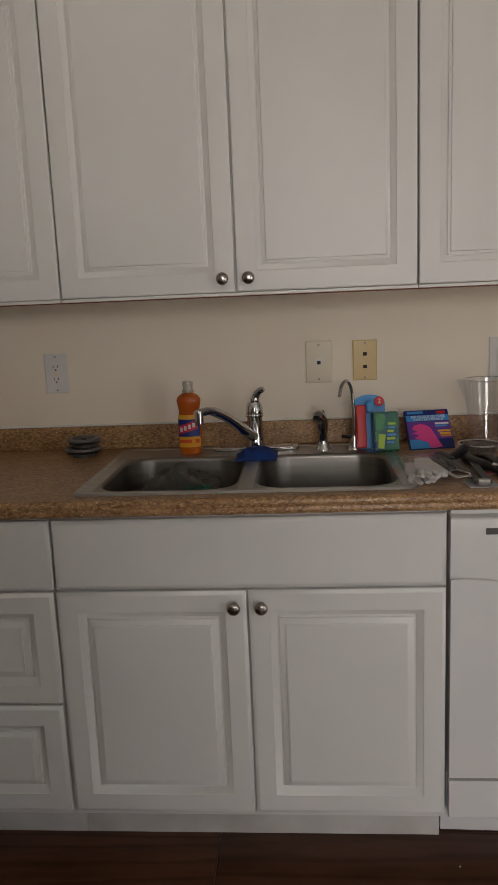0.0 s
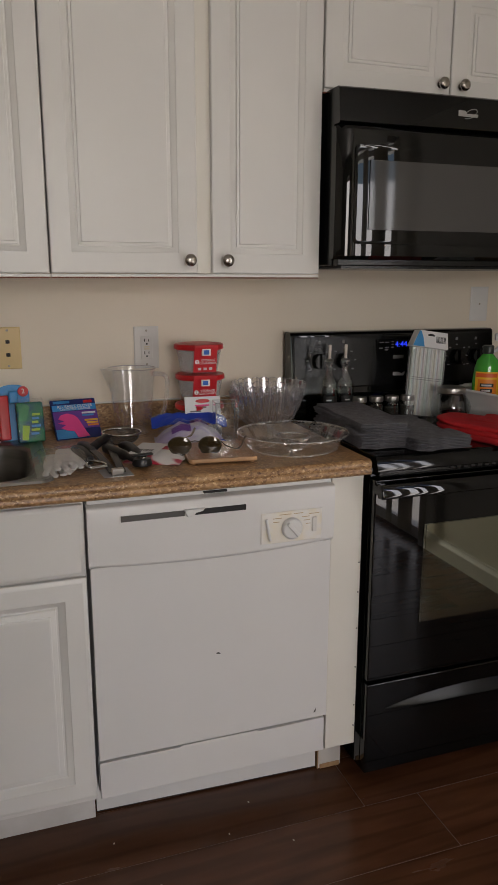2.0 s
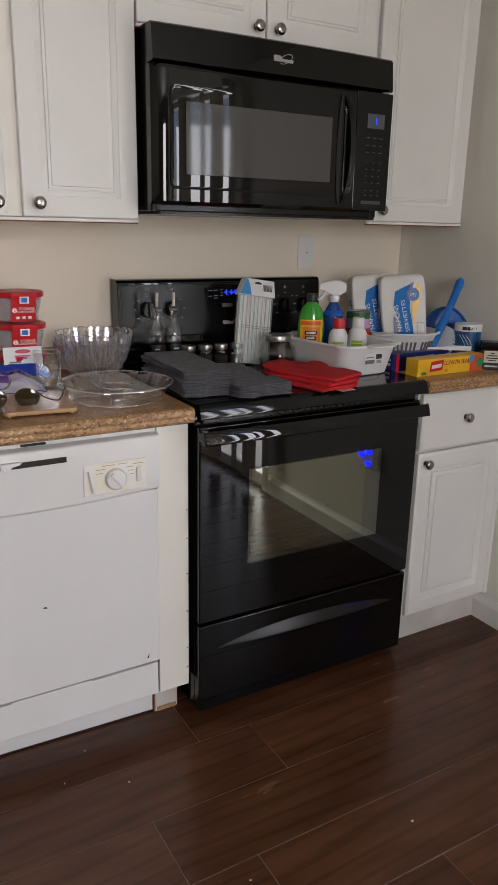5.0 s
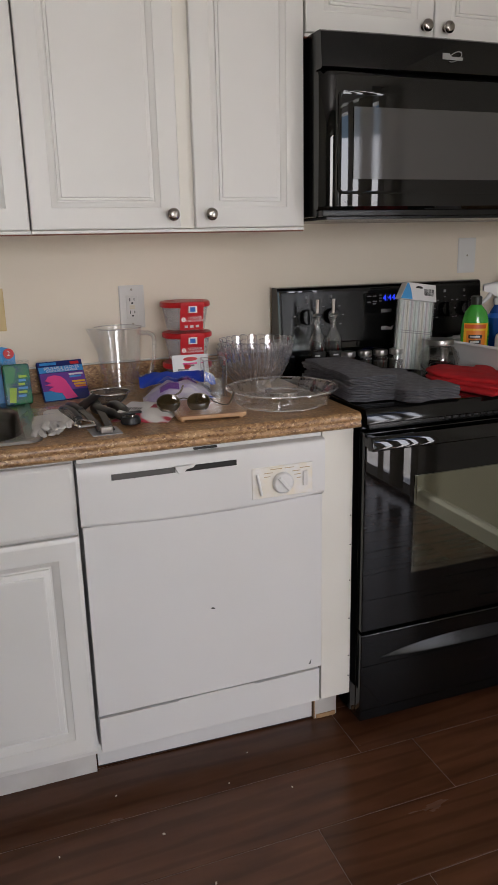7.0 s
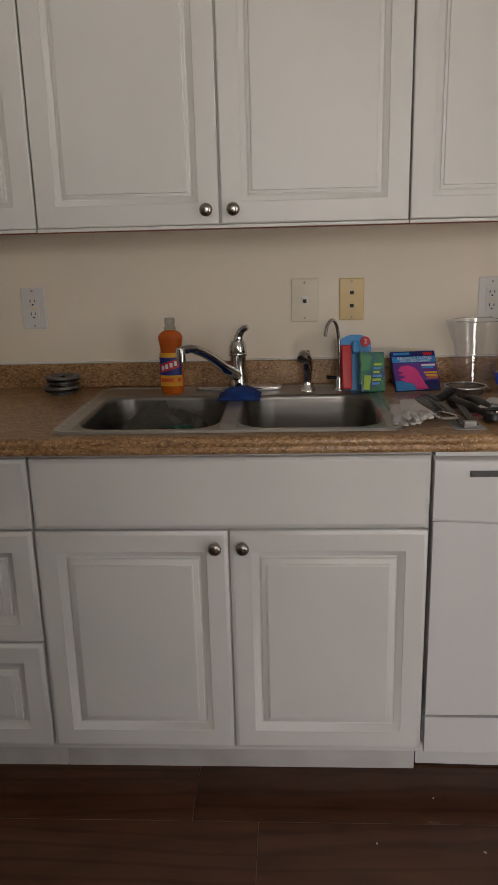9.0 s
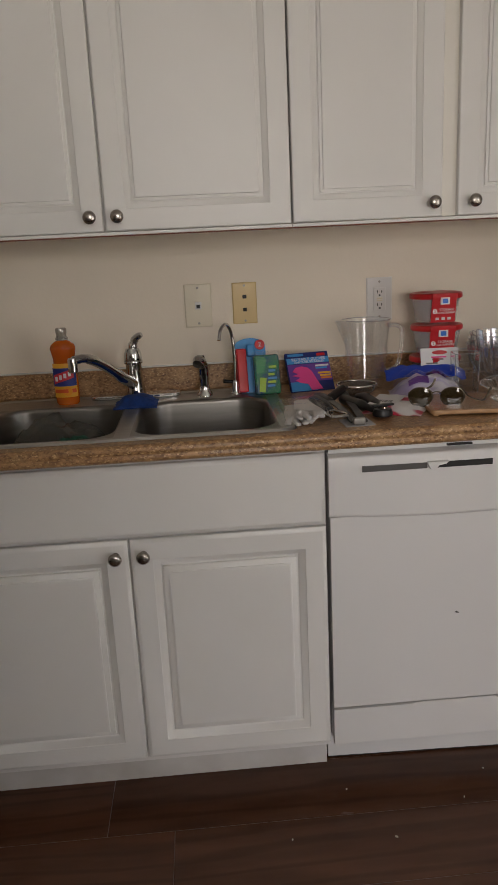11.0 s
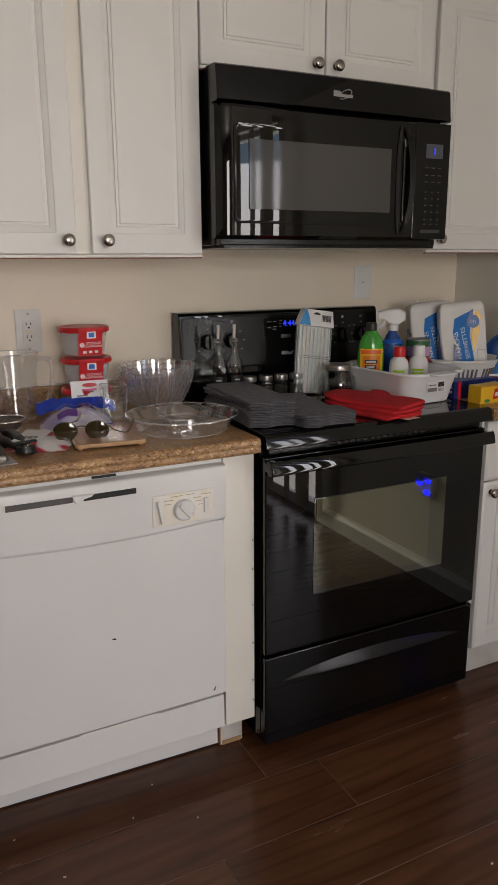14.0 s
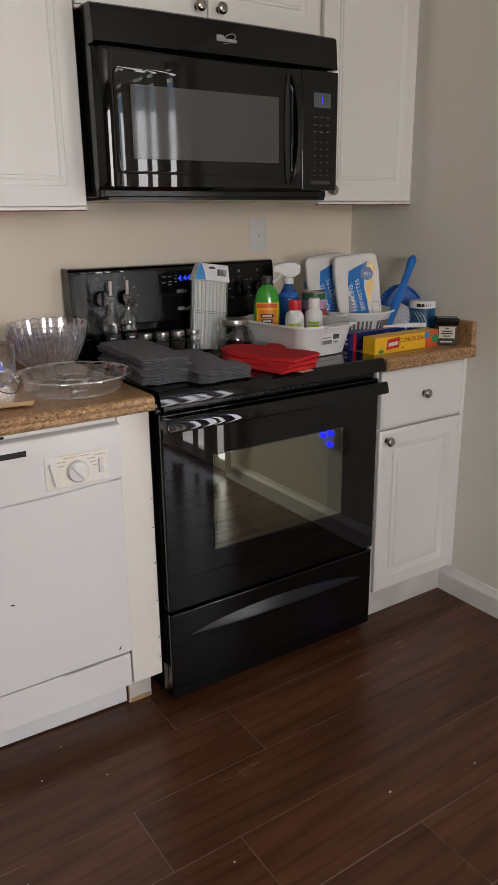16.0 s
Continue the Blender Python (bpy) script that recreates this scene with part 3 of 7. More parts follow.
YF = 1.652
SX0, SX1, SY0, SY1 = -0.385, 0.345, 1.715, 2.145      # opening for the sink
top = fixed("worktop", (0.1, 1.95, 0.857), "brown granite-look laminate worktop with backsplash", "worktop")
bm = run_x(edge_profile(YF, SY0, CT), -0.93, 1.100)
bx(-0.93, SX0, SY0, W - 0.002, 0.857, CT, bm=bm)
bx(SX1, 1.100, SY0, W - 0.002, 0.857, CT, bm=bm)
bx(SX0, SX1, SY1, W - 0.002, 0.857, CT, bm=bm)
bmesh.ops.remove_doubles(bm, verts=bm.verts, dist=0.00005)
part("slab", bm, COUNTER, top)
part("backsplash", bx(-0.93, 1.100, W - 0.022, W - 0.002, CT, 0.964, 0.003), COUNTER, top)
part("caulk", bx(-0.93, 1.100, W - 0.012, W - 0.001, 0.9642, 0.968, 0.001), TRIM, top, "white caulk line")
top2 = fixed("worktop", (2.05, 1.95, 0.857), "short brown granite-look laminate worktop in the corner", "worktop")
part("slab", run_x(edge_profile(YF, W - 0.002, CT), 1.862, XR - 0.002), COUNTER, top2)
part("backsplash", bx(1.862, XR - 0.023, W - 0.022, W - 0.002, CT, 0.964, 0.003), COUNTER, top2)
part("side_splash", bx(XR - 0.022, XR - 0.002, YF + 0.006, W - 0.0022, CT, 0.972, 0.003), COUNTER, top2, "laminate splash against the side wall")

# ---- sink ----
# Darker than the rim's steel: the shade inside the bowls is in the colour.
BOWL_STEEL = mat("shade_darkened_bowl_steel", (0.30, 0.285, 0.26), (0.23, 0.22, 0.20), scale=20, rough=0.34, metal=1.0, stretch=(0.3, 0.3, 3), bump=0.04, bscale=120)
sink = fixed("double_sink", (-0.02, 1.93, CT), "stainless steel double-bowl drop-in sink", "sink")
RX0, RX1, RY0, RY1 = -0.405, 0.365, 1.692, 2.212
BOWLS = [(-0.365, -0.035, 1.722, 2.09), (0.0, 0.330, 1.722, 2.09)]
bm = bmesh.new()


def ring_of(x0, x1, y0, y1, r, z, n=6):
    return [(x, y, z) for x, y in rounded(x1 - x0, y1 - y0, r, n, (x0 + x1) / 2, (y0 + y1) / 2)]


# rim: raised bead round the edge, then the deck as strips round the bowls
loft([ring_of(RX0, RX1, RY0, RY1, 0.03, CT + 0.0005), ring_of(RX0 + 0.003, RX1 - 0.003, RY0 + 0.003, RY1 - 0.003, 0.03, CT + 0.006),
      ring_of(RX0 + 0.009, RX1 - 0.009, RY0 + 0.009, RY1 - 0.009, 0.026, CT + 0.0065), ring_of(RX0 + 0.014, RX1 - 0.014, RY0 + 0.014, RY1 - 0.014, 0.022, CT + 0.003)], bm, False, False)
zd = CT + 0.003
for a in ((RX0 + 0.014, RX1 - 0.014, 2.09, RY1 - 0.014), (RX0 + 0.014, RX1 - 0.014, RY0 + 0.014, 1.722), (RX0 + 0.014, -0.365, 1.722, 2.09), (-0.035, 0.0, 1.722, 2.09), (0.330, RX1 - 0.014, 1.722, 2.09)):
    bm.faces.new([bm.verts.new(p) for p in ((a[0], a[2], zd), (a[1], a[2], zd), (a[1], a[3], zd), (a[0], a[3], zd))])
part("rim", bm, STEEL, sink)
for x0, x1, y0, y1 in BOWLS:
    bm = bmesh.new()
    # corner webs between the square hole and the round bowl
    o = rounded(x1 - x0, y1 - y0, 0.075, 8, (x0 + x1) / 2, (y0 + y1) / 2)
    sq = [(max(x0, min(x1, (x0 + x1) / 2 + (p[0] - (x0 + x1) / 2) * 1.4)), max(y0, min(y1, (y0 + y1) / 2 + (p[1] - (y0 + y1) / 2) * 1.4))) for p in o]
    def inset(s, z):
        cx, cy = (x0 + x1) / 2, (y0 + y1) / 2
        return [(cx + (p[0] - cx) * (1 - s / 0.17), cy + (p[1] - cy) * (1 - s / 0.18), z) for p in o]
    loft([[(p[0], p[1], zd) for p in sq], inset(0, zd), inset(0.004, zd - 0.002), inset(0.008, zd - 0.01), inset(0.016, CT - 0.12), inset(0.024, CT - 0.148), inset(0.045, CT - 0.16), inset(0.12, CT - 0.163)], bm, False, True)
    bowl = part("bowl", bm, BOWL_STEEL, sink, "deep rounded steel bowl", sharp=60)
    cx, cy = (x0 + x1) / 2, (y0 + y1) / 2
    part("drain", lathe([(0.045, 0.0), (0.043, 0.004), (0.034, 0.003), (0.03, -0.004 + 0.004), (0, 0.001)], 24, (cx, cy, CT - 0.162)), CHROME, bowl)

# ---- wall plates ----


def wall_plate(x0, x1, z0, z1, material, label, fill):
    p = fixed("wall_plate", ((x0 + x1) / 2, W, (z0 + z1) / 2), label, "outlet", "wall plates")
    bm = loft(rect_rings(x0, x1, z0, z1, [(0, W - 0.0005), (0, W - 0.003), (0.004, W - 0.006)]))
    part("plate", bm, material, p)
    cx, cz = (x0 + x1) / 2, (z0 + z1) / 2
    if fill in ("duplex", "gfci"):
        ins = part("insert", bx(cx - 0.017, cx + 0.017, W - 0.0085, W - 0.0055, cz - 0.033, cz + 0.033, 0.001), PLATE_WHITE, p)
        for s in (-1, 1):
            for dx, w, h in ((-0.0065, 0.0022, 0.009), (0.006, 0.0022, 0.007)):
                part("slot", bx(cx + dx - w / 2, cx + dx + w / 2, W - 0.0091, W - 0.0084, cz + s * 0.018 - h / 2 + 0.003, cz + s * 0.018 + h / 2 + 0.003), DARK, ins)
            part("slot", bx(cx - 0.0025, cx + 0.0025, W - 0.0091, W - 0.0084, cz + s * 0.018 - 0.0095, cz + s * 0.018 - 0.005), DARK, ins)
        part("reset_button", bx(cx - 0.008, cx + 0.008, W - 0.0098, W - 0.0085, cz + 0.0005, cz + 0.0045, 0.0005), OFFWHITE, ins)
        part("test_button", bx(cx - 0.008, cx + 0.008, W - 0.0098, W - 0.0085, cz - 0.0055, cz - 0.0015, 0.0005), OFFWHITE, ins)
        if fill == "gfci":
            part("pilot_light", bx(cx + 0.009, cx + 0.012, W - 0.0095, W - 0.0085, cz - 0.002, cz + 0.001), glow("amber_pilot", (1.0, 0.45, 0.05), 0.3), ins)
    elif fill == "phone":
        j = part("jack", bx(cx - 0.009, cx + 0.009, W - 0.0085, W - 0.0055, cz - 0.010, cz + 0.010, 0.001), PLATE_WHITE, p)
        part("socket", bx(cx - 0.005, cx + 0.005, W - 0.0092, W - 0.0084, cz - 0.007, cz + 0.003), DARK, j)
    elif fill == "cable":
        for s in (-1, 1):
            part("socket", bx(cx - 0.0055, cx + 0.0055, W - 0.0075, W - 0.0055, cz + s * 0.018 - 0.005, cz + s * 0.018 + 0.005, 0.0015), DARK, p)
    for s in ((1, -1) if fill != "blank" else (0,)):
        if fill in ("duplex", "gfci", "phone", "cable", "blank"):
            b_ = lathe([(0.0033, 0), (0.0033, 0.0008), (0.002, 0.0014), (0, 0.0014)], 12)
            bmesh.ops.transform(b_, matrix=pose(cx, W - 0.0058, cz + s * (0.049 if fill != "blank" else 0.03), 90), verts=b_.verts)
            part("screw", b_, SCREW, p)
    return p


wall_plate(-0.642, -0.573, 1.065, 1.182, PLATE_WHITE, "white outlet plate with test buttons and a lit pilot", "gfci")
wall_plate(0.129, 0.205, 1.070, 1.190, OFFWHITE, "off-white wall plate with a phone jack", "phone")
wall_plate(0.264, 0.333, 1.073, 1.188, YELLOWED, "yellowed plastic wall plate with two jacks", "cable")
wall_plate(0.648, 0.721, 1.061, 1.183, PLATE_WHITE, "white double outlet plate", "duplex")
wall_plate(1.796, 1.864, 1.180, 1.294, TRIM, "blank white wall plate over the range", "blank")

# small plug-in night light on the side wall
nl = fixed("night_light", (XR, 0.95, 0.415), "small white plug-in light with blue lamps", "night light")
part("housing", bx(XR - 0.0302, XR - 0.0005, 0.900, 1.000, 0.370, 0.465, 0.006), PLATE_WHITE, nl)
NIGHT = glow("blue_night_lamp", (0.004, 0.008, 1.0), 2.8)
for dy, dz in ((-0.028, 0.008), (0.022, 0.028), (0.018, -0.022)):
    b_ = lathe([(0.019, 0.0), (0.018, 0.005), (0.012, 0.010), (0.005, 0.012), (0, 0.0122)], 18, squash=0.55)
    bmesh.ops.transform(b_, matrix=pose(XR - 0.0305, 0.95 + dy, 0.415 + dz) @ pose(0, 0, 0, 0, -90, 0) @ pose(0, 0, 0, 0, 0, 90), verts=b_.verts)
    part("lamp", b_, NIGHT, nl, "small domed blue lamp")

# ---- dishwasher ----
dw = fixed("dishwasher", (0.722, 1.95, 0), "white built-in dishwasher with a worn control panel", "dishwasher")
DX0, DX1 = 0.4245, 1.0145
part("body", bx(DX0 + 0.004, DX1 - 0.002, F + 0.04, W - 0.05, 0.105, 0.850), DW_WHITE, dw)
part("door", bx(DX0 + 0.004, DX1, F + 0.010, F + 0.04, 0.207, 0.690, 0.0015), DW_WHITE, dw, "plain white door panel with a small chip")
# control panel: bowed front with a lip at its lower edge
rings = []
for i in range(13):
    u = i / 12
    x = DX0 + u * (DX1 - DX0)
    bow = 0.012 * (1 - (2 * u - 1) ** 2)
    y = F - 0.004 - bow * 0.5
    zl = 0.693 - 0.010 * (1 - (2 * u - 1) ** 2)
    rings.append([(x, F + 0.04, zl), (x, F + 0.008, zl), (x, y + 0.004, zl + 0.004), (x, y, zl + 0.012), (x, y - 0.003, 0.795), (x, y - 0.002, 0.829), (x, y + 0.004, 0.836), (x, F + 0.04, 0.838)])
cp = part("control_panel", loft(rings), DW_WHITE, dw)
part("top_rail", bx(DX0 + 0.003, DX1 - 0.003, F + 0.012, F + 0.04, 0.8385, 0.850), DW_WHITE, dw)
YP = F - 0.0145
part("vent_slot", bx(0.497, 0.640, F - 0.0132, F - 0.006, 0.799, 0.812, 0.0), flat("grey_vent_slot", (0.10, 0.095, 0.09), 0.6), cp, "dark vent slot")
part("vent_slot", bx(0.655, 0.785, F - 0.0140, F - 0.006, 0.799, 0.812, 0.0), DARK, cp, "dark vent slot")
lt = part("latch", prism([(0.638, 0.815), (0.686, 0.815), (0.680, 0.809), (0.664, 0.806), (0.657, 0.798), (0.645, 0.798), (0.640, 0.807)], YP - 0.008, YP + 0.003, "xz", 0.0015), DW_WHITE, cp, "white door latch")
badge = part("dial_plate", bx(0.822, 0.978, YP + 0.001, YP + 0.0055, 0.707, 0.784, 0.002), mat("worn_cream_plate", (0.80, 0.785, 0.75), (0.79, 0.74, 0.62), scale=26, rough=0.4, mottled=0.06), cp, "yellowed and peeling dial plate")
b_ = lathe([(0.026, 0), (0.026, 0.006), (0.023, 0.010), (0.021, 0.011), (0, 0.011)], 28)
bx(-0.0045, 0.0045, -0.021, 0.021, 0.011, 0.017, 0.0015, bm=b_)
bmesh.ops.transform(b_, matrix=pose(0.899, YP, 0.742, 90, 0, 0) @ pose(0, 0, 0, 0, 0, 40), verts=b_.verts)
part("dial", b_, DW_WHITE, badge, "white cycle dial")
part("start_lever", tube([(0.834, YP - 0.003, 0.77), (0.843, YP - 0.006, 0.718)], 0.0035, 8), DW_WHITE, badge)
part("rocker_switch", bx(0.951, 0.963, YP - 0.004, YP + 0.001, 0.728, 0.764, 0.0015), PLATE_WHITE, badge)
for x0, z0, w in ((0.868, 0.776, 0.03), (0.852, 0.768, 0.022), (0.852, 0.759, 0.016), (0.905, 0.776, 0.024), (0.925, 0.766, 0.02), (0.93, 0.757, 0.016), (0.936, 0.748, 0.012), (0.944, 0.772, 0.026)):
    part("print_line", bx(x0, x0 + w, YP + 0.0004, YP + 0.0012, z0, z0 + 0.0016), flat("faded_tan_print", (0.50, 0.38, 0.22), 0.5), badge)
part("chip", prism([(0.716, 0.436), (0.722, 0.4385), (0.728, 0.4345), (0.724, 0.4335)], F + 0.0092, F + 0.0102, "xz"), DARK, dw, "dark chip in the paint")
part("chip", prism([(0.978, 0.222), (0.985, 0.234), (0.983, 0.222)], F + 0.0092, F + 0.0102, "xz"), DARK, dw)
# access panel with a stepped upper edge, and a toe panel
part("access_panel", prism([(DX0 + 0.005, 0.103), (DX1 - 0.004, 0.103), (DX1 - 0.004, 0.199), (0.83, 0.197), (0.825, 0.2015), (0.63, 0.2015), (0.625, 0.198), (DX0 + 0.005, 0.198)], F + 0.013, F + 0.03, "xz", 0.0015), DW_WHITE, dw)
part("shadow_gap", bx(DX0 + 0.006, DX1 - 0.005, F + 0.026, F + 0.034, 0.198, 0.2085), GREY_PRINT, dw)
part("toe_panel", loft([[(x, y, 0.006), (x, y + 0.012, 0.006), (x, y + 0.012, 0.1025), (x, y, 0.1025)] for x, y in ((DX0 + 0.002, F + 0.098), (DX1 + 0.004, F + 0.080))]), DW_WHITE, dw)
part("toe_gap", loft([[(x, y, 0.0), (x, y + 0.004, 0.0), (x, y + 0.004, 0.0058), (x, y, 0.0058)] for x, y in ((DX0 + 0.002, F + 0.102), (DX1 + 0.004, F + 0.084))]), DARK, dw)
part("clip", bx(0.69, 0.745, F + 0.003, F + 0.012, 0.842, 0.8455), DARK, dw, "dark mounting clip under the worktop")

# ---- range ----
rg = fixed("range", (1.48, 1.93, 0), "black free-standing electric range with a glass cooktop", "range")
RX_0, RX_1, RF = 1.110, 1.842, 1.655
part("body", bx(RX_0 + 0.004, RX_1 - 0.004, RF + 0.03, 2.235, 0.03, 0.868, 0.002), BLACK, rg)
for x in (RX_0 + 0.05, RX_1 - 0.05):
    for y in (RF + 0.08, 2.18):
        part("foot", lathe([(0.016, 0), (0.016, 0.029), (0, 0.029)], 12, (x, y, 0)), BLACK_SATIN, rg)
CKT = 0.903
prof = [(2.17, 0.870), (1.664, 0.870), (1.652, 0.8645), (1.6405, 0.8650), (1.6385, 0.868), (1.6400, 0.876), (1.6422, 0.884), (1.6450, 0.892), (1.6500, 0.900), (1.660, CKT), (2.17, CKT)]
ck = part("cooktop", run_x(prof, RX_0 - 0.001, RX_1 + 0.001), BLACK_GLASS, rg, "black ceramic glass cooktop")
for x, y, r in ((1.28, 1.80, 0.105), (1.68, 1.80, 0.085), (1.28, 2.06, 0.08), (1.68, 2.06, 0.105)):
    part("burner_ring", lathe([(r, 0.0002), (r, 0.0006), (r - 0.0025, 0.0006), (r - 0.0025, 0.0002)], 40, (x, y, CKT)), GREY_PRINT, ck)
part("vent_strip", bx(RX_0 + 0.02, RX_1 - 0.02, RF + 0.012, RF + 0.03, 0.845, 0.865), BLACK_SATIN, rg)
for i in range(14):
    part("vent_slot", bx(1.33 + i * 0.021, 1.342 + i * 0.021, RF + 0.0105, RF + 0.0125, 0.852, 0.857), DARK, rg)
# oven door
OLIVE = mat("olive_tinted_inner_glass", (0.022, 0.023, 0.015), (0.018, 0.019, 0.012), scale=3, rough=0.02, ior=3.2)
OLIVE.node_tree.nodes["Principled BSDF"].inputs["Specular Tint"].default_value = (0.98, 1.0, 0.78, 1)
dr = part("oven_door", bx(RX_0 + 0.003, RX_1 - 0.009, RF, RF + 0.03, 0.300, 0.842, 0.004), BLACK, rg, "black glass oven door")
part("window", bx(1.256, 1.697, RF - 0.0022, RF + 0.002, 0.448, 0.716, 0.0008), OVEN_GLASS, dr, "coated oven window")
part("inner_pane", bx(1.262, 1.640, RF - 0.0034, RF - 0.0024, 0.470, 0.714, 0.0003), OLIVE, dr)
hp = []
for x, o in ((RX_0 + 0.0, 0.006), (RX_0 + 0.005, 0.0), (1.30, -0.0008), (1.48, -0.0012), (1.66, -0.0008), (RX_1 - 0.009, 0.0), (RX_1 - 0.004, 0.006)):
    y = 1.612 + o
    hp.append([(x, y + 0.016, 0.803), (x, y + 0.002, 0.8045), (x, y, 0.808), (x, y + 0.0014, 0.816), (x, y + 0.0034, 0.824), (x, y + 0.0060, 0.832), (x, y + 0.010, 0.838), (x, y + 0.018, 0.837), (x, y + 0.020, 0.82)])
hd = part("handle", loft(hp), BLACK, dr, "wide black bar handle")
for x in (RX_0 + 0.001, RX_1 - 0.034):
    part("handle_post", bx(x, x + 0.03, 1.626, RF + 0.002, 0.808, 0.832, 0.003), BLACK, dr)
# drawer with a lens-shaped finger scoop
dw2 = part("drawer", bx(RX_0 + 0.004, RX_1 - 0.010, RF + 0.002, RF + 0.03, 0.030, 0.290, 0.004), BLACK, rg, "black storage drawer")
rings = []
for i in range(25):
    u = i / 24
    x = 1.172 + u * (1.782 - 1.172)
    h = max(0.0008, 0.032 * (4 * u * (1 - u)) ** 0.8)
    z = 0.214 - 0.006 * u
    k = h / 0.032
    rings.append([(x, RF + 0.004, z - 0.003), (x, RF + 0.001 - 0.012 * k, z - 0.003), (x, RF + 0.001 - 0.0125 * k, z), (x, RF + 0.001 - 0.007 * k, z + h * 0.5), (x, RF + 0.0012, z + h), (x, RF + 0.004, z + h)])
part("pull", loft(rings), BLACK_SATIN, dw2, "crescent-shaped black drawer pull")
# back guard, its face leaning back a little
prof = [(2.168, 0.868), (2.172, 0.955), (2.176, 0.962), (2.188, 0.966), (2.192, 0.974), (2.206, 1.148), (2.210, 1.156), (2.218, 1.160), (2.250, 1.160), (2.250, 0.868)]
bg = part("back_guard", run_x(prof, RX_0 + 0.002, RX_1 - 0.002), BLACK, rg, "black back guard with the controls")
rim = [(x, z) for x, z in rounded(0.716, 0.158, 0.012, 4, 1.477, 1.066)]


def guard_y(z):
    return 2.192 + (z - 0.974) * 0.014 / 0.174


part("control_frame", loft([[(x, guard_y(z) - 0.0012, z) for x, z in rim], [(1.480 + (x - 1.480) * 0.985, guard_y(z) - 0.0022, 1.066 + (z - 1.066) * 0.93) for x, z in rim]]), BLACK_SATIN, bg)
for x in (1.205, 1.288, 1.700, 1.774):
    b_ = lathe([(0.032, 0), (0.032, 0.001), (0.0305, 0.0012), (0.0305, 0.0004), (0.024, 0.0004), (0.0235, 0.016), (0.021, 0.020), (0, 0.020)], 32)
    bx(-0.004, 0.004, -0.022, 0.022, 0.018, 0.028, 0.0015, bm=b_)
    bmesh.ops.transform(b_, matrix=pose(x, guard_y(1.07) - 0.0024, 1.070, 86, 0, 0), verts=b_.verts)
    kb = part("knob", b_, BLACK_SATIN, bg, "black burner knob")
    for k in range(7):
        a = radians(-40 + k * 43)
        px, pz = x + 0.040 * math.cos(a), 1.07 + 0.040 * math.sin(a)
        part("dial_mark", bx(px - 0.004, px + 0.004, guard_y(pz) - 0.0032, guard_y(pz) - 0.0025, pz - 0.0012, pz + 0.0012), GREY_PRINT, bg)
    part("dial_mark", bx(x - 0.005, x + 0.004, guard_y(1.128) - 0.0034, guard_y(1.128) - 0.0026, 1.124, 1.133), GREY_PRINT, bg)
ds = part("display_panel", bx(1.402, 1.575, guard_y(1.09) - 0.0036, guard_y(1.09) + 0.002, 1.050, 1.132, 0.001), BLACK_GLASS, bg)
YD = guard_y(1.09) - 0.0038
lettering("clock_digits", "4:44", 0.026, at_front(1.490, YD, 1.116), BLUE_LED, ds, "lit blue clock digits")
for x0, z0, w in ((1.412, 1.122, 0.014), (1.432, 1.122, 0.012), (1.412, 1.104, 0.012), (1.432, 1.106, 0.014), (1.432, 1.098, 0.012), (1.455, 1.124, 0.008), (1.455, 1.115, 0.008), (1.455, 1.106, 0.008), (1.535, 1.118, 0.018), (1.535, 1.106, 0.02)):
    part("print_line", bx(x0, x0 + w, YD - 0.0006, YD, z0, z0 + 0.003), GREY_PRINT, ds)
part("key", bx(1.462, 1.50, YD - 0.0006, YD, 1.071, 1.082), GREY_PRINT, ds)
part("maker_badge", prism([(1.462, 1.018), (1.500, 1.016), (1.506, 1.030), (1.494, 1.024), (1.480, 1.029), (1.462, 1.028)], guard_y(1.02) - 0.0036, guard_y(1.02) - 0.0024, "xz"), PALE_PRINT, bg, "plain silver maker's badge")

# ---- microwave ----
mw = fixed("microwave", (1.45, 1.95, 1.35), "black over-the-range microwave oven", "microwave")
MX0, MX1, MF = 1.092, 1.822, 1.862
part("body", bx(MX0 + 0.002, MX1 - 0.006, MF + 0.035, W - 0.003, 1.352, 1.778, 0.003), BLACK_SATIN, mw)
# top grille: bowed front, top edge set back
rings = []
for i in range(11):
    u = i / 10
    x = MX0 + u * (MX1 - MX0)
    b = 0.010 * (1 - abs(2 * u - 1) ** 3)
    rings.append([(x, MF + 0.034, 1.690), (x, MF + 0.004 - b, 1.690), (x, MF - b, 1.694), (x, MF - b + 0.008, 1.768), (x, MF - b + 0.014, 1.775), (x, MF + 0.034, 1.775)])
gr = part("top_grille", loft(rings), BLACK, mw)
YG = MF - 0.006
mb = part("maker_badge", prism([(1.420, 1.7245), (1.478, 1.7235), (1.480, 1.7310), (1.446, 1.7312), (1.440, 1.7380), (1.421, 1.7385)], YG - 0.0028, YG + 0.004, "xz"), SILVER_PRINT, gr, "plain silver maker's badge")
part("swoosh", tube([(1.456 + 0.019 * math.cos(a), YG - 0.0034, 1.731 + 0.010 * math.sin(a) + 0.007 * math.cos(a)) for a in [radians(k * 20 - 150) for k in range(15)]], 0.0011, 6), SILVER_PRINT, mb)
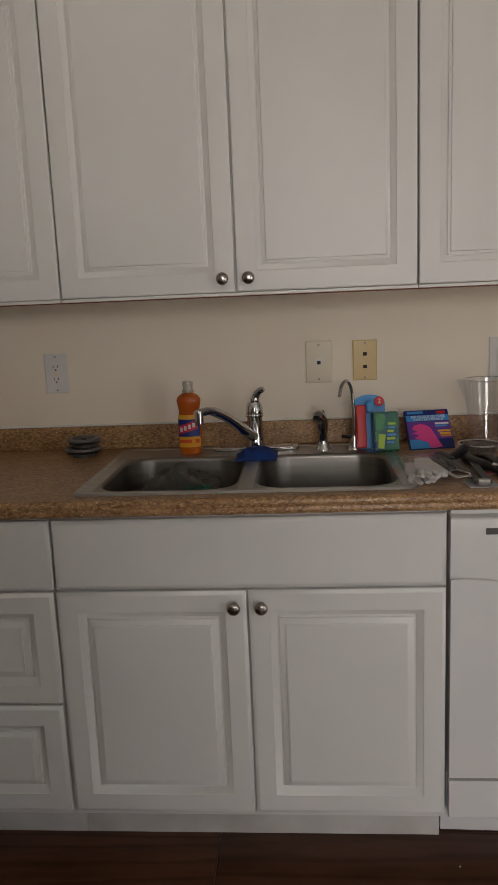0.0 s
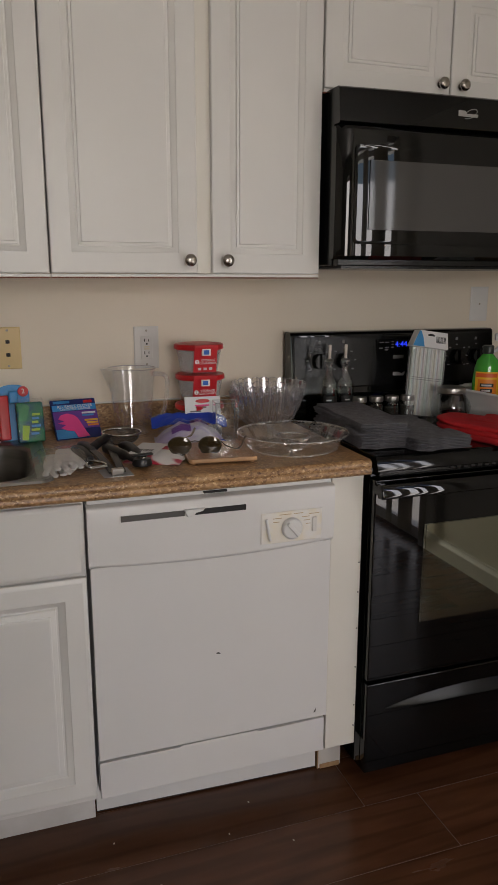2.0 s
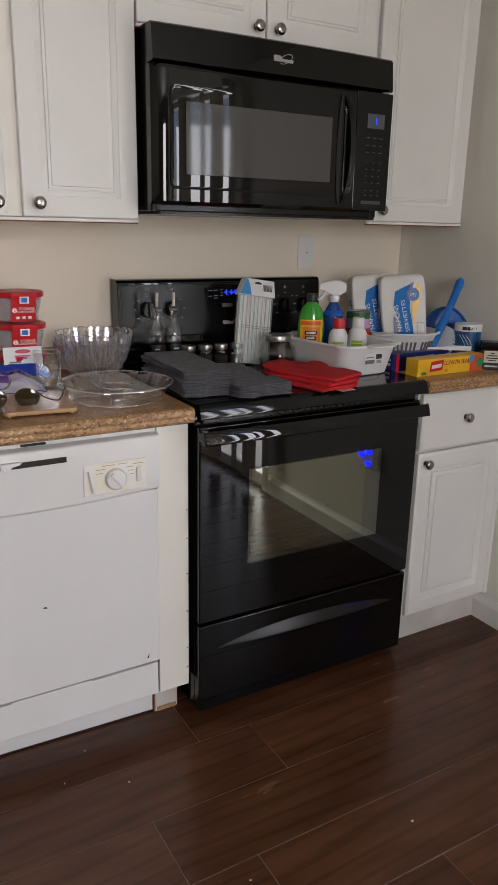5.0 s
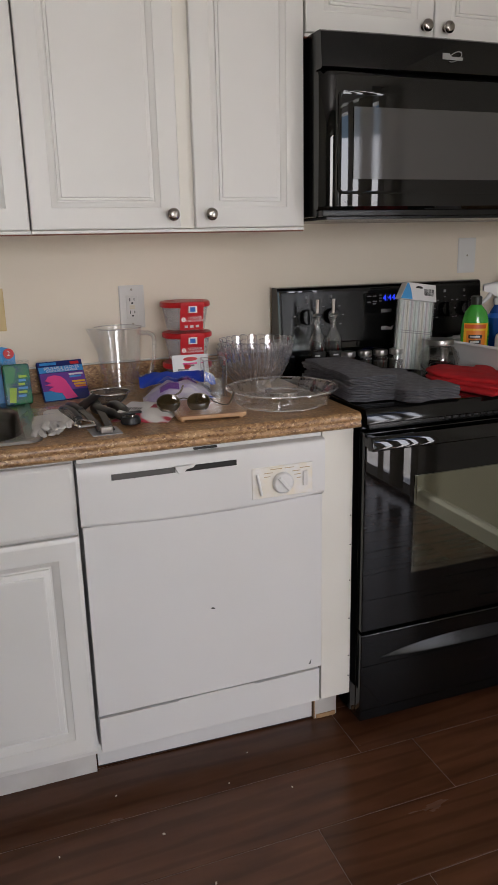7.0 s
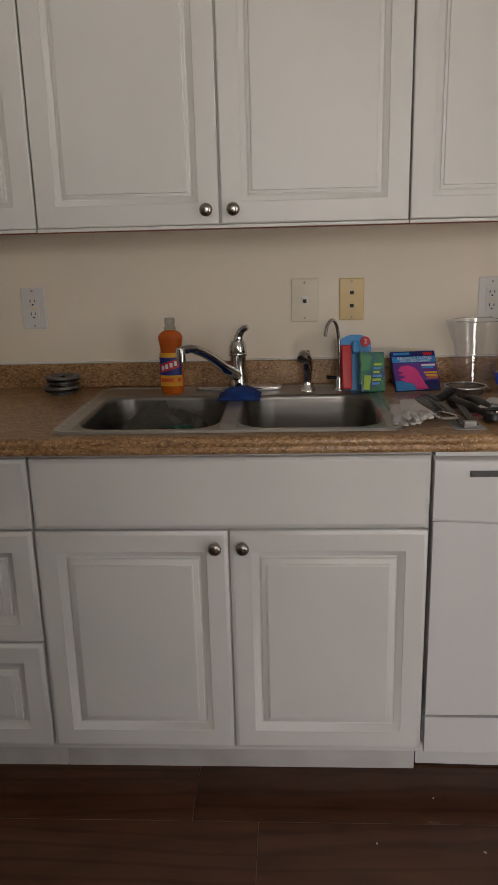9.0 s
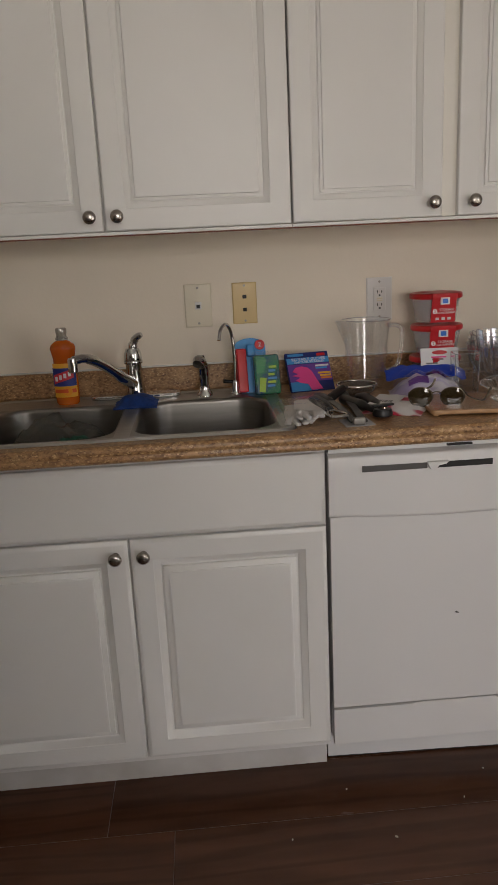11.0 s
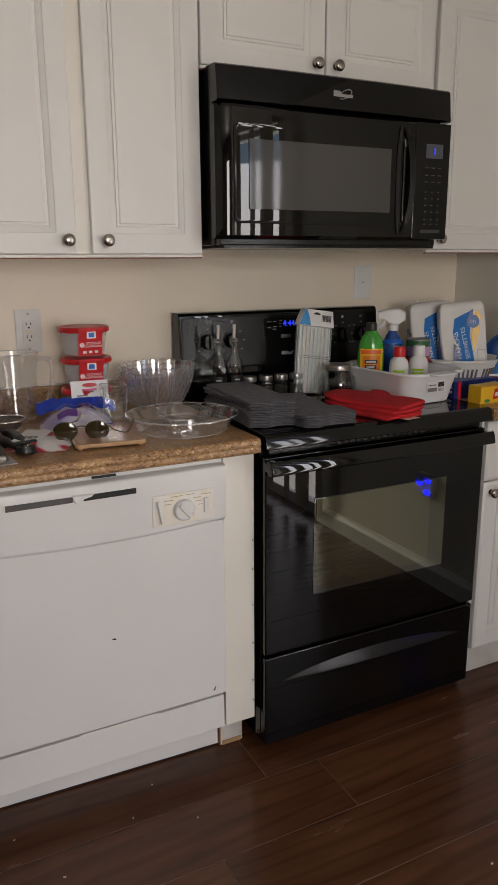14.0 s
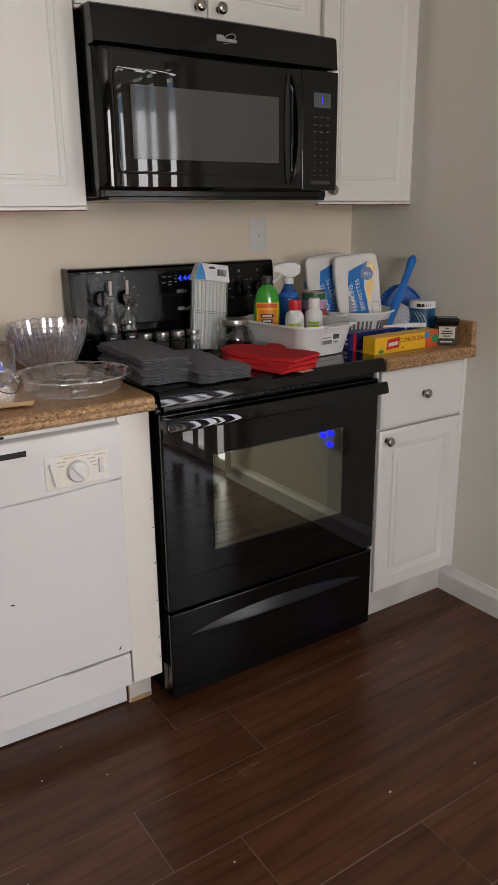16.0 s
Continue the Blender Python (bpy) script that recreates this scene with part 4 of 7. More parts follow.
# door with rounded left edge
rings = []
for i in range(41):
    u = (i / 40) ** 1.6
    x = MX0 - 0.004 + u * (1.690 - MX0 + 0.004)
    b = 0.010
    e = 0.020 * max(0.0, 1 - u / 0.07) ** 2.2
    y = MF - b + e
    rings.append([(x, MF + 0.034, 1.372), (x, y + 0.006, 1.368), (x, y, 1.376), (x, y - 0.002, 1.53), (x, y, 1.676), (x, y + 0.006, 1.684), (x, MF + 0.034, 1.684)])
md = part("door", loft(rings), BLACK, mw, "glossy black microwave door", sharp=20)
part("window_rim", loft([[(x, MF - 0.0135, z) for x, z in rounded(0.528, 0.236, 0.014, 4, 1.394, 1.523)], [(x, MF - 0.0105, z) for x, z in rounded(0.512, 0.220, 0.010, 4, 1.394, 1.523)]], None, False, True), BLACK, md)
part("window", bx(1.172, 1.608, MF - 0.0142, MF - 0.0128, 1.440, 1.606, 0.0005), MW_MESH, md, "grey perforated microwave window")
part("handle_recess", prism([(1.640 - 0.012 * math.cos(a), 1.525 + 0.142 * math.sin(a)) for a in [radians(k * 15 - 90) for k in range(13)]], MF - 0.0145, MF - 0.012, "xz"), DARK, md)
rings = []
for i in range(13):
    a = radians(-90 + 15 * i)
    x, z = 1.652 + 0.020 * math.cos(a), 1.525 + 0.148 * math.sin(a)
    rings.append([(x - 0.010, MF - 0.008, z), (x - 0.010, MF - 0.030 * max(0.3, math.cos(a)), z), (x + 0.006, MF - 0.034 * max(0.3, math.cos(a)), z), (x + 0.012, MF - 0.008, z)])
part("handle", loft(rings), BLACK_SATIN, md, "bowed black vertical handle")
ctl = part("control_panel", bx(1.693, MX1 - 0.002, MF - 0.008, MF + 0.034, 1.370, 1.684, 0.004), BLACK, mw)
YC = MF - 0.0085
scr = part("screen", bx(1.732, 1.792, YC - 0.0006, YC + 0.001, 1.590, 1.628), mat("grey_lcd_screen", (0.10, 0.11, 0.13), rough=0.15), ctl, "grey display screen")
part("digit", bx(1.761, 1.764, YC - 0.0012, YC - 0.0007, 1.601, 1.617), BLUE_LED, scr)
for r, zz in enumerate((1.565, 1.545, 1.527, 1.500, 1.482, 1.464, 1.446, 1.425, 1.412)):
    for c in range(3):
        x = 1.737 + c * 0.023
        part("key_mark", bx(x - (0.006 if r < 3 else 0.003), x + (0.006 if r < 3 else 0.003), YC - 0.0005, YC + 0.0005, zz - 0.0012, zz + 0.0012), KEY_PRINT, ctl)
part("key_bar", bx(1.724, 1.794, YC - 0.0006, YC + 0.0005, 1.388, 1.397), mat("dark_grey_key", (0.05, 0.05, 0.05), rough=0.4), ctl)
# underside tray
part("underside", bx(MX0 + 0.02, MX1 - 0.03, MF + 0.012, W - 0.02, 1.345, 1.3515), BLACK_SATIN, mw)
part("lower_lip", bx(MX0 + 0.006, MX1 - 0.05, MF + 0.006, MF + 0.034, 1.352, 1.3695, 0.003), BLACK_SATIN, mw)


# ---- things round the sink ----
def wrap(r, squash, z0, z1, a0, a1, n=10, th=0.0008, taper=0.0):
    """A label bent round an upright body, between two angles in degrees (-90 faces the room)."""
    def f(u, v):
        a = radians(a0 + (a1 - a0) * u)
        q = r + taper * v
        return (q * math.cos(a), q * squash * math.sin(a), z0 + (z1 - z0) * v)
    return grid(n, 2, f, thick=-th)


RUBBER = flat("black_rubber", (0.02, 0.02, 0.02), 0.6)
for i, (dz, r) in enumerate(((0.0, 0.052), (0.026, 0.048))):
    st = thing("sink_strainer", (-0.512 + 0.004 * i, 2.165 + 0.003 * i, CT + dz), "dark basket strainer stacked on the worktop" if i else "dark basket strainer lying on the worktop", "strainer", "stacked sink strainers")
    part("flange", lathe([(0, 0.0), (r * 0.6, 0.0), (r * 0.62, 0.016), (r, 0.018), (r + 0.001, 0.021), (r * 0.97, 0.0255), (r * 0.72, 0.0255), (r * 0.66, 0.022), (r * 0.62, 0.012), (0, 0.012)], 36), flat("tarnished_grey_metal", (0.16, 0.15, 0.14), 0.4, metal=0.6), st)
    part("gasket", lathe([(r * 0.64, 0.010), (r * 0.9, 0.0105), (r * 0.92, 0.0145), (r * 0.64, 0.0155)], 32), RUBBER, st)
    part("stem", lathe([(0.006, 0.012), (0.006, 0.024), (0.003, 0.0255), (0, 0.0255)], 14), RUBBER, st)

ORANGE = mat("orange_dish_soap", (0.74, 0.17, 0.012), (0.62, 0.11, 0.008), scale=10, rough=0.12, coat=0.5, trans=0.25)
soap = thing("dish_soap_bottle", (-0.197, 2.138, CT + 0.003), "orange dish soap bottle with a clear cap on the sink's edge", "bottle")
part("body", lathe([(0, 0.0), (0.026, 0.0), (0.030, 0.005), (0.0325, 0.03), (0.0325, 0.06), (0.031, 0.085), (0.0285, 0.112), (0.0285, 0.122), (0.0330, 0.146), (0.0335, 0.152), (0.030, 0.160), (0.020, 0.168), (0.0135, 0.171), (0, 0.171)], 36, squash=0.68), ORANGE, soap)
part("cap", lathe([(0.0155, 0.1712), (0.0165, 0.173), (0.0165, 0.178), (0.0135, 0.180), (0.0135, 0.190), (0.0145, 0.191), (0.0145, 0.200), (0.0125, 0.203), (0, 0.203)], 26), clear("smoky_clear_cap", (0.62, 0.60, 0.56), 0.12, 0.04, 0.10, 0.6), soap, "clear push-pull cap")
lab = part("label", wrap(0.0335, 0.70, 0.022, 0.112, -150, -30), flat("yellow_label", (0.85, 0.42, 0.03)), soap, "yellow and blue label")
part("label_band", wrap(0.0352, 0.71, 0.052, 0.100, -146, -34), flat("navy_label_band", (0.015, 0.03, 0.22)), lab)
part("label_mark", grid(10, 2, lambda u, v: (0.0360 * math.cos(radians(-138 + 90 * u)), 0.72 * 0.0360 * math.sin(radians(-138 + 90 * u)), 0.058 + 0.016 * u + 0.024 * v), thick=-0.0008), flat("red_label_mark", (0.65, 0.03, 0.05)), lab)
part("label_band", wrap(0.0352, 0.71, 0.034, 0.044, -140, -40), flat("orange_red_band", (0.75, 0.10, 0.02)), lab)
for k in range(4):
    part("label_mark", wrap(0.0366, 0.727, 0.066 + 0.004 * k, 0.078 + 0.004 * k, -130 + 19 * k, -118 + 19 * k, 3), flat("white_label_mark", (0.8, 0.8, 0.8)), lab)
b_ = lathe([(0, 0), (0.0125, 0), (0.0120, 0.0012), (0, 0.0014)], 20)
bmesh.ops.transform(b_, matrix=pose(0.006, -0.0238, 0.038, 90, 0, 0), verts=b_.verts)
part("orange_slice", b_, flat("orange_slice_print", (0.90, 0.36, 0.02)), lab, "printed orange slice")

fc = fixed("faucet", (-0.018, 2.165, CT), "chrome single-lever kitchen faucet on its deck plate", "faucet")
bm = prism(rounded(0.245, 0.05, 0.024, 6, -0.018, 2.172), CT + 0.003, CT + 0.014, "xy", 0.003)
part("deck_plate", bm, CHROME, fc)
part("body", lathe([(0.027, 0.014), (0.026, 0.03), (0.022, 0.055), (0.0215, 0.095), (0.024, 0.108), (0.023, 0.125), (0.018, 0.138), (0, 0.141)], 28, (-0.018, 2.168, CT)), CHROME, fc)
part("collar", lathe([(0.0245, 0.098), (0.0255, 0.100), (0.0255, 0.104), (0.0245, 0.106)], 28, (-0.018, 2.168, CT)), CHROME, fc)
part("lever", tube(curve_pts([(-0.018, 2.168, CT + 0.128), (-0.015, 2.166, CT + 0.148), (-0.006, 2.162, CT + 0.166), (0.010, 2.156, CT + 0.176)], 5), [0.013] * 6 + [0.011] * 4 + [0.0095] * 4 + [0.008, 0.007], 14), CHROME, fc, "raised lever")
part("spout", tube(curve_pts([(-0.018, 2.160, CT + 0.040), (-0.045, 2.110, CT + 0.070), (-0.085, 2.050, CT + 0.115), (-0.118, 2.000, CT + 0.140), (-0.143, 1.970, CT + 0.141)], 6), [0.015] * 8 + [0.0125] * 10 + [0.011] * 7, 16), CHROME, fc, "swung curved spout")
part("aerator", lathe([(0, -0.026), (0.0105, -0.026), (0.0115, -0.022), (0.0115, 0.006), (0.009, 0.010), (0, 0.011)], 20, (-0.146, 1.967, CT + 0.138)), CHROME, fc)

BLUE_CLOTH = flat("blue_cloth", (0.008, 0.05, 0.25), 0.95, spread=0.45, scale=60.0, bump=1.0, bscale=200)
cl = thing("dish_cloth", (-0.010, 2.070, CT + 0.004), "blue dish cloth heaped on the sink's divider", "cloth")
part("cloth", grid(18, 14, lambda u, v: ((u - 0.5) * 0.112 + wob((u, v, 0), 4, 0.006), (v - 0.5) * 0.105 + wob((u, v, 3), 4, 0.006),
     max(0.001, 0.027 * (1 - abs(2 * u - 1) ** 2.4) * (1 - abs(2 * v - 1) ** 2.6) + wob((u, v, 7), 6, 0.007) - 0.010 * max(0, 0.3 - v))), thick=0.003), BLUE_CLOTH, cl, sharp=80)

sp = fixed("side_sprayer", (0.170, 2.140, CT), "chrome side sprayer beside the faucet", "sprayer")
part("base", lathe([(0, 0.003), (0.022, 0.003), (0.021, 0.010), (0.016, 0.016), (0.015, 0.028), (0, 0.028)], 22, (0.170, 2.140, CT)), CHROME, sp)
part("wand", tube(curve_pts([(0.170, 2.140, CT + 0.026), (0.170, 2.139, CT + 0.06), (0.168, 2.134, CT + 0.088), (0.160, 2.112, CT + 0.102), (0.155, 2.098, CT + 0.095)], 5), [0.012] * 5 + [0.0145] * 8 + [0.016] * 5 + [0.0135] * 3, 16), CHROME, sp)
part("trigger", bx(0.165, 0.1745, 2.112, 2.128, CT + 0.105, CT + 0.115, 0.002), BLACK_SATIN, sp)

ff = fixed("filter_faucet", (0.256, 2.145, CT), "slim chrome filtered-water tap with a black lever", "faucet")
part("base", lathe([(0, 0.003), (0.017, 0.003), (0.016, 0.008), (0.0125, 0.012), (0.0125, 0.034), (0.009, 0.040), (0, 0.041)], 20, (0.256, 2.145, CT)), CHROME, ff)
part("neck", tube(curve_pts([(0.256, 2.145, CT + 0.038), (0.256, 2.145, CT + 0.10), (0.251, 2.142, CT + 0.160), (0.243, 2.130, CT + 0.186), (0.232, 2.110, CT + 0.194), (0.220, 2.090, CT + 0.182), (0.214, 2.078, CT + 0.157)], 6), 0.0048, 12), CHROME, ff, "thin gooseneck")
part("lever", tube([(0.250, 2.143, CT + 0.036), (0.222, 2.135, CT + 0.040)], [0.004, 0.0055], 10), BLACK_SATIN, ff, "black lever")

# plastic bag and green scrubber in the bowl
bag = thing("plastic_bag", (-0.20, 1.89, CT - 0.158), "crumpled grey plastic bag lying in the sink bowl", "bag")
part("bag", grid(30, 26, lambda u, v: ((u - 0.5) * 0.30 + wob((u, v, 1), 7, 0.012), (v - 0.5) * 0.28 + wob((u, v, 5), 7, 0.012),
     0.02 + 0.142 * (1 - abs(2 * u - 1.05) ** 3) * (1 - abs(2 * v - 1) ** 3) ** 0.6 + wob((u, v, 2), 5, 0.030) + wob((u, v, 9), 16, 0.012))), BAG_GREY, bag, sharp=75)
rng = random.Random(12)
bm = bmesh.new()
for i in range(26):
    a, b = rng.uniform(0, 6.28), rng.uniform(0.2, 1.3)
    pts = []
    for k in range(9):
        t = a + k * 0.7
        pts.append((0.034 * math.cos(t) * math.cos(b * k * 0.3), 0.026 * math.sin(t), 0.022 + 0.016 * math.sin(t * 1.7 + b * 5)))
    tube(pts, 0.0016, 5, bm)
scr2 = thing("scrubber", (-0.128, 1.790, CT - 0.048), "green mesh scrubber lying on the bag in the sink", "scrubber")
part("mesh_tangle", bm, flat("green_scrubber", (0.01, 0.12, 0.07), 0.6), scr2)


# ---- packages and tools on the worktop ----
def card(parent, name, x0, x1, y, z0, z1, material, th=0.0012, label=""):
    return part(name, bx(x0, x1, y - th, y, z0, z1), material, parent, label)


RED = flat("red_plastic", (0.62, 0.015, 0.02), 0.32)
BLUE = flat("bright_blue_print", (0.01, 0.13, 0.55), 0.35)
SKY = flat("light_blue_print", (0.05, 0.32, 0.70), 0.35)
NAVY = flat("navy_print", (0.012, 0.025, 0.17), 0.35)
GREEN = flat("green_print", (0.03, 0.30, 0.10), 0.4)
LIME = flat("lime_print", (0.42, 0.68, 0.04), 0.4)
PINK = flat("pink_print", (0.85, 0.07, 0.30), 0.4)
PURPLE = flat("purple_print", (0.16, 0.05, 0.33), 0.4)
YELLOW = flat("yellow_print", (0.90, 0.52, 0.02), 0.35)
WHITEP = flat("white_print", (0.80, 0.80, 0.80), 0.4, spread=0.05)
BLACKP = flat("black_print", (0.015, 0.015, 0.015), 0.4)
ORANGEP = flat("orange_print", (0.85, 0.25, 0.02), 0.4)

brush = thing("dish_brush_set", (0.298, 2.140, CT), "carded red and blue scrub brush set leaning on the backsplash", "brush", tilt=(-14, 0), rz=4)
part("card", prism([(-0.040, 0.002), (0.045, 0.002), (0.047, 0.13)] + [(0.004 + 0.043 * math.cos(a), 0.13 + 0.022 * math.sin(a)) for a in [radians(k * 18) for k in range(11)]] + [(-0.040, 0.13)], 0.0, 0.0015, "xz"), SKY, brush)
part("red_block", bx(-0.037, -0.010, -0.026, -0.0005, 0.004, 0.122, 0.004), RED, brush)
part("blue_cap", bx(-0.008, 0.016, -0.022, -0.0005, 0.100, 0.134, 0.006), SKY, brush)
b_ = lathe([(0, 0), (0.014, 0), (0.013, 0.002), (0, 0.002)], 22)
bmesh.ops.transform(b_, matrix=pose(0.031, -0.004, 0.132, 90, 0, 0), verts=b_.verts)
part("count_badge", b_, RED, brush)
lettering("badge_number", "2", 0.018, at_front(0.031, -0.0064, 0.132), WHITEP, brush)
sponge = thing("sponge_pack", (0.340, 2.105, CT), "green wrapped sponge pack with lime lettering bars", "sponge", tilt=(-12, 0), rz=6)
part("sponge", bx(-0.034, 0.034, -0.014, 0.014, 0.002, 0.108, 0.006), mat("green_sponge_wrap", (0.03, 0.22, 0.10), (0.02, 0.10, 0.16), scale=30, rough=0.25, mottled=0.1), sponge)
part("lime_patch", prism([(-0.026, 0.01), (-0.010, 0.008), (-0.004, 0.046), (-0.022, 0.048)], -0.0152, -0.0142, "xz"), LIME, sponge)
part("leaf_patch", prism([(-0.030, 0.06), (-0.012, 0.06), (0.000, 0.095), (-0.012, 0.104), (-0.028, 0.09)], -0.0152, -0.0142, "xz"), GREEN, sponge)
for i in range(6):
    part("print_line", bx(-0.002 + i * 0.0012, 0.018 + (i % 3) * 0.003, -0.0154, -0.0144, 0.022 + i * 0.010, 0.028 + i * 0.010), LIME if i % 2 else SKY, sponge)
part("wrapper", bx(-0.036, 0.036, -0.0165, 0.0155, 0.0, 0.118, 0.005), FILM, sponge, "clear wrapper")

gl = thing("glove_pack", (0.466, 2.122, CT), "blue and purple carded pack of pink cleaning gloves leaning back", "gloves", tilt=(-33, 0), rz=9)
part("card", bx(-0.062, 0.062, 0.0, 0.012, 0.0, 0.118, 0.002), NAVY, gl)
card(gl, "purple_field", -0.060, 0.060, -0.0002, 0.030, 0.082, PURPLE)
card(gl, "blue_field", -0.060, 0.012, -0.0006, 0.003, 0.030, SKY)
card(gl, "header", -0.060, 0.060, -0.0006, 0.084, 0.101, SKY)
hand_shape = [(-0.050, 0.060), (-0.040, 0.072), (-0.022, 0.075), (-0.006, 0.070), (0.004, 0.060), (0.010, 0.045), (0.020, 0.020), (0.028, 0.005), (-0.004, 0.003), (-0.012, 0.022), (-0.030, 0.026), (-0.046, 0.034), (-0.030, 0.042), (-0.052, 0.048), (-0.034, 0.053)]
part("pink_glove", prism(hand_shape, -0.0034, -0.0016, "xz"), PINK, gl, "printed pink rubber glove")
lettering("title", "REUSABLE GLOVES", 0.0115, at_front(0.002, -0.0022, 0.0955), WHITEP, gl)
lettering("title", "GANTS REUTILISABLES", 0.0085, at_front(0.002, -0.0022, 0.0875), WHITEP, gl)
for x0, x1, z0, m_ in ((0.018, 0.056, 0.072, WHITEP), (0.018, 0.050, 0.065, SKY), (0.022, 0.058, 0.050, YELLOW), (0.026, 0.058, 0.042, YELLOW), (0.028, 0.058, 0.035, ORANGEP)):
    card(gl, "print_line", x0, x1, -0.0012, z0, z0 + 0.005, m_)
card(gl, "maker_mark", -0.055, -0.010, -0.0012, 0.106, 0.113, SKY)
card(gl, "red_mark", 0.028, 0.052, -0.0012, 0.104, 0.112, RED)

pit = thing("pitcher", (0.612, 2.125, CT), "tall clear plastic pitcher with a side handle", "pitcher")
bm = lathe([(0.0, 0.004), (0.040, 0.004), (0.046, 0.010), (0.050, 0.05), (0.056, 0.12), (0.062, 0.182), (0.064, 0.187), (0.0655, 0.184), (0.059, 0.12), (0.053, 0.05), (0.049, 0.006), (0.046, 0.0), (0, 0.0)], 40)
for v in bm.verts:
    if v.co.z > 0.165 and v.co.x < -0.045:
        v.co.x -= 0.020 * max(0.0, 1 - abs(v.co.y) / 0.024) * (v.co.z - 0.165) / 0.02
part("jug", bm, CLEAR, pit, sharp=60)
part("rim", tube([(0.0645 * math.cos(a), 0.0645 * math.sin(a), 0.186) for a in [radians(k * 10 - 155) for k in range(32)]], 0.0012, 6), GLINT_EDGE, pit)
part("handle", tube(curve_pts([(0.058, 0, 0.168), (0.085, 0, 0.166), (0.098, 0, 0.150), (0.094, 0, 0.095), (0.082, 0, 0.055), (0.052, 0, 0.044)], 5), 0.0065, 10), SHINY_CLEAR, pit, "clear loop handle")

gv = thing("cotton_gloves", (0.392, 1.815, CT), "white cotton gloves in a clear bag lying by the sink", "gloves", rz=-5)
gv.scale = (1.0, 0.88, 1.15)
COTTON = flat("white_cotton", (0.76, 0.74, 0.72), 0.9, bump=0.5, bscale=220)
for k, dx in enumerate((-0.010, 0.014)):
    bm = bmesh.new()
    loft([[(dx + x * w, y, 0.008 + z * h) for x, z in ((-1, 0), (-0.7, 0.8), (0, 1), (0.7, 0.8), (1, 0), (0.7, -0.8), (0, -1), (-0.7, -0.8))] for y, w, h in ((0.125, 0.030, 0.004), (0.10, 0.031, 0.006), (0.06, 0.032, 0.007), (0.01, 0.034, 0.007), (-0.03, 0.032, 0.006), (-0.045, 0.026, 0.004))], bm)
    for i, (fx, ln) in enumerate(((-0.024, 0.070), (-0.008, 0.088), (0.009, 0.084), (0.025, 0.064))):
        pts = [(dx + fx + 0.003 * math.sin(i * 2 + k + q), -0.030 - ln * q / 6.0, 0.009 + 0.002 * math.sin(i + q + k)) for q in range(7)]
        tube(pts, [0.0088, 0.0090, 0.0088, 0.0086, 0.0084, 0.0076, 0.0045], 10, bm)
    bmesh.ops.scale(bm, vec=(1.0, 1.0, 0.5), verts=bm.verts)
    bmesh.ops.translate(bm, vec=(0, 0.006 * k, 0.001 + 0.009 * k), verts=bm.verts)
    for v in bm.verts:
        v.co.z = max(0.0008, v.co.z + wob(v.co, 40, 0.0022, k))
    part("glove", bm, COTTON, gv, "flat white knit work glove", sharp=80)
part("clear_bag", grid(12, 14, lambda u, v: ((u - 0.5) * 0.155, (v - 0.5) * 0.27 - 0.002, 0.002 + 0.030 * (1 - abs(2 * u - 1) ** 4) * (1 - abs(2 * v - 1) ** 6) + wob((u, v, 4), 9, 0.004))), FILM, gv, "thin clear bag", sharp=80)

# tongs: two steel arms with black grips
GRIP = flat("black_grip", (0.008, 0.008, 0.009), 0.38)
tg = thing("kitchen_tongs", (0.492, 1.852, CT), "steel kitchen tongs with black grips", "tongs", rz=3)
for s in (-1, 1):
    part("arm", loft([[(s * g - w, y, z), (s * g + w, y, z), (s * g + w, y, z + 0.003), (s * g - w, y, z + 0.003)] for y, g, w, z in ((-0.145, 0.010, 0.009, 0.006), (-0.10, 0.012, 0.008, 0.012), (-0.02, 0.017, 0.008, 0.018), (0.06, 0.024, 0.008, 0.020))]), flat("dark_steel", (0.055, 0.055, 0.057), 0.35, metal=0.8), tg)
    part("grip", loft([[(s * g + x * w, y, z + q * w * 0.8) for x, q in ((-1, 0), (-0.7, 0.7), (0, 1), (0.7, 0.7), (1, 0), (0.7, -0.7), (0, -1), (-0.7, -0.7))] for y, g, w, z in ((0.030, 0.021, 0.007, 0.021), (0.05, 0.023, 0.011, 0.021), (0.10, 0.029, 0.012, 0.020), (0.14, 0.032, 0.010, 0.014), (0.150, 0.033, 0.005, 0.012))]), GRIP, tg, "black rubber grip")
part("hinge", bx(-0.014, 0.014, -0.152, -0.138, 0.001, 0.017, 0.003), STEEL, tg)
part("packing_card", bx(-0.032, 0.034, -0.158, -0.085, 0.0, 0.0012), flat("grey_card", (0.45, 0.45, 0.46), 0.5), tg)
# sieve
sv = thing("hand_sieve", (0.560, 2.010, CT), "small steel mesh sieve with a black handle", "sieve", rz=-40)
part("rim", tube([(0.050 * math.cos(a), 0.050 * math.sin(a), 0.034) for a in [radians(k * 10) for k in range(37)]], 0.0028, 8), CHROME, sv)
part("mesh", lathe([(0.049, 0.034), (0.044, 0.018), (0.030, 0.006), (0, 0.002)], 36), clear("steel_mesh", (0.55, 0.54, 0.52), 0.06, 0.3, 0.04), sv, "fine steel mesh")
part("handle", tube(curve_pts([(0.0, -0.050, 0.034), (0.0, -0.075, 0.034), (0.0, -0.11, 0.028), (0.0, -0.15, 0.018)], 5), [0.004] * 5 + [0.011] * 8 + [0.012, 0.010, 0.006], 12), GRIP, sv, "black handle")
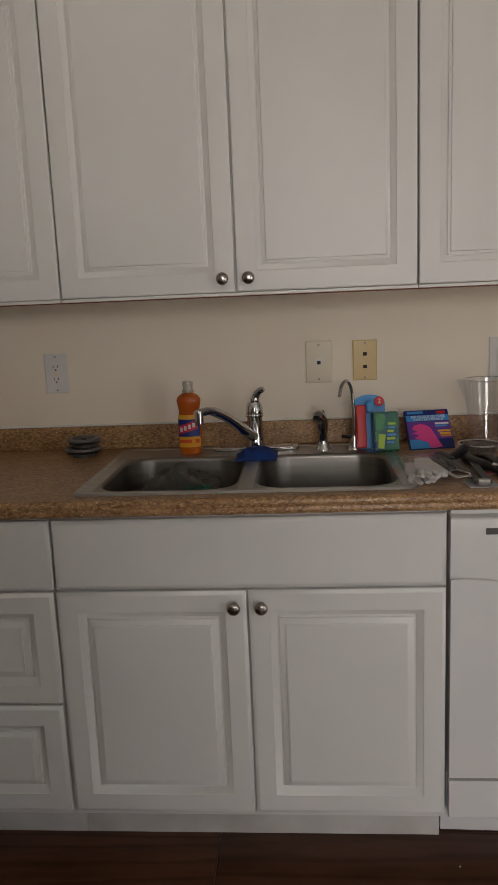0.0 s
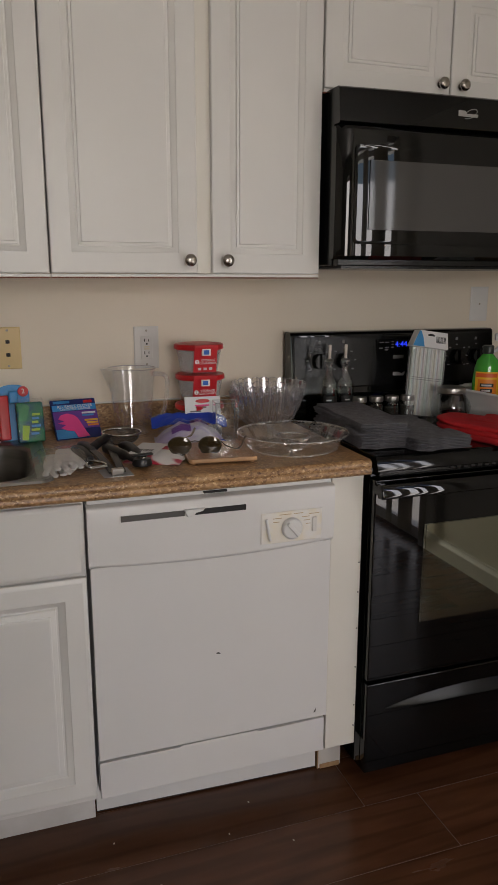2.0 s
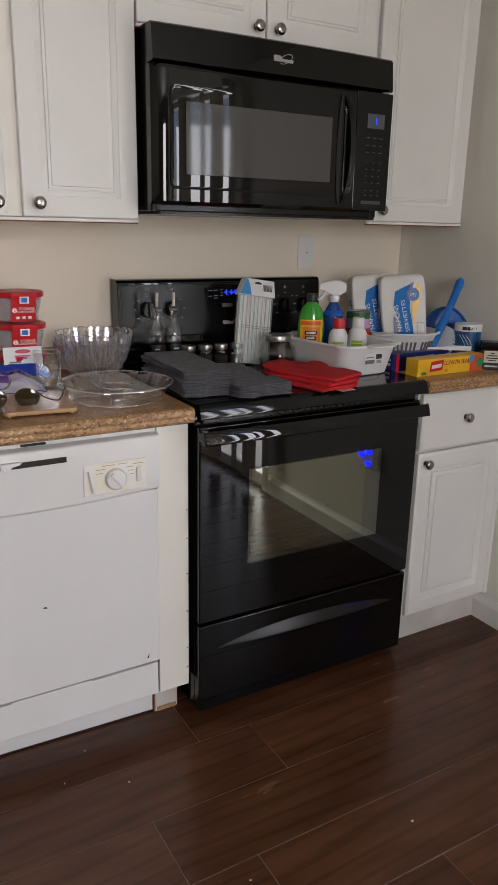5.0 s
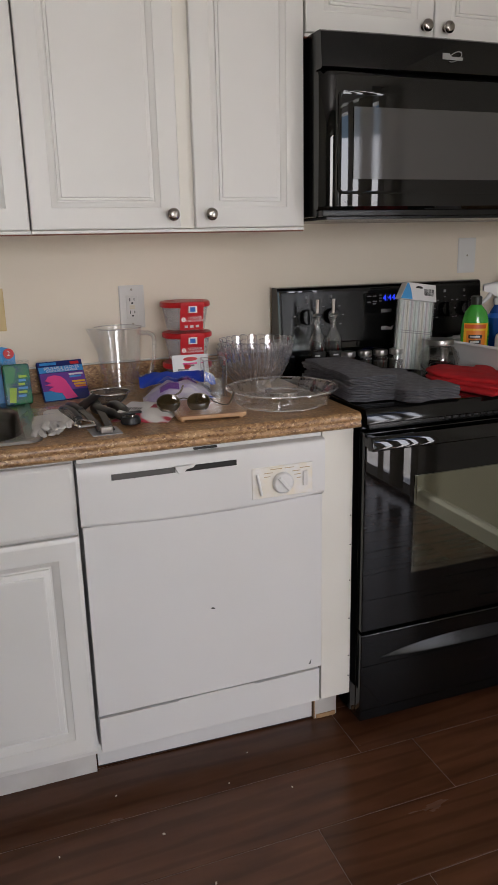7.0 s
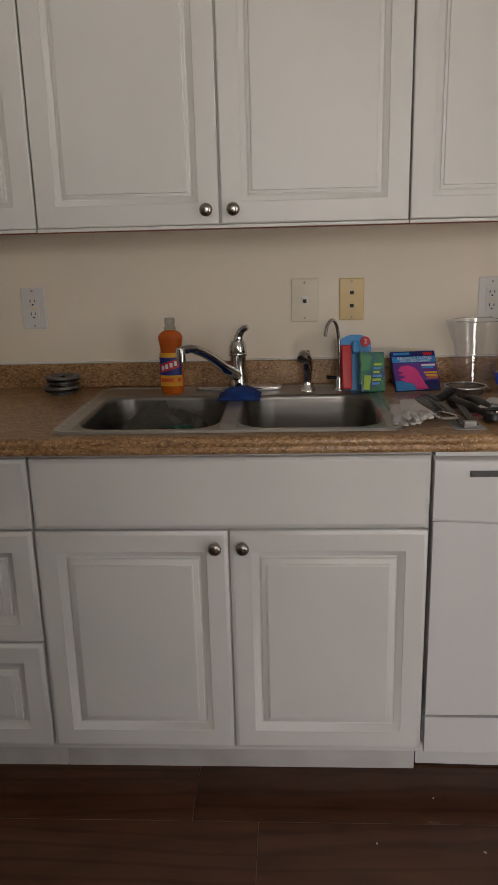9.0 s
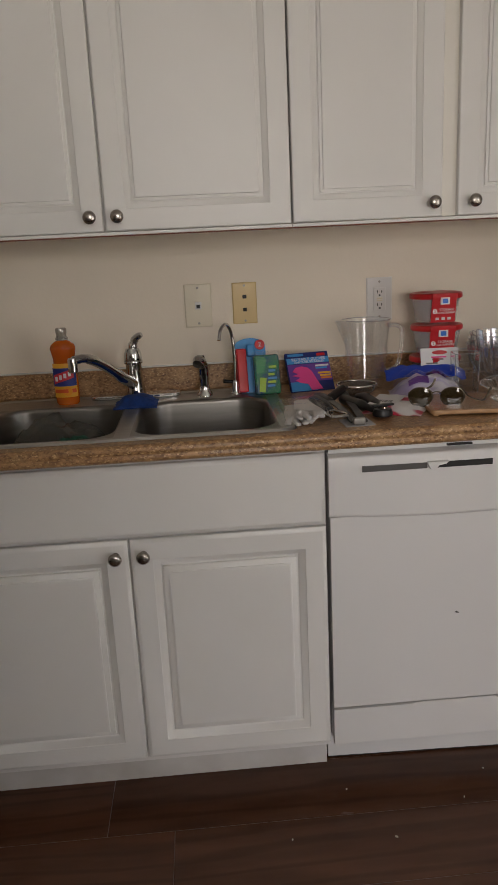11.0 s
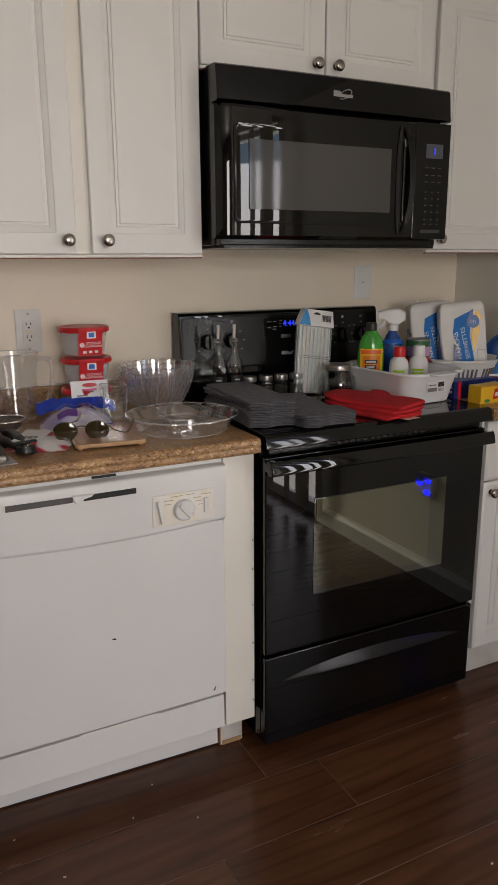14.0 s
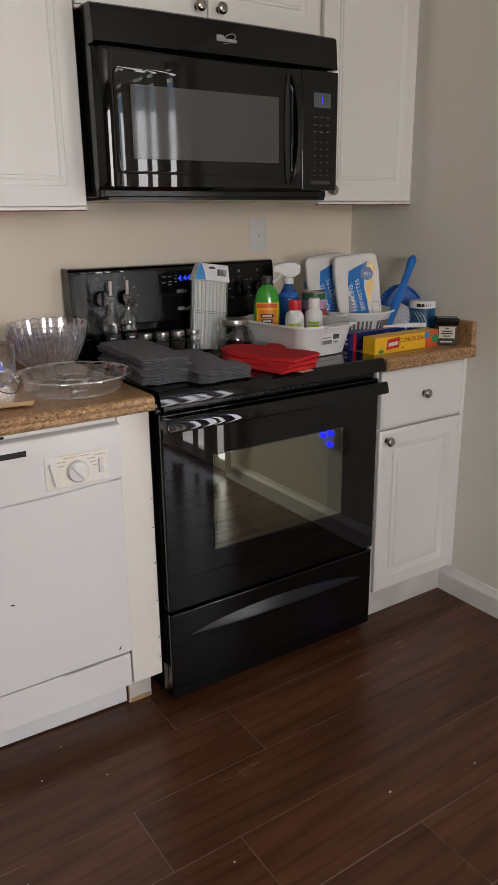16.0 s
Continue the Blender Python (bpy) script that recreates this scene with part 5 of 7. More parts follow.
# can opener
co = thing("can_opener", (0.555, 1.800, CT), "black-handled can opener with steel gears", "can opener", rz=12)
co.scale = (1.3, 1.25, 1.3)
for s in (-1, 1):
    part("handle", tube(curve_pts([(s * 0.006, -0.02, 0.012), (s * 0.014, 0.03, 0.014), (s * 0.020, 0.08, 0.014), (s * 0.016, 0.115, 0.011)], 5), [0.006] * 4 + [0.0095] * 8 + [0.009, 0.008, 0.007, 0.005], 12), GRIP, co)
b_ = lathe([(0, 0), (0.017, 0), (0.018, 0.004), (0.015, 0.012), (0, 0.013)], 20)
bmesh.ops.translate(b_, vec=(0, -0.035, 0.005), verts=b_.verts)
part("head", b_, GRIP, co)
part("gear", lathe([(0, 0.018), (0.009, 0.018), (0.009, 0.021), (0, 0.021)], 12, (0.0, -0.035, 0)), CHROME, co)
part("key", bx(-0.020, 0.020, -0.040, -0.030, 0.0215, 0.0255, 0.0015), GRIP, co)
# peeler
pl = thing("peeler", (0.452, 1.800, CT), "black and steel vegetable peeler", "peeler", rz=10)
pl.scale = (1.3, 1.25, 1.3)
part("handle", tube(curve_pts([(0, 0.0, 0.012), (0, 0.06, 0.015), (0, 0.11, 0.012)], 5), [0.008, 0.010, 0.0115, 0.012, 0.012, 0.012, 0.012, 0.011, 0.010, 0.008, 0.005], 12), GRIP, pl)
part("yoke", tube(curve_pts([(-0.014, -0.052, 0.012), (-0.015, -0.03, 0.012), (0, 0.0, 0.012), (0.015, -0.03, 0.012), (0.014, -0.052, 0.012)], 5), 0.0028, 8), CHROME, pl)
part("blade", bx(-0.014, 0.014, -0.058, -0.046, 0.011, 0.0135, 0.0008), STEEL, pl)

wb = thing("snack_bag", (0.632, 1.862, CT), "flat white and red plastic bag with a printed panel", "bag", rz=-28)
part("bag", grid(16, 14, lambda u, v: ((u - 0.5) * 0.135 + wob((u, v, 1), 5, 0.004), (v - 0.5) * 0.19, 0.002 + 0.016 * (1 - abs(2 * u - 1) ** 3) * (1 - abs(2 * v - 1) ** 3) + wob((u, v, 6), 7, 0.004)), thick=0.0008),
     mat("white_red_bag", (0.78, 0.76, 0.74), (0.55, 0.03, 0.07), scale=14, rough=0.3, detail=1.5, mottled=0.15), wb, sharp=80)
part("white_panel", grid(6, 6, lambda u, v: (-0.058 + u * 0.066, -0.085 + v * 0.12, 0.0225 + wob((u, v, 6), 4, 0.002)), thick=0.0006), WHITEP, wb, "plain white back panel")
for i in range(9):
    part("barcode_line", bx(-0.045 + i * 0.0045, -0.045 + i * 0.0045 + 0.0018 + 0.001 * (i % 3), -0.066, -0.046, 0.0252, 0.0258), GREY_PRINT, wb)

bd = thing("cutting_board", (0.762, 1.822, CT), "small pale wooden cutting board in clear wrap", "board", rz=-6)
BOARD_W = mat("pale_board_wood", (0.56, 0.34, 0.18), (0.44, 0.25, 0.12), scale=14, rough=0.4, stretch=(0.6, 6, 1))
part("board", prism(rounded(0.165, 0.185, 0.012, 4), 0.004, 0.014, "xy", 0.002), BOARD_W, bd)
for x in (-0.07, 0.07):
    for y in (-0.08, 0.08):
        part("foot", lathe([(0.006, 0), (0.006, 0.004), (0, 0.004)], 10, (x, y, 0)), BOARD_W, bd)
part("wrap", grid(8, 8, lambda u, v: ((u - 0.5) * 0.170, (v - 0.5) * 0.19, 0.0165 + wob((u, v, 8), 8, 0.0022))), FILM, bd, sharp=80)

sg = thing("sunglasses", (0.698, 1.788, CT + 0.008), "metal-framed sunglasses with brown lenses lying on the board", "sunglasses", rz=-14)
LENS = mat("brown_lens", (0.045, 0.032, 0.012), (0.030, 0.020, 0.008), scale=6, rough=0.06, coat=0.8)
WIRE = flat("dark_bronze_wire", (0.10, 0.08, 0.06), 0.3, metal=0.9)
for s in (-1, 1):
    o = [(s * 0.036 + 0.027 * math.cos(a) * (1.0 + 0.12 * math.sin(a)), 0.023 * math.sin(a) + 0.024) for a in [radians(k * 18) for k in range(20)]]
    lens = part("lens", loft([[(x, 0.012, z) for x, z in o], [(s * 0.036 + (x - s * 0.036) * 0.97, 0.0095, 0.024 + (z - 0.024) * 0.97) for x, z in o], [(s * 0.036 + (x - s * 0.036) * 0.5, 0.0088, 0.024 + (z - 0.024) * 0.5) for x, z in o]]), LENS, sg, "brown tinted lens", sharp=70)
    part("rim", tube([(x, 0.0105, z) for x, z in o + o[:1]], 0.0013, 7, caps=False), WIRE, lens)
    arm = [(0.063, 0.013, 0.034), (0.078, 0.024, 0.020), (0.108, 0.034, 0.012), (0.124, 0.036, 0.042)] if s > 0 else [(-0.063, 0.013, 0.034), (-0.050, 0.050, 0.034), (-0.012, 0.070, 0.036), (0.002, 0.074, 0.056)]
    part("temple", tube(curve_pts(arm, 5), [0.0013] * 10 + [0.0024] * 6, 7), WIRE, sg, "thin wire temple")
part("bridge", tube(curve_pts([(-0.012, 0.011, 0.034), (0, 0.009, 0.037), (0.012, 0.011, 0.034)], 5), 0.0013, 7), WIRE, sg)
for s in (-1, 1):
    part("nose_pad", bx(s * 0.010 - 0.002, s * 0.010 + 0.002, 0.011, 0.017, 0.018, 0.028, 0.001), FROST, sg)

cb = thing("cutlery_bag", (0.740, 2.005, CT), "clear bag of white and purple plastic cutlery with a blue top", "cutlery bag", rz=-10)
def puff(u, v, h=0.058):
    return 0.003 + h * (1 - abs(2 * u - 1) ** 2.6) * (1 - abs(2 * v - 1) ** 2.6) + wob((u * 1.4, v, 2), 5, 0.008)
part("cutlery", grid(22, 14, lambda u, v: ((u - 0.5) * 0.185, -0.085 + v * 0.135, max(0.001, puff(u, v, 0.052) - 0.004))), mat("white_purple_cutlery", (0.74, 0.72, 0.80), (0.46, 0.40, 0.66), scale=16, rough=0.3, stretch=(0.6, 2.5, 1), mottled=0.10), cb, sharp=80)
for px, py, w_, l_ in ((-0.050, -0.062, 0.050, 0.020), (0.012, -0.030, 0.012, 0.046), (0.030, -0.034, 0.006, 0.050), (0.042, -0.030, 0.006, 0.046), (0.004, 0.006, 0.026, 0.020), (0.030, 0.010, 0.024, 0.010)):
    part("purple_shape", grid(4, 4, lambda u, v: (px + u * w_, py + v * l_, puff((px + u * w_) / 0.185 + 0.5, (py + v * l_ + 0.085) / 0.135, 0.0545))), PURPLE, cb, "printed purple cutlery shape", sharp=80)
part("film", grid(22, 14, lambda u, v: ((u - 0.5) * 0.20, -0.09 + v * 0.15, puff(u, v))), FILM, cb, "clear crinkled film", sharp=80)
part("blue_flap", grid(20, 6, lambda u, v: ((u - 0.5) * 0.205 + 0.004, 0.030 + v * 0.070, 0.042 + 0.018 * math.sin(v * 2.4) + wob((u, v, 11), 5, 0.010) - 0.012 * abs(2 * u - 1) ** 3 + wob((u * 2, v, 3), 6, 0.008)), thick=0.0015), flat("blue_film", (0.008, 0.06, 0.55), 0.5), cb, "folded blue top", sharp=80)
part("blue_edge", grid(18, 2, lambda u, v: (0.015 + u * 0.085, -0.090 + v * 0.012, 0.008 + 0.012 * (1 - abs(2 * u - 1) ** 3))), flat("blue_film_edge", (0.01, 0.05, 0.42), 0.25), cb)

# stack of red-lidded containers, each with a printed sleeve
SLEEVE = flat("red_printed_sleeve", (0.60, 0.020, 0.028), 0.35, spread=0.06)
for i in range(3):
    z = CT + (0.0, 0.084, 0.168)[i]
    fcn = thing("food_container", (0.806 + 0.003 * (i == 1), 2.140, z), "round clear food container with a red lid and red sleeve", "container", "stacked food containers", rz=(4, -3, 2)[i])
    part("tub", lathe([(0, 0.0), (0.050, 0.0), (0.053, 0.003), (0.064, 0.066), (0.0655, 0.068), (0.062, 0.066), (0.051, 0.006), (0, 0.004)], 36), FROST, fcn, "clear plastic tub")
    part("lid", lathe([(0, 0.075), (0.052, 0.075), (0.056, 0.078), (0.066, 0.079), (0.0695, 0.076), (0.0700, 0.066), (0.0680, 0.064), (0.066, 0.070), (0.050, 0.071), (0, 0.071)], 40), RED, fcn, "red snap lid")
    part("lid_tab", bx(-0.014, 0.014, 0.064, 0.078, 0.066, 0.070, 0.0015), RED, fcn)
    # sleeve: a band down the front, over the lid
    part("sleeve", loft([[(-0.033, y, zz), (0.033, y, zz), (0.033, y + 0.0008, zz - 0.0004), (-0.033, y + 0.0008, zz - 0.0004)] for y, zz in ((-0.0495, 0.002), (-0.0545, 0.004), (-0.0650, 0.060), (-0.0715, 0.066), (-0.0718, 0.079), (-0.066, 0.0812), (0.03, 0.0812))]), SLEEVE, fcn, "red printed card sleeve")
    tl = math.degrees(math.atan2(0.0105, 0.056))
    def yf(zz):
        return -0.0553 - (zz - 0.004) * 0.0105 / 0.056
    part("logo_square", prism([(-0.012, 0.051), (0.012, 0.051), (0.012, 0.069), (-0.012, 0.069)], -0.0738, -0.0655, "xz"), WHITEP, fcn)
    part("logo_mark", prism([(-0.008, 0.054), (0.007, 0.054), (0.007, 0.066), (-0.008, 0.066)], -0.0742, -0.0737, "xz"), BLUE, fcn)
    lettering("title", "STORAGE", 0.0092, at_front(0.008, yf(0.036) - 0.0014, 0.0365, -tl * 0.9), WHITEP, fcn)
    lettering("title", "CONTAINERS", 0.0080, at_front(0.007, yf(0.028) - 0.0014, 0.0285, -tl * 0.9), WHITEP, fcn)
    b_ = lathe([(0, 0), (0.0062, 0), (0.0062, 0.0008), (0, 0.0008)], 18)
    bmesh.ops.transform(b_, matrix=pose(-0.024, yf(0.033) - 0.0010, 0.033, 90, 0, 0), verts=b_.verts)
    part("count_dot", b_, WHITEP, fcn)
    lettering("count", "2", 0.0100, at_front(-0.024, yf(0.033) - 0.0022, 0.033), SLEEVE, fcn)
    for k in (-0.016, 0.0, 0.016):
        part("print_icon", bx(k - 0.0045, k + 0.0045, yf(0.013) - 0.0018, yf(0.013) - 0.0004, 0.010, 0.0165), PALE_PRINT, fcn)

sc = thing("product_card", (0.795, 2.052, CT), "white product card with a red badge leaning on the containers", "card", tilt=(-12, 0), rz=-4)
part("card", bx(-0.050, 0.050, 0, 0.0015, 0, 0.108), WHITEP, sc)
part("red_badge", prism([(0.0 + 0.020 * math.cos(a), 0.096 + 0.0055 * math.sin(a)) for a in [radians(k * 18) for k in range(20)]], -0.001, 0.0, "xz"), RED, sc)
for i, (x0, x1, z0, m_) in enumerate(((-0.022, 0.018, 0.082, PINK), (-0.020, 0.010, 0.076, GREY_PRINT), (-0.036, -0.006, 0.066, GREY_PRINT), (0.010, 0.040, 0.030, YELLOW), (-0.04, 0.0, 0.040, RED), (-0.036, -0.01, 0.02, GREY_PRINT))):
    card(sc, "print_line", x0, x1, -0.0002, z0, z0 + 0.004, m_, 0.0008)
cup = thing("clear_box", (0.842, 2.005, CT), "small clear plastic storage box standing open", "box", rz=-8)
part("box", loft([ring_of(-0.030, 0.030, -0.028, 0.028, 0.006, 0.002, 3), ring_of(-0.032, 0.032, -0.030, 0.030, 0.007, 0.100, 3), ring_of(-0.0305, 0.0305, -0.0285, 0.0285, 0.006, 0.100, 3), ring_of(-0.0285, 0.0285, -0.0265, 0.0265, 0.005, 0.004, 3)]), CLEAR, cup)
# Whitened tubes paint in the bright lines at the box's corners and rim.
for sx in (-1, 1):
    for sy in (-1, 1):
        part("corner_edge", tube([(sx * 0.0285, sy * 0.0265, 0.003), (sx * 0.0305, sy * 0.0285, 0.100)], 0.0014, 6), GLINT_EDGE, cup)
part("rim", tube(ring_of(-0.0315, 0.0315, -0.0295, 0.0295, 0.007, 0.1005, 3) + ring_of(-0.0315, 0.0315, -0.0295, 0.0295, 0.007, 0.1005, 3)[:1], 0.0011, 6), GLINT_EDGE, cup)

# fluted bowls, nested
for i in range(3):
    bw = thing("fluted_bowl", (1.003 + 0.004 * i, 2.125 - 0.002 * i, CT + 0.014 * i), "clear fluted plastic bowl nested in a stack", "bowl", "nested fluted bowls", rz=i * 5.0)
    prof = [(0, 0.0), (0.044, 0.0), (0.050, 0.003), (0.080, 0.030), (0.097, 0.068), (0.104, 0.112), (0.1022, 0.1125), (0.1012, 0.110)]
    bm = bmesh.new()
    seg = 72
    rings = []
    for r, z in prof:
        if r == 0:
            rings.append([bm.verts.new((0, 0, z))])
            continue
        ring = []
        for k in range(seg):
            a = 2 * math.pi * k / seg
            f = abs(math.sin(12 * a)) * 0.055 * min(1.0, z / 0.04)
            up = 0.006 * abs(math.sin(12 * a)) * (z > 0.1)
            ring.append(bm.verts.new((r * (1 + f) * math.cos(a), r * (1 + f) * math.sin(a), z + up)))
        rings.append(ring)
    for a, b in zip(rings, rings[1:]):
        for k in range(seg):
            j = (k + 1) % seg
            if len(a) == 1:
                bm.faces.new((a[0], b[j], b[k]))
            elif len(b) == 1:
                bm.faces.new((a[k], a[j], b[0]))
            else:
                bm.faces.new((a[k], a[j], b[j], b[k]))
    part("bowl", bm, PURPLE_CLEAR, bw, sharp=8)
    # Whitened tubes on rim and flutes stand in for their bright streaks.
    eb = bmesh.new()
    lip = []
    for k in range(seg + 1):
        a = 2 * math.pi * k / seg
        f = abs(math.sin(12 * a)) * 0.055
        lip.append((0.1038 * (1 + f) * math.cos(a), 0.1038 * (1 + f) * math.sin(a), 0.1122 + 0.006 * abs(math.sin(12 * a))))
    tube(lip, 0.0010, 6, eb)
    part("rim", eb, GLINT_EDGE, bw, "wavy rim whitened to carry its glint")
    for k in range(24):
        a = 2 * math.pi * k / 24
        part("ridge", tube([(r * math.cos(a), r * math.sin(a), z) for r, z in ((0.0500, 0.003), (0.0800, 0.030), (0.0970, 0.068), (0.1040, 0.112))], [0.0014, 0.0013, 0.0012, 0.0012], 5), GLINT_EDGE, bw)
    bw.scale = (1.0, 1.0, 0.88)

# divided tray
tr = thing("divided_tray", (0.965, 1.825, CT), "round clear plastic tray with moulded compartments", "tray", rz=10)
part("base", lathe([(0, 0.003), (0.098, 0.003), (0.099, 0.0035)], 72), CLEAR, tr)
part("wall", lathe([(0.099, 0.0035), (0.106, 0.007), (0.122, 0.037), (0.132, 0.041), (0.1325, 0.039), (0.1315, 0.0375)], 96, flute=0.022, flutes=16), SHINY_CLEAR, tr, sharp=8)
for r_, z_, w_ in ((0.132, 0.041, 0.0013), (0.101, 0.004, 0.0010), (0.040, 0.031, 0.0012)):
    part("rim", tube([(r_ * math.cos(a), r_ * math.sin(a), z_) for a in [radians(q * 6) for q in range(61)]], w_, 6), GLINT_EDGE, tr)
part("centre_ring", lathe([(0.043, 0.005), (0.041, 0.030), (0.039, 0.031), (0.037, 0.029), (0.039, 0.005)], 36), SHINY_CLEAR, tr, sharp=8)
for k in range(5):
    a = radians(k * 72 + 20)
    m4 = pose(0, 0, 0, 0, 0, math.degrees(a))
    b_ = loft([[(x, -0.0028, 0.005), (x, -0.0010, h), (x, 0.0010, h), (x, 0.0028, 0.005)] for x, h in ((0.042, 0.030), (0.075, 0.032), (0.112, 0.037))])
    bmesh.ops.transform(b_, matrix=m4, verts=b_.verts)
    part("divider", b_, SHINY_CLEAR, tr)
tr.scale = (1.07, 1.07, 1.1)


# ---- on the cooktop ----
CK = CKT + 0.0008
TOWEL = mat("charcoal_terry_cloth", (0.185, 0.185, 0.205), (0.120, 0.120, 0.135), scale=70, rough=0.95, bump=1.0, bscale=380)


def dense(outline):
    out, corner = [], len(outline) // 4
    for i, (a, b) in enumerate(zip(outline, outline[1:] + outline[:1])):
        n = 9 if i % corner == corner - 1 else 1
        out += [(a[0] + (b[0] - a[0]) * k / n, a[1] + (b[1] - a[1]) * k / n) for k in range(n)]
    return out


def folded(w, d, h, seed, material, rim=0.6):
    """A folded towel: soft slab with rounded fold edges, open layers at two sides."""
    bm = bmesh.new()
    layers = 2
    for k in range(layers):
        lh = h / layers
        off = wob((seed, k, 0.3), 3.1, 0.004)
        rings = []
        n = 8
        for z, s in ((0.0, -0.004), (lh * 0.25, -0.0008), (lh * 0.5, 0.0), (lh * 0.78, -0.0008), (lh * 0.98, -0.0045)):
            ring = []
            for x, y in dense(rounded(w + 2 * s, d + 2 * s, 0.010, 4)):
                # extra points come from the corner arcs; edges bow with the cloth
                ring.append((x + off + wob((x * 30, y * 30, seed + k * 3), 1.0, 0.0045), y + wob((x * 30 + 5, y * 30, seed - k * 3), 1.0, 0.0045), k * lh + z * 0.92 + abs(wob((x * 13, y * 13, 0.5), 1.0, 0.0055))))
            rings.append(ring)
        loft(rings, bm)
    return bm


def towel_stack(n, cx, cy, w, d, h, rz, seed, label):
    for i in range(n):
        t_ = thing("folded_towel", (cx + wob((seed, i, 0), 2.3, 0.006), cy + wob((seed, i, 5), 2.3, 0.006), CK + i * h), label, "towel", "folded grey towels", rz=rz + wob((seed, i, 9), 2.1, 9))
        part("cloth", folded(w, d, h * 1.02, seed + i * 1.7, TOWEL), TOWEL, t_, sharp=60)


towel_stack(8, 1.176, 1.872, 0.130, 0.335, 0.0082, -3, 1.0, "folded charcoal grey kitchen towel in a tall stack")
towel_stack(3, 1.322, 1.870, 0.135, 0.24, 0.0090, -8, 5.0, "folded charcoal grey kitchen towel behind another")
towel_stack(4, 1.300, 1.700, 0.160, 0.105, 0.0078, 2, 9.0, "small folded grey towel at the cooktop's edge")
tag = thing("care_tag", (1.300, 1.965, CK + 0.026), "small yellow and blue cloth tag lying on a towel", "tag", rz=25)
part("tag", bx(-0.018, 0.018, -0.010, 0.010, 0, 0.002), YELLOW, tag)
part("blue_end", bx(0.018, 0.034, -0.012, 0.012, 0, 0.003), NAVY, tag)

MITT = mat("red_cotton", (0.58, 0.012, 0.018), (0.46, 0.008, 0.012), scale=50, rough=0.92, bump=0.7, bscale=380)
mit_out = [(-0.075, -0.135), (0.055, -0.135), (0.072, -0.10), (0.074, -0.02), (0.098, 0.005), (0.108, 0.035), (0.092, 0.062), (0.062, 0.052), (0.056, 0.085), (0.035, 0.125), (0.0, 0.142), (-0.045, 0.135), (-0.075, 0.10), (-0.084, 0.04)]
for i in range(3):
    mt = thing("oven_mitt", (1.508 + 0.006 * i, 1.770 + 0.004 * i, CK + i * 0.0115), "red quilted cotton oven mitt in a pile", "mitt", "red oven mitts", rz=10 + 5 * i)
    sm = [(p.x, p.y) for p in curve_pts([(x, y, 0) for x, y in mit_out + mit_out[:1]], 4)[:-1]]
    rings = []
    for z, s in ((0.0, 0.955), (0.003, 0.99), (0.006, 1.0), (0.010, 0.985), (0.013, 0.93), (0.0145, 0.72), (0.015, 0.35)):
        rings.append([(x * s, y * s, z + wob((x * 14, y * 14, i), 1.0, 0.003) + (0.006 * max(0, y / 0.14) if i == 2 else 0)) for x, y in sm])
    part("mitt", loft(rings), MITT, mt, sharp=70)
    part("hem", bx(-0.072, 0.052, -0.1365, -0.1285, 0.003, 0.012, 0.003), MITT, mt)
part("hang_tag", bx(-0.02, 0.028, -0.155, -0.125, 0.001, 0.0022), flat("pink_tag", (0.75, 0.40, 0.38), 0.5), bpy.data.objects["oven_mitt"], "small pale pink tag")

for i, x in enumerate((1.203, 1.256)):
    ob = thing("oil_bottle", (x, 2.120, CK), "clear glass oil bottle with a steel pourer and black lettering shapes", "bottle", "oil bottles", rz=i * 15)
    part("glass", lathe([(0, 0.0), (0.024, 0.0), (0.0265, 0.004), (0.0265, 0.100), (0.024, 0.116), (0.014, 0.132), (0.0105, 0.142), (0.0105, 0.166), (0.0125, 0.168), (0.0125, 0.174), (0.0085, 0.174), (0.0085, 0.142), (0.012, 0.130), (0.022, 0.114), (0.0245, 0.100), (0.0245, 0.006), (0, 0.005)], 28), CLEAR_GLASS, ob)
    part("stopper", lathe([(0.0125, 0.1745), (0.0130, 0.179), (0.009, 0.182), (0.0055, 0.184), (0, 0.184)], 18), STEEL, ob)
    part("spout", tube([(0, 0, 0.182), (0.001, 0, 0.224)], [0.0042, 0.0048], 12), flat("pale_spout", (0.66, 0.60, 0.55), 0.35), ob, "pale pouring spout")
    part("label", wrap(0.0268, 1.0, 0.022, 0.074, -150, -50), BLACKP, ob, "black printed panel")
    for z, a0, a1 in ((0.060, -128, -96), (0.050, -118, -76), (0.040, -132, -100), (0.032, -108, -70)):
        part("letter_stroke", wrap(0.0274, 1.0, z, z + 0.004, a0, a1, 5), PALE_PRINT, ob)

for i, x in enumerate((1.292, 1.346, 1.397, 1.449)):
    jr = thing("spice_jar", (x, 2.090 - 0.004 * i, CK), "small glass spice jar with a steel lid", "jar", "spice jars")
    part("glass", lathe([(0, 0), (0.021, 0), (0.023, 0.004), (0.023, 0.045), (0.019, 0.052), (0.019, 0.056), (0.0175, 0.056), (0.0175, 0.051), (0.0215, 0.044), (0.0215, 0.005), (0, 0.004)], 26), CLEAR_GLASS, jr)
    part("spice", lathe([(0, 0.005), (0.0208, 0.005), (0.0208, 0.034 + 0.004 * (i % 2)), (0, 0.036 + 0.004 * (i % 2))], 22), mat("dark_spice", (0.05, 0.045, 0.035), (0.02, 0.018, 0.014), scale=300, rough=0.9), jr, "dark spice filling")
    part("lid", lathe([(0.0205, 0.053), (0.0215, 0.055), (0.0215, 0.067), (0.0200, 0.069), (0, 0.0690)], 30), STEEL, jr, "brushed steel lid")

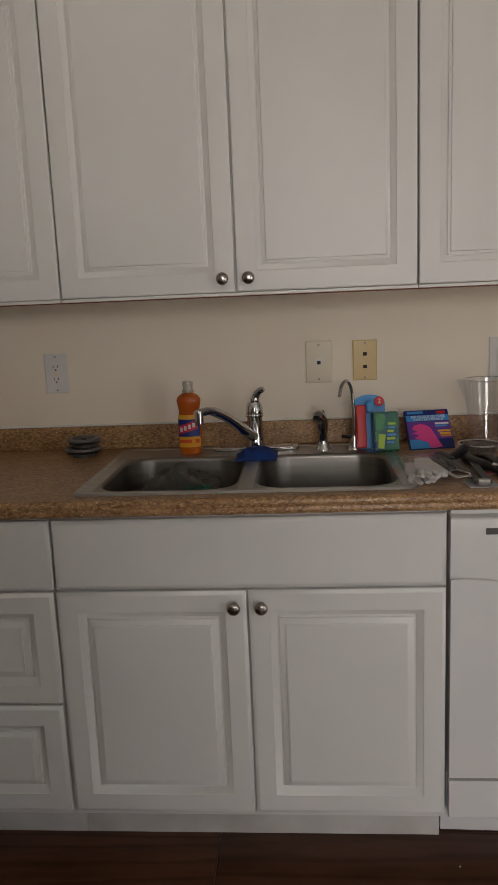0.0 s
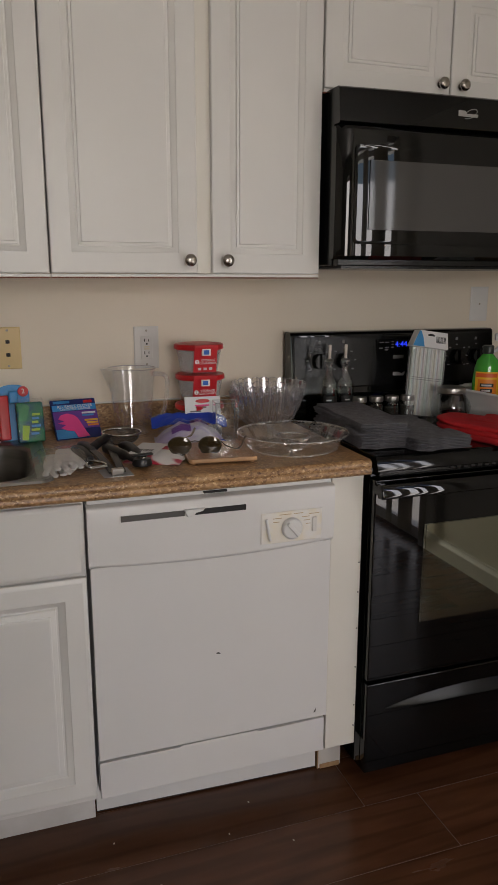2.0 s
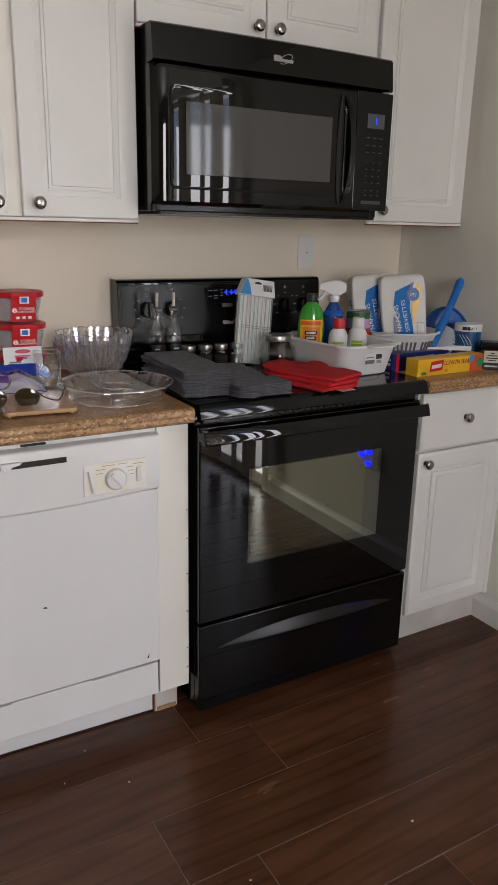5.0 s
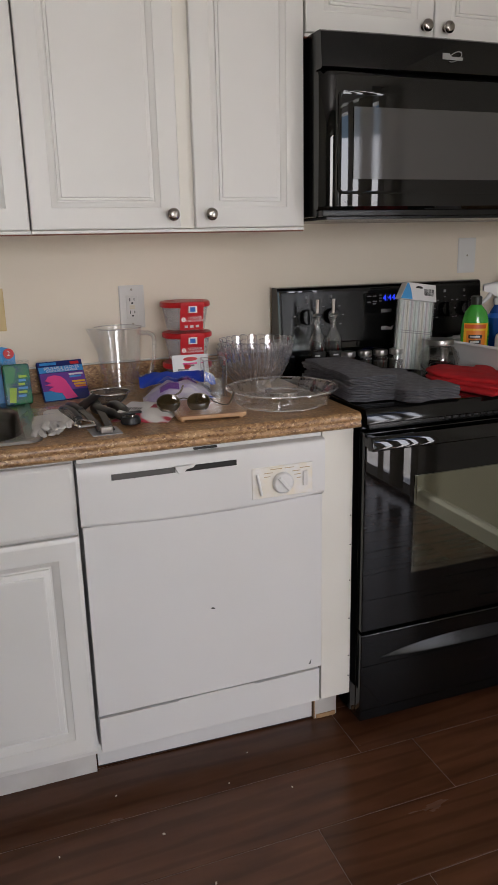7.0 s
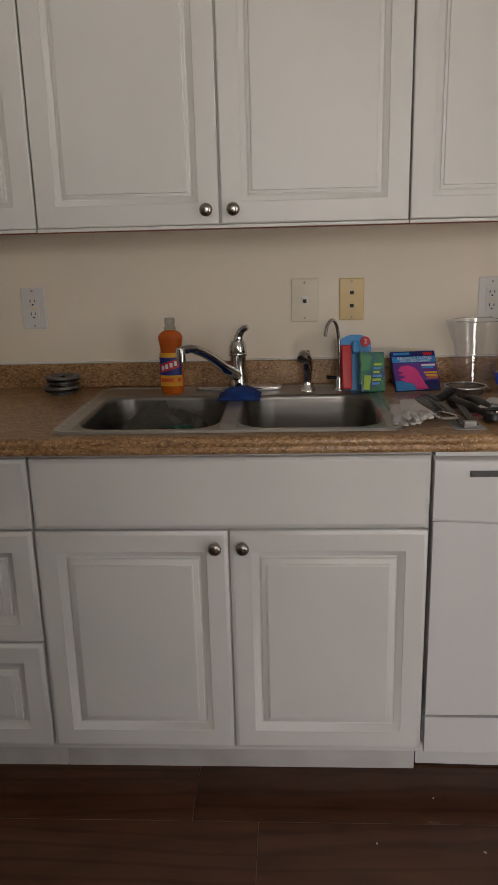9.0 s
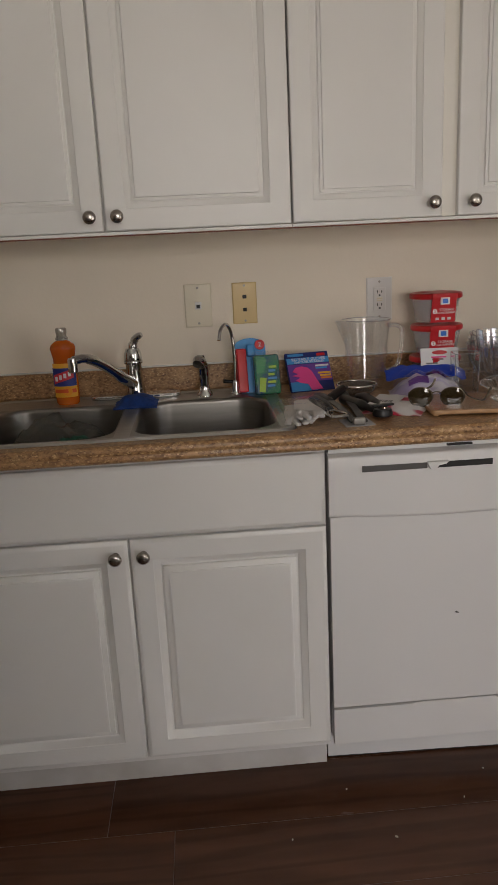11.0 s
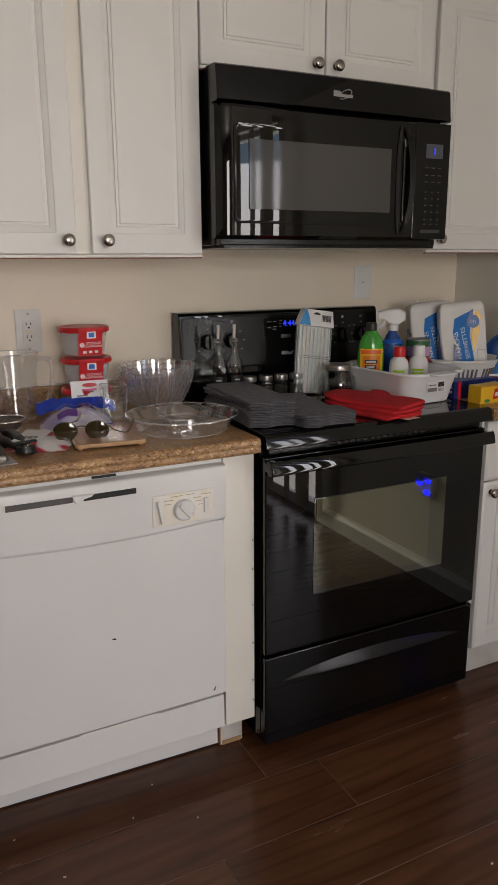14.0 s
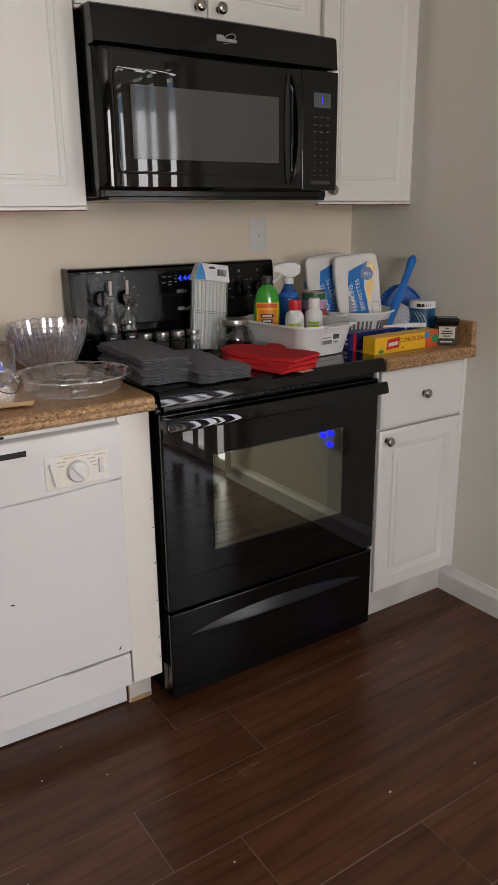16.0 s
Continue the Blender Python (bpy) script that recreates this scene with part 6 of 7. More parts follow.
# pack of pastel straws under a folded header card
sw = thing("straw_pack", (1.492, 2.065, CK), "clear pack of pastel paper straws with a white header card", "straws", tilt=(-8, 8))
sw.scale = (1.17, 1.3, 1.0)
PASTELS = [flat("pastel_straw", c, 0.5, spread=0.05) for c in ((0.74, 0.82, 0.76), (0.82, 0.74, 0.77), (0.72, 0.80, 0.85), (0.84, 0.82, 0.72), (0.82, 0.82, 0.82), (0.68, 0.82, 0.80))]
for k in range(17):
    part("straw", tube([(-0.046 + k * 0.0058, -0.004 + 0.003 * (k % 2), 0.004), (-0.046 + k * 0.0058, -0.004 + 0.003 * (k % 2), 0.210)], 0.0031, 7), PASTELS[(k * 5 + k // 4) % 6], sw)
part("backing", bx(-0.049, 0.049, 0.0025, 0.004, 0.004, 0.212), PASTELS[4], sw)
part("film", bx(-0.052, 0.052, -0.012, 0.008, 0.0, 0.226, 0.004), clear("hazy_film", (0.97, 0.975, 0.975), 0.05, 0.05, 0.22, 0.4), sw, "clear film sleeve")
part("header_card", prism([(-0.056, 0.212), (0.054, 0.212), (0.048, 0.262), (-0.038, 0.262)], -0.0145, 0.010, "xz", 0.001), WHITEP, sw, "folded white header card")
part("blue_corner", prism([(-0.0545, 0.213), (-0.020, 0.213), (-0.026, 0.240), (-0.034, 0.260), (-0.038, 0.260)], -0.0156, -0.0146, "xz"), SKY, sw)
part("hang_hole", prism([(-0.012, 0.247), (0.008, 0.247), (0.008, 0.251), (0.001, 0.254), (-0.005, 0.254), (-0.012, 0.251)], -0.0154, -0.0146, "xz"), BLACKP, sw)
for i in range(9):
    part("barcode_line", bx(0.014 + i * 0.0033, 0.014 + i * 0.0033 + (0.0018 if i % 3 else 0.0010), -0.0154, -0.0146, 0.228, 0.248), BLACKP, sw)
for z in (0.118, 0.112):
    part("print_line", bx(-0.048, 0.048, -0.0128, -0.0121, z, z + 0.0015), GREY_PRINT, sw)

rj = thing("glass_jar", (1.540, 1.985, CK), "round glass jar with a steel lid", "jar")
part("glass", lathe([(0, 0), (0.032, 0), (0.040, 0.005), (0.051, 0.030), (0.053, 0.045), (0.048, 0.064), (0.036, 0.076), (0.033, 0.080), (0.033, 0.086), (0.031, 0.086), (0.031, 0.079), (0.045, 0.063), (0.0505, 0.045), (0.0485, 0.030), (0.038, 0.008), (0, 0.005)], 36), CLEAR_GLASS, rj)
part("lid", lathe([(0.0355, 0.083), (0.0365, 0.085), (0.0365, 0.097), (0.034, 0.100), (0.030, 0.0995), (0, 0.0995)], 36), STEEL, rj, "threaded steel lid")
rj.scale = (1.15, 1.15, 1.03)
part("dark_scoop", bx(0.006, 0.024, -0.008, 0.008, 0.012, 0.075, 0.005), flat("dark_brown_handle", (0.03, 0.012, 0.010), 0.4), rj)

# white wash bin with cleaning bottles in it
BIN = flat("white_bin_plastic", (0.78, 0.78, 0.78), 0.35, spread=0.04)
BX, BY, BZ = 1.714, 1.900, CK
bn = thing("wash_bin", (BX, BY, BZ), "white plastic wash bin holding cleaning bottles", "bin", rz=6)


bn.scale = (0.91, 1.0, 1.0)


def bin_ring(w, d, r, z):
    return [(x, y, z) for x, y in rounded(w, d, r, 6)]


part("tub", loft([bin_ring(0.195, 0.250, 0.040, 0.0), bin_ring(0.205, 0.260, 0.045, 0.004), bin_ring(0.240, 0.300, 0.050, 0.088), bin_ring(0.268, 0.328, 0.056, 0.092), bin_ring(0.272, 0.332, 0.058, 0.089),
                  bin_ring(0.272, 0.332, 0.058, 0.093), bin_ring(0.266, 0.326, 0.056, 0.096), bin_ring(0.234, 0.294, 0.050, 0.092), bin_ring(0.200, 0.255, 0.044, 0.006)]), BIN, bn, sharp=50)
for s in (-1, 1):
    part("grip", prism(rounded(0.11, 0.04, 0.018, 5, 0.0, s * 0.170), 0.089, 0.095, "xy", 0.002), BIN, bn)
st_ = part("sticker", bx(-0.040, 0.038, -0.1455, -0.1440, 0.036, 0.066), WHITEP, bn, "white sticker with bars")
for i in range(10):
    part("barcode_line", bx(0.010 + i * 0.0027, 0.0112 + i * 0.0027, -0.1466, -0.1456, 0.050, 0.064), BLACKP, st_)
part("grey_bar", bx(-0.037, 0.004, -0.1466, -0.1456, 0.038, 0.049), GREY_PRINT, st_)
part("print_line", bx(-0.034, 0.000, -0.1466, -0.1456, 0.055, 0.058), GREY_PRINT, st_)
for i in range(3):
    part("print_line", bx(0.010, 0.035, -0.1466, -0.1456, 0.038 + i * 0.003, 0.0395 + i * 0.003), GREY_PRINT, st_)

ZI = BZ + 0.006
GREENB = mat("green_cleaner", (0.08, 0.55, 0.05), (0.05, 0.42, 0.04), scale=8, rough=0.12, coat=0.4, trans=0.2)
gb = thing("cleaner_bottle", (1.655, 1.975, ZI), "green cleaner bottle with an orange label and dark cap", "bottle", rz=-30)
part("body", lathe([(0, 0), (0.036, 0), (0.041, 0.006), (0.0405, 0.06), (0.0415, 0.11), (0.0385, 0.140), (0.036, 0.155), (0.031, 0.172), (0.020, 0.186), (0.0145, 0.192), (0, 0.192)], 32, squash=0.66), GREENB, gb)
part("cap", lathe([(0.016, 0.1925), (0.0165, 0.196), (0.0165, 0.214), (0.014, 0.217), (0, 0.217)], 22), flat("dark_cap", (0.02, 0.025, 0.02), 0.4), gb, "dark screw cap")
lb = part("label", wrap(0.0425, 0.675, 0.055, 0.140, -142, -38), YELLOW, gb, "yellow and orange label")
part("label_burst", wrap(0.0431, 0.68, 0.064, 0.118, -128, -52), ORANGEP, lb)
part("label_band", wrap(0.0431, 0.68, 0.124, 0.136, -138, -50), flat("red_orange_band", (0.75, 0.12, 0.02), 0.4), lb)
for z, a0, a1 in ((0.100, -118, -66), (0.084, -116, -70), (0.072, -110, -76)):
    part("label_mark", wrap(0.0438, 0.69, z - 0.005, z + 0.006, a0, a1), BLACKP, lb)
    part("label_mark", wrap(0.0442, 0.695, z - 0.002, z + 0.003, a0 + 6, a1 - 8), PALE_PRINT, lb)

spb = thing("spray_bottle", (1.760, 2.005, ZI), "blue window spray bottle with a white trigger head", "spray bottle", rz=-32)
part("body", lathe([(0, 0), (0.034, 0), (0.038, 0.006), (0.038, 0.09), (0.036, 0.12), (0.030, 0.150), (0.020, 0.172), (0.0135, 0.182), (0.0135, 0.190), (0, 0.190)], 32, squash=0.72), mat("blue_window_cleaner", (0.01, 0.10, 0.42), (0.008, 0.07, 0.33), scale=8, rough=0.12, coat=0.4, trans=0.2), spb)
part("collar", lathe([(0.016, 0.186), (0.017, 0.190), (0.017, 0.204), (0.013, 0.208), (0, 0.208)], 22), BIN, spb)
part("trigger_head", loft([[(x, y, z) for y, z in ((-0.013, z0), (0.013, z0), (0.013, z1), (0.006, z1 + 0.006), (-0.006, z1 + 0.006), (-0.013, z1))] for x, z0, z1 in ((-0.048, 0.226, 0.240), (-0.030, 0.222, 0.244), (-0.005, 0.208, 0.248), (0.018, 0.208, 0.248), (0.036, 0.220, 0.240))]), BIN, spb, "white trigger head")
part("trigger", tube(curve_pts([(-0.022, 0, 0.224), (-0.034, 0, 0.205), (-0.050, 0, 0.190)], 5), [0.007] * 5 + [0.006] * 4 + [0.005] * 2, 10), BIN, spb)
part("blue_ring", lathe([(0.024, 0.145), (0.033, 0.1455), (0.034, 0.150), (0.025, 0.160)], 28, squash=0.75), BLUE, spb)


def small_bottle(x, y, cap, label, rz):
    b = thing("small_bottle", (x, y, ZI + 0.001), label, "bottle", rz=rz)
    part("body", lathe([(0, 0), (0.026, 0), (0.0285, 0.004), (0.0285, 0.098), (0.025, 0.110), (0.018, 0.117), (0.017, 0.121), (0, 0.121)], 28), BIN, b)
    part("cap", lathe([(0.0175, 0.1205), (0.0185, 0.123), (0.0180, 0.147), (0.016, 0.150), (0, 0.150)], 24), cap, b)
    l_ = part("label", wrap(0.0289, 1.0, 0.030, 0.092, -160, -20), WHITEP, b)
    for i, (z, a0, a1, m_) in enumerate(((0.076, -128, -60, LIME), (0.066, -130, -62, LIME), (0.056, -122, -72, flat("olive_print", (0.30, 0.42, 0.12), 0.4)), (0.044, -126, -64, GREY_PRINT), (0.037, -118, -78, GREY_PRINT))):
        part("print_line", wrap(0.0296, 1.0, z, z + 0.0068, a0, a1, 6), m_, l_)
    return b


small_bottle(1.690, 1.880, RED, "small white bottle with a red cap in the bin", -32)
small_bottle(1.764, 1.880, BIN, "small white bottle with a white cap in the bin", -36)
can = thing("powder_can", (1.828, 1.962, ZI), "green, lilac and red cleanser can with a steel top", "can", rz=-38)
part("body", lathe([(0, 0), (0.036, 0), (0.0375, 0.002), (0.0375, 0.158), (0, 0.158)], 32), flat("dark_green_can", (0.03, 0.13, 0.05), 0.35), can)
part("top", lathe([(0.0380, 0.156), (0.0388, 0.158), (0.0388, 0.161), (0.0370, 0.162), (0.0360, 0.159), (0, 0.159)], 32), STEEL, can, "steel rim")
part("lilac_band", wrap(0.0379, 1.0, 0.108, 0.138, -170, -10, 14), flat("lilac_band", (0.55, 0.32, 0.55), 0.4), can)
part("red_field", wrap(0.0379, 1.0, 0.030, 0.104, -170, -10, 14), flat("red_can_field", (0.62, 0.03, 0.03), 0.4), can)
part("white_swoosh", wrap(0.0384, 1.0, 0.060, 0.082, -120, -70, 8), WHITEP, can)
part("white_swoosh", wrap(0.0384, 1.0, 0.040, 0.052, -110, -40, 8), WHITEP, can)
part("print_line", wrap(0.0384, 1.0, 0.116, 0.130, -120, -60, 8), flat("pale_lilac", (0.75, 0.60, 0.75), 0.4), can)

# ---- on the short worktop ----
col = thing("colander", (2.000, 1.955, CT), "white plastic colander holding packs of napkins", "colander", rz=24)
part("basket", lathe([(0, 0.004), (0.070, 0.004), (0.080, 0.008), (0.104, 0.055), (0.118, 0.100), (0.128, 0.106), (0.130, 0.104), (0.130, 0.108), (0.126, 0.110), (0.114, 0.104), (0.100, 0.056), (0.076, 0.012), (0, 0.008)], 48), BIN, col, sharp=50)
part("foot_ring", lathe([(0.070, 0.0), (0.073, 0.0), (0.074, 0.0045), (0.069, 0.0045)], 36), BIN, col)
for s in (-1, 1):
    part("grip", prism(rounded(0.050, 0.060, 0.018, 5, s * 0.136, 0.0), 0.103, 0.109, "xy", 0.002), BIN, col)
for k in range(26):
    a = radians(-178 + k * 7.0)
    if k % 9 == 8:
        continue
    rz_ = math.degrees(a)
    b_ = bx(0.1080, 0.1125, -0.0028, 0.0028, 0.042, 0.082, 0.0005, 1)
    for v in b_.verts:
        v.co.x += (v.co.z - 0.062) * 0.31 - 0.0015
    bmesh.ops.transform(b_, matrix=pose(0, 0, 0, 0, 0, rz_), verts=b_.verts)
    part("slot", b_, flat("grey_slot", (0.16, 0.16, 0.16), 0.7) if k == 0 else bpy.data.materials["grey_slot"], col)

PAPER = flat("white_tissue", (0.80, 0.79, 0.76), 0.8, bump=0.3, bscale=60, spread=0.06)


NAPKIN_BLUE = flat("matt_blue_wrapper_print", (0.008, 0.19, 0.60), 0.7)


def napkin_pack(x, y, z, rz, lean, label):
    p = thing("napkin_pack", (x, y, z), label, "napkins", "packs of napkins", rz=rz, tilt=(-6, lean))
    p.scale = (0.84, 1.0, 0.94)
    bm = loft([[(a + wob((a, b, zz), 16, 0.006, 3.0), b + max(-0.002, wob((a, b, zz), 14, 0.004, 5.0)), zz + wob((a, b, 0), 13, 0.004, 7.0) * (zz > 0.1)) for a, b in dense(rounded(w_, d_, 0.009, 4))]
               for w_, d_, zz in ((0.160, 0.075, 0.0), (0.170, 0.081, 0.010), (0.172, 0.082, 0.06), (0.176, 0.082, 0.12), (0.174, 0.082, 0.18), (0.170, 0.081, 0.228), (0.160, 0.074, 0.240), (0.135, 0.055, 0.247), (0.080, 0.020, 0.249))])
    part("paper", bm, PAPER, p, sharp=60)
    lab_ = part("blue_print", prism([(-0.040, 0.014), (0.034, 0.014), (0.028, 0.084), (0.022, 0.132), (0.030, 0.180), (0.034, 0.214), (-0.002, 0.202), (-0.030, 0.192), (-0.040, 0.144), (-0.026, 0.096)], -0.0432, -0.0420, "xz"), NAPKIN_BLUE, p, "blue printed ribbon")
    part("navy_print", prism([(-0.050, 0.014), (-0.026, 0.014), (-0.020, 0.096), (-0.040, 0.108)], -0.0438, -0.0426, "xz"), NAVY, lab_)
    part("navy_print", prism([(0.012, 0.180), (0.036, 0.216), (0.044, 0.218), (0.030, 0.162), (0.018, 0.156)], -0.0438, -0.0426, "xz"), NAVY, lab_)
    part("yellow_print", prism([(0.028, 0.120), (0.044, 0.192), (0.058, 0.216), (0.070, 0.192), (0.052, 0.114), (0.036, 0.072)], -0.0438, -0.0426, "xz"), YELLOW, lab_)
    part("grey_outline", prism([(0.044, 0.019), (0.074, 0.017), (0.076, 0.077), (0.046, 0.082)], -0.0440, -0.0430, "xz"), flat("beige_outline", (0.55, 0.52, 0.44), 0.5), lab_)
    part("white_inner", prism([(0.0465, 0.023), (0.0715, 0.020), (0.0735, 0.073), (0.0485, 0.078)], -0.0446, -0.0436, "xz"), PAPER, lab_)
    b_ = lathe([(0, 0), (0.022, 0), (0.022, 0.001), (0, 0.001)], 24)
    bmesh.ops.transform(b_, matrix=pose(0.040, -0.0442, 0.176, 90), verts=b_.verts)
    part("count_disc", b_, flat("mid_blue_disc", (0.02, 0.12, 0.40), 0.4), lab_)
    lettering("count", "150", 0.017, at_front(0.040, -0.0456, 0.176) @ pose(0, 0, 0, 0, 0, 170), WHITEP, lab_)
    lettering("title", "NAPKINS", 0.023, at_front(-0.024, -0.0446, 0.100) @ pose(0, 0, 0, 0, 0, 97), WHITEP, lab_)
    lettering("title", "SERVIETTES", 0.022, at_front(0.004, -0.0446, 0.106) @ pose(0, 0, 0, 0, 0, 97), WHITEP, lab_)
    part("top_seal", grid(12, 2, lambda u, v: (-0.07 + u * 0.14, 0.004 + wob((u, v, 3), 5, 0.006), 0.248 + v * 0.014 + wob((u, v, 6), 6, 0.004))), FILM, p)
    side = part("side_print", bx(-0.0890, -0.0875, -0.020, 0.012, 0.010, 0.165), SKY, p)
    part("side_print", bx(-0.0898, -0.0890, -0.032, -0.020, 0.012, 0.150), NAVY, side)
    return p


napkin_pack(2.022, 1.955, CT + 0.052, -30, -7, "wrapped pack of white napkins with blue and yellow print")
napkin_pack(1.975, 2.045, CT + 0.050, -24, -8, "wrapped pack of white napkins behind another pack")

DUST_BLUE = flat("blue_dustpan_plastic", (0.01, 0.13, 0.50), 0.3)
dp = thing("dustpan", (2.183, 1.935, CT), "blue plastic dustpan standing on end in the corner", "dustpan", rz=-38, tilt=(-6, 0))
dp.scale = (1.12, 1.0, 1.10)
arc = [(-0.062, 0.0), (0.066, 0.0), (0.074, 0.035), (0.076, 0.075), (0.066, 0.112), (0.044, 0.142), (0.016, 0.160), (-0.016, 0.160), (-0.044, 0.142), (-0.064, 0.112), (-0.072, 0.075), (-0.070, 0.035)]
sm = [(q.x, q.y) for q in curve_pts([(x, z, 0) for x, z in arc + arc[:1]], 4)[:-1]]
part("pan", loft([[(x, 0.006, max(z, 0.0)) for x, z in sm], [(x, -0.012, max(z, 0.0)) for x, z in sm], [(x * 0.95, -0.014, 0.004 + max(z, 0.0) * 0.95) for x, z in sm], [(x * 0.90, -0.004, 0.006 + max(z, 0.0) * 0.92) for x, z in sm], [(x * 0.5, 0.0, 0.02 + max(z, 0.0) * 0.6) for x, z in sm]]), DUST_BLUE, dp)
hb = fixed("hand_brush", (2.06, 1.86, CT), "blue hand brush with pale bristles leaning on the dustpan", "brush")
STOCK = [(2.030, 1.842, 0.905), (2.061, 1.860, 0.956), (2.110, 1.880, 1.018), (2.150, 1.895, 1.067), (2.190, 1.911, 1.115), (2.229, 1.927, 1.164)]
part("stock", tube(curve_pts(STOCK, 5), [0.011] * 5 + [0.0125] * 5 + [0.0135] * 4 + [0.0115] * 3 + [0.0125] * 5 + [0.0145] * 3 + [0.008], 14), flat("bright_blue_plastic", (0.015, 0.17, 0.60), 0.3), hb)
BRISTLE = flat("pale_bristle", (0.62, 0.66, 0.70), 0.7)
bm = bmesh.new()
rng = random.Random(3)
for k in range(26):
    for q in range(3):
        s_ = k / 25
        a = Vector((2.036 + 0.086 * s_, 1.836 + 0.040 * s_ + (q - 1) * 0.007, 0.912 + 0.108 * s_))
        tip = a + Vector((0.036 + rng.uniform(-0.002, 0.002), -0.020 + rng.uniform(-0.003, 0.003), -0.024 + rng.uniform(-0.002, 0.002)))
        tip.z = max(tip.z, CT + 0.001)
        tube([a, tip], [0.0014, 0.0024], 5, bm)
tagged(part("bristles", bm, BRISTLE, hb, "pale stiff bristles"), kind="stuff")

sl = thing("salt_canister", (2.180, 1.828, CT), "blue and white round salt canister", "canister", rz=-42)
part("body", lathe([(0, 0), (0.042, 0), (0.043, 0.002), (0.043, 0.112), (0, 0.112)], 36), mat("blue_swirl_can", (0.02, 0.16, 0.36), (0.010, 0.07, 0.18), scale=14, rough=0.35, mottled=0.08), sl)
part("top", lathe([(0.0435, 0.112), (0.0440, 0.114), (0.0440, 0.132), (0.0420, 0.135), (0, 0.135)], 36), BIN, sl, "white top band")
part("dark_mark", wrap(0.0444, 1.0, 0.117, 0.128, -118, -100, 4), BLACKP, sl)
part("dark_mark", wrap(0.0444, 1.0, 0.117, 0.128, -98, -88, 4), BLACKP, sl)
lettering("title", "SALT", 0.012, at_front(0.013, -0.0438, 0.1225, 0, 0, 16), BLACKP, sl)
for i in range(3):
    def fs(u, v, i=i):
        a = radians(-130 + i * 14 + 30 * u + 16 * math.sin(u * 4))
        return (0.0437 * math.cos(a), 0.0437 * math.sin(a), 0.015 + 0.085 * (1 - u) + v * 0.003)
    part("white_swirl", grid(14, 1, fs, thick=-0.0005), WHITEP, sl)

sp_ = thing("cinnamon_jar", (2.194, 1.732, CT), "dark spice jar with a cream label and black cap", "jar", rz=-42)
sp_.scale = (1.15, 1.1, 1.1)
part("glass", bx(-0.031, 0.031, -0.026, 0.026, 0.0, 0.060, 0.007, 3), mat("ground_cinnamon", (0.09, 0.035, 0.018), (0.05, 0.02, 0.010), scale=60, rough=0.25, coat=0.6), sp_)
part("cap", bx(-0.032, 0.032, -0.027, 0.027, 0.0605, 0.080, 0.005, 3), BLACK_SATIN, sp_, "black cap")
part("label", bx(-0.022, 0.022, -0.0275, -0.0262, 0.022, 0.056), flat("cream_label", (0.62, 0.58, 0.50), 0.5), sp_)
part("label_band", bx(-0.026, 0.026, -0.0275, -0.0262, 0.004, 0.021), BLACKP, sp_)
for z, w in ((0.048, 0.005), (0.041, 0.013), (0.034, 0.016), (0.027, 0.010)):
    part("print_line", bx(-w, w, -0.0284, -0.0275, z, z + 0.003), BLACKP, sp_)
part("print_line", bx(-0.018, 0.016, -0.0284, -0.0275, 0.010, 0.014), PALE_PRINT, sp_)

cw = thing("cling_film_box", (2.018, 1.752, CT), "yellow cling film box with a red end", "box", rz=1.5)
cw.scale = (0.92, 1.0, 1.0)
part("box", bx(-0.157, 0.157, -0.026, 0.026, 0.0, 0.052, 0.0012), YELLOW, cw)
part("red_end", bx(0.085, 0.1575, -0.0268, -0.0260, 0.001, 0.051), flat("tomato_print", (0.70, 0.10, 0.03), 0.4), cw)
part("brand_shape", prism([(-0.104, 0.011), (-0.046, 0.014), (-0.042, 0.046), (-0.098, 0.042)], -0.0268, -0.0260, "xz"), RED, cw, "plain red lozenge")
part("brand_stroke", prism([(-0.096, 0.020), (-0.052, 0.023), (-0.050, 0.034), (-0.094, 0.031)], -0.0274, -0.0266, "xz"), WHITEP, cw)
lettering("title", "CLING'N SEAL", 0.020, at_front(0.020, -0.0264, 0.034), flat("dark_red_letters", (0.40, 0.05, 0.02), 0.4), cw)
lettering("count", "45", 0.012, at_front(-0.026, -0.0264, 0.011), flat("dark_red_letters", (0.40, 0.05, 0.02), 0.4), cw)
part("green_oval", prism([(-0.128 + 0.013 * math.cos(a), 0.008 + 0.005 * math.sin(a)) for a in [radians(k * 20) for k in range(18)]], -0.0268, -0.0260, "xz"), GREEN, cw)
part("green_oval", prism([(0.132 + 0.016 * math.cos(a), 0.026 + 0.014 * math.sin(a)) for a in [radians(k * 20) for k in range(18)]], -0.0276, -0.0266, "xz"), GREEN, cw)
part("blue_patch", prism([(0.078, 0.030), (0.100, 0.032), (0.104, 0.050), (0.082, 0.050)], -0.0276, -0.0266, "xz"), SKY, cw)
part("flap_line", bx(-0.157, 0.157, -0.0265, -0.0255, 0.0505, 0.0520), ORANGEP, cw)
wp = thing("wrap_box", (2.015, 1.852, CT), "navy blue and red food wrap box behind the cling film", "box", rz=3)
part("box", bx(-0.160, 0.160, -0.027, 0.027, 0.0, 0.055, 0.0012), NAVY, wp)
part("red_stripe", bx(-0.145, -0.132, -0.0278, -0.0270, 0.0, 0.054), RED, wp)
part("red_top", bx(0.020, 0.158, -0.025, 0.026, 0.0551, 0.0558), flat("red_box_top", (0.55, 0.03, 0.05), 0.4), wp)
part("pale_stroke", prism([(-0.080, 0.030), (0.020, 0.036), (0.020, 0.044), (-0.080, 0.040)], -0.0278, -0.0270, "xz"), PALE_PRINT, wp)
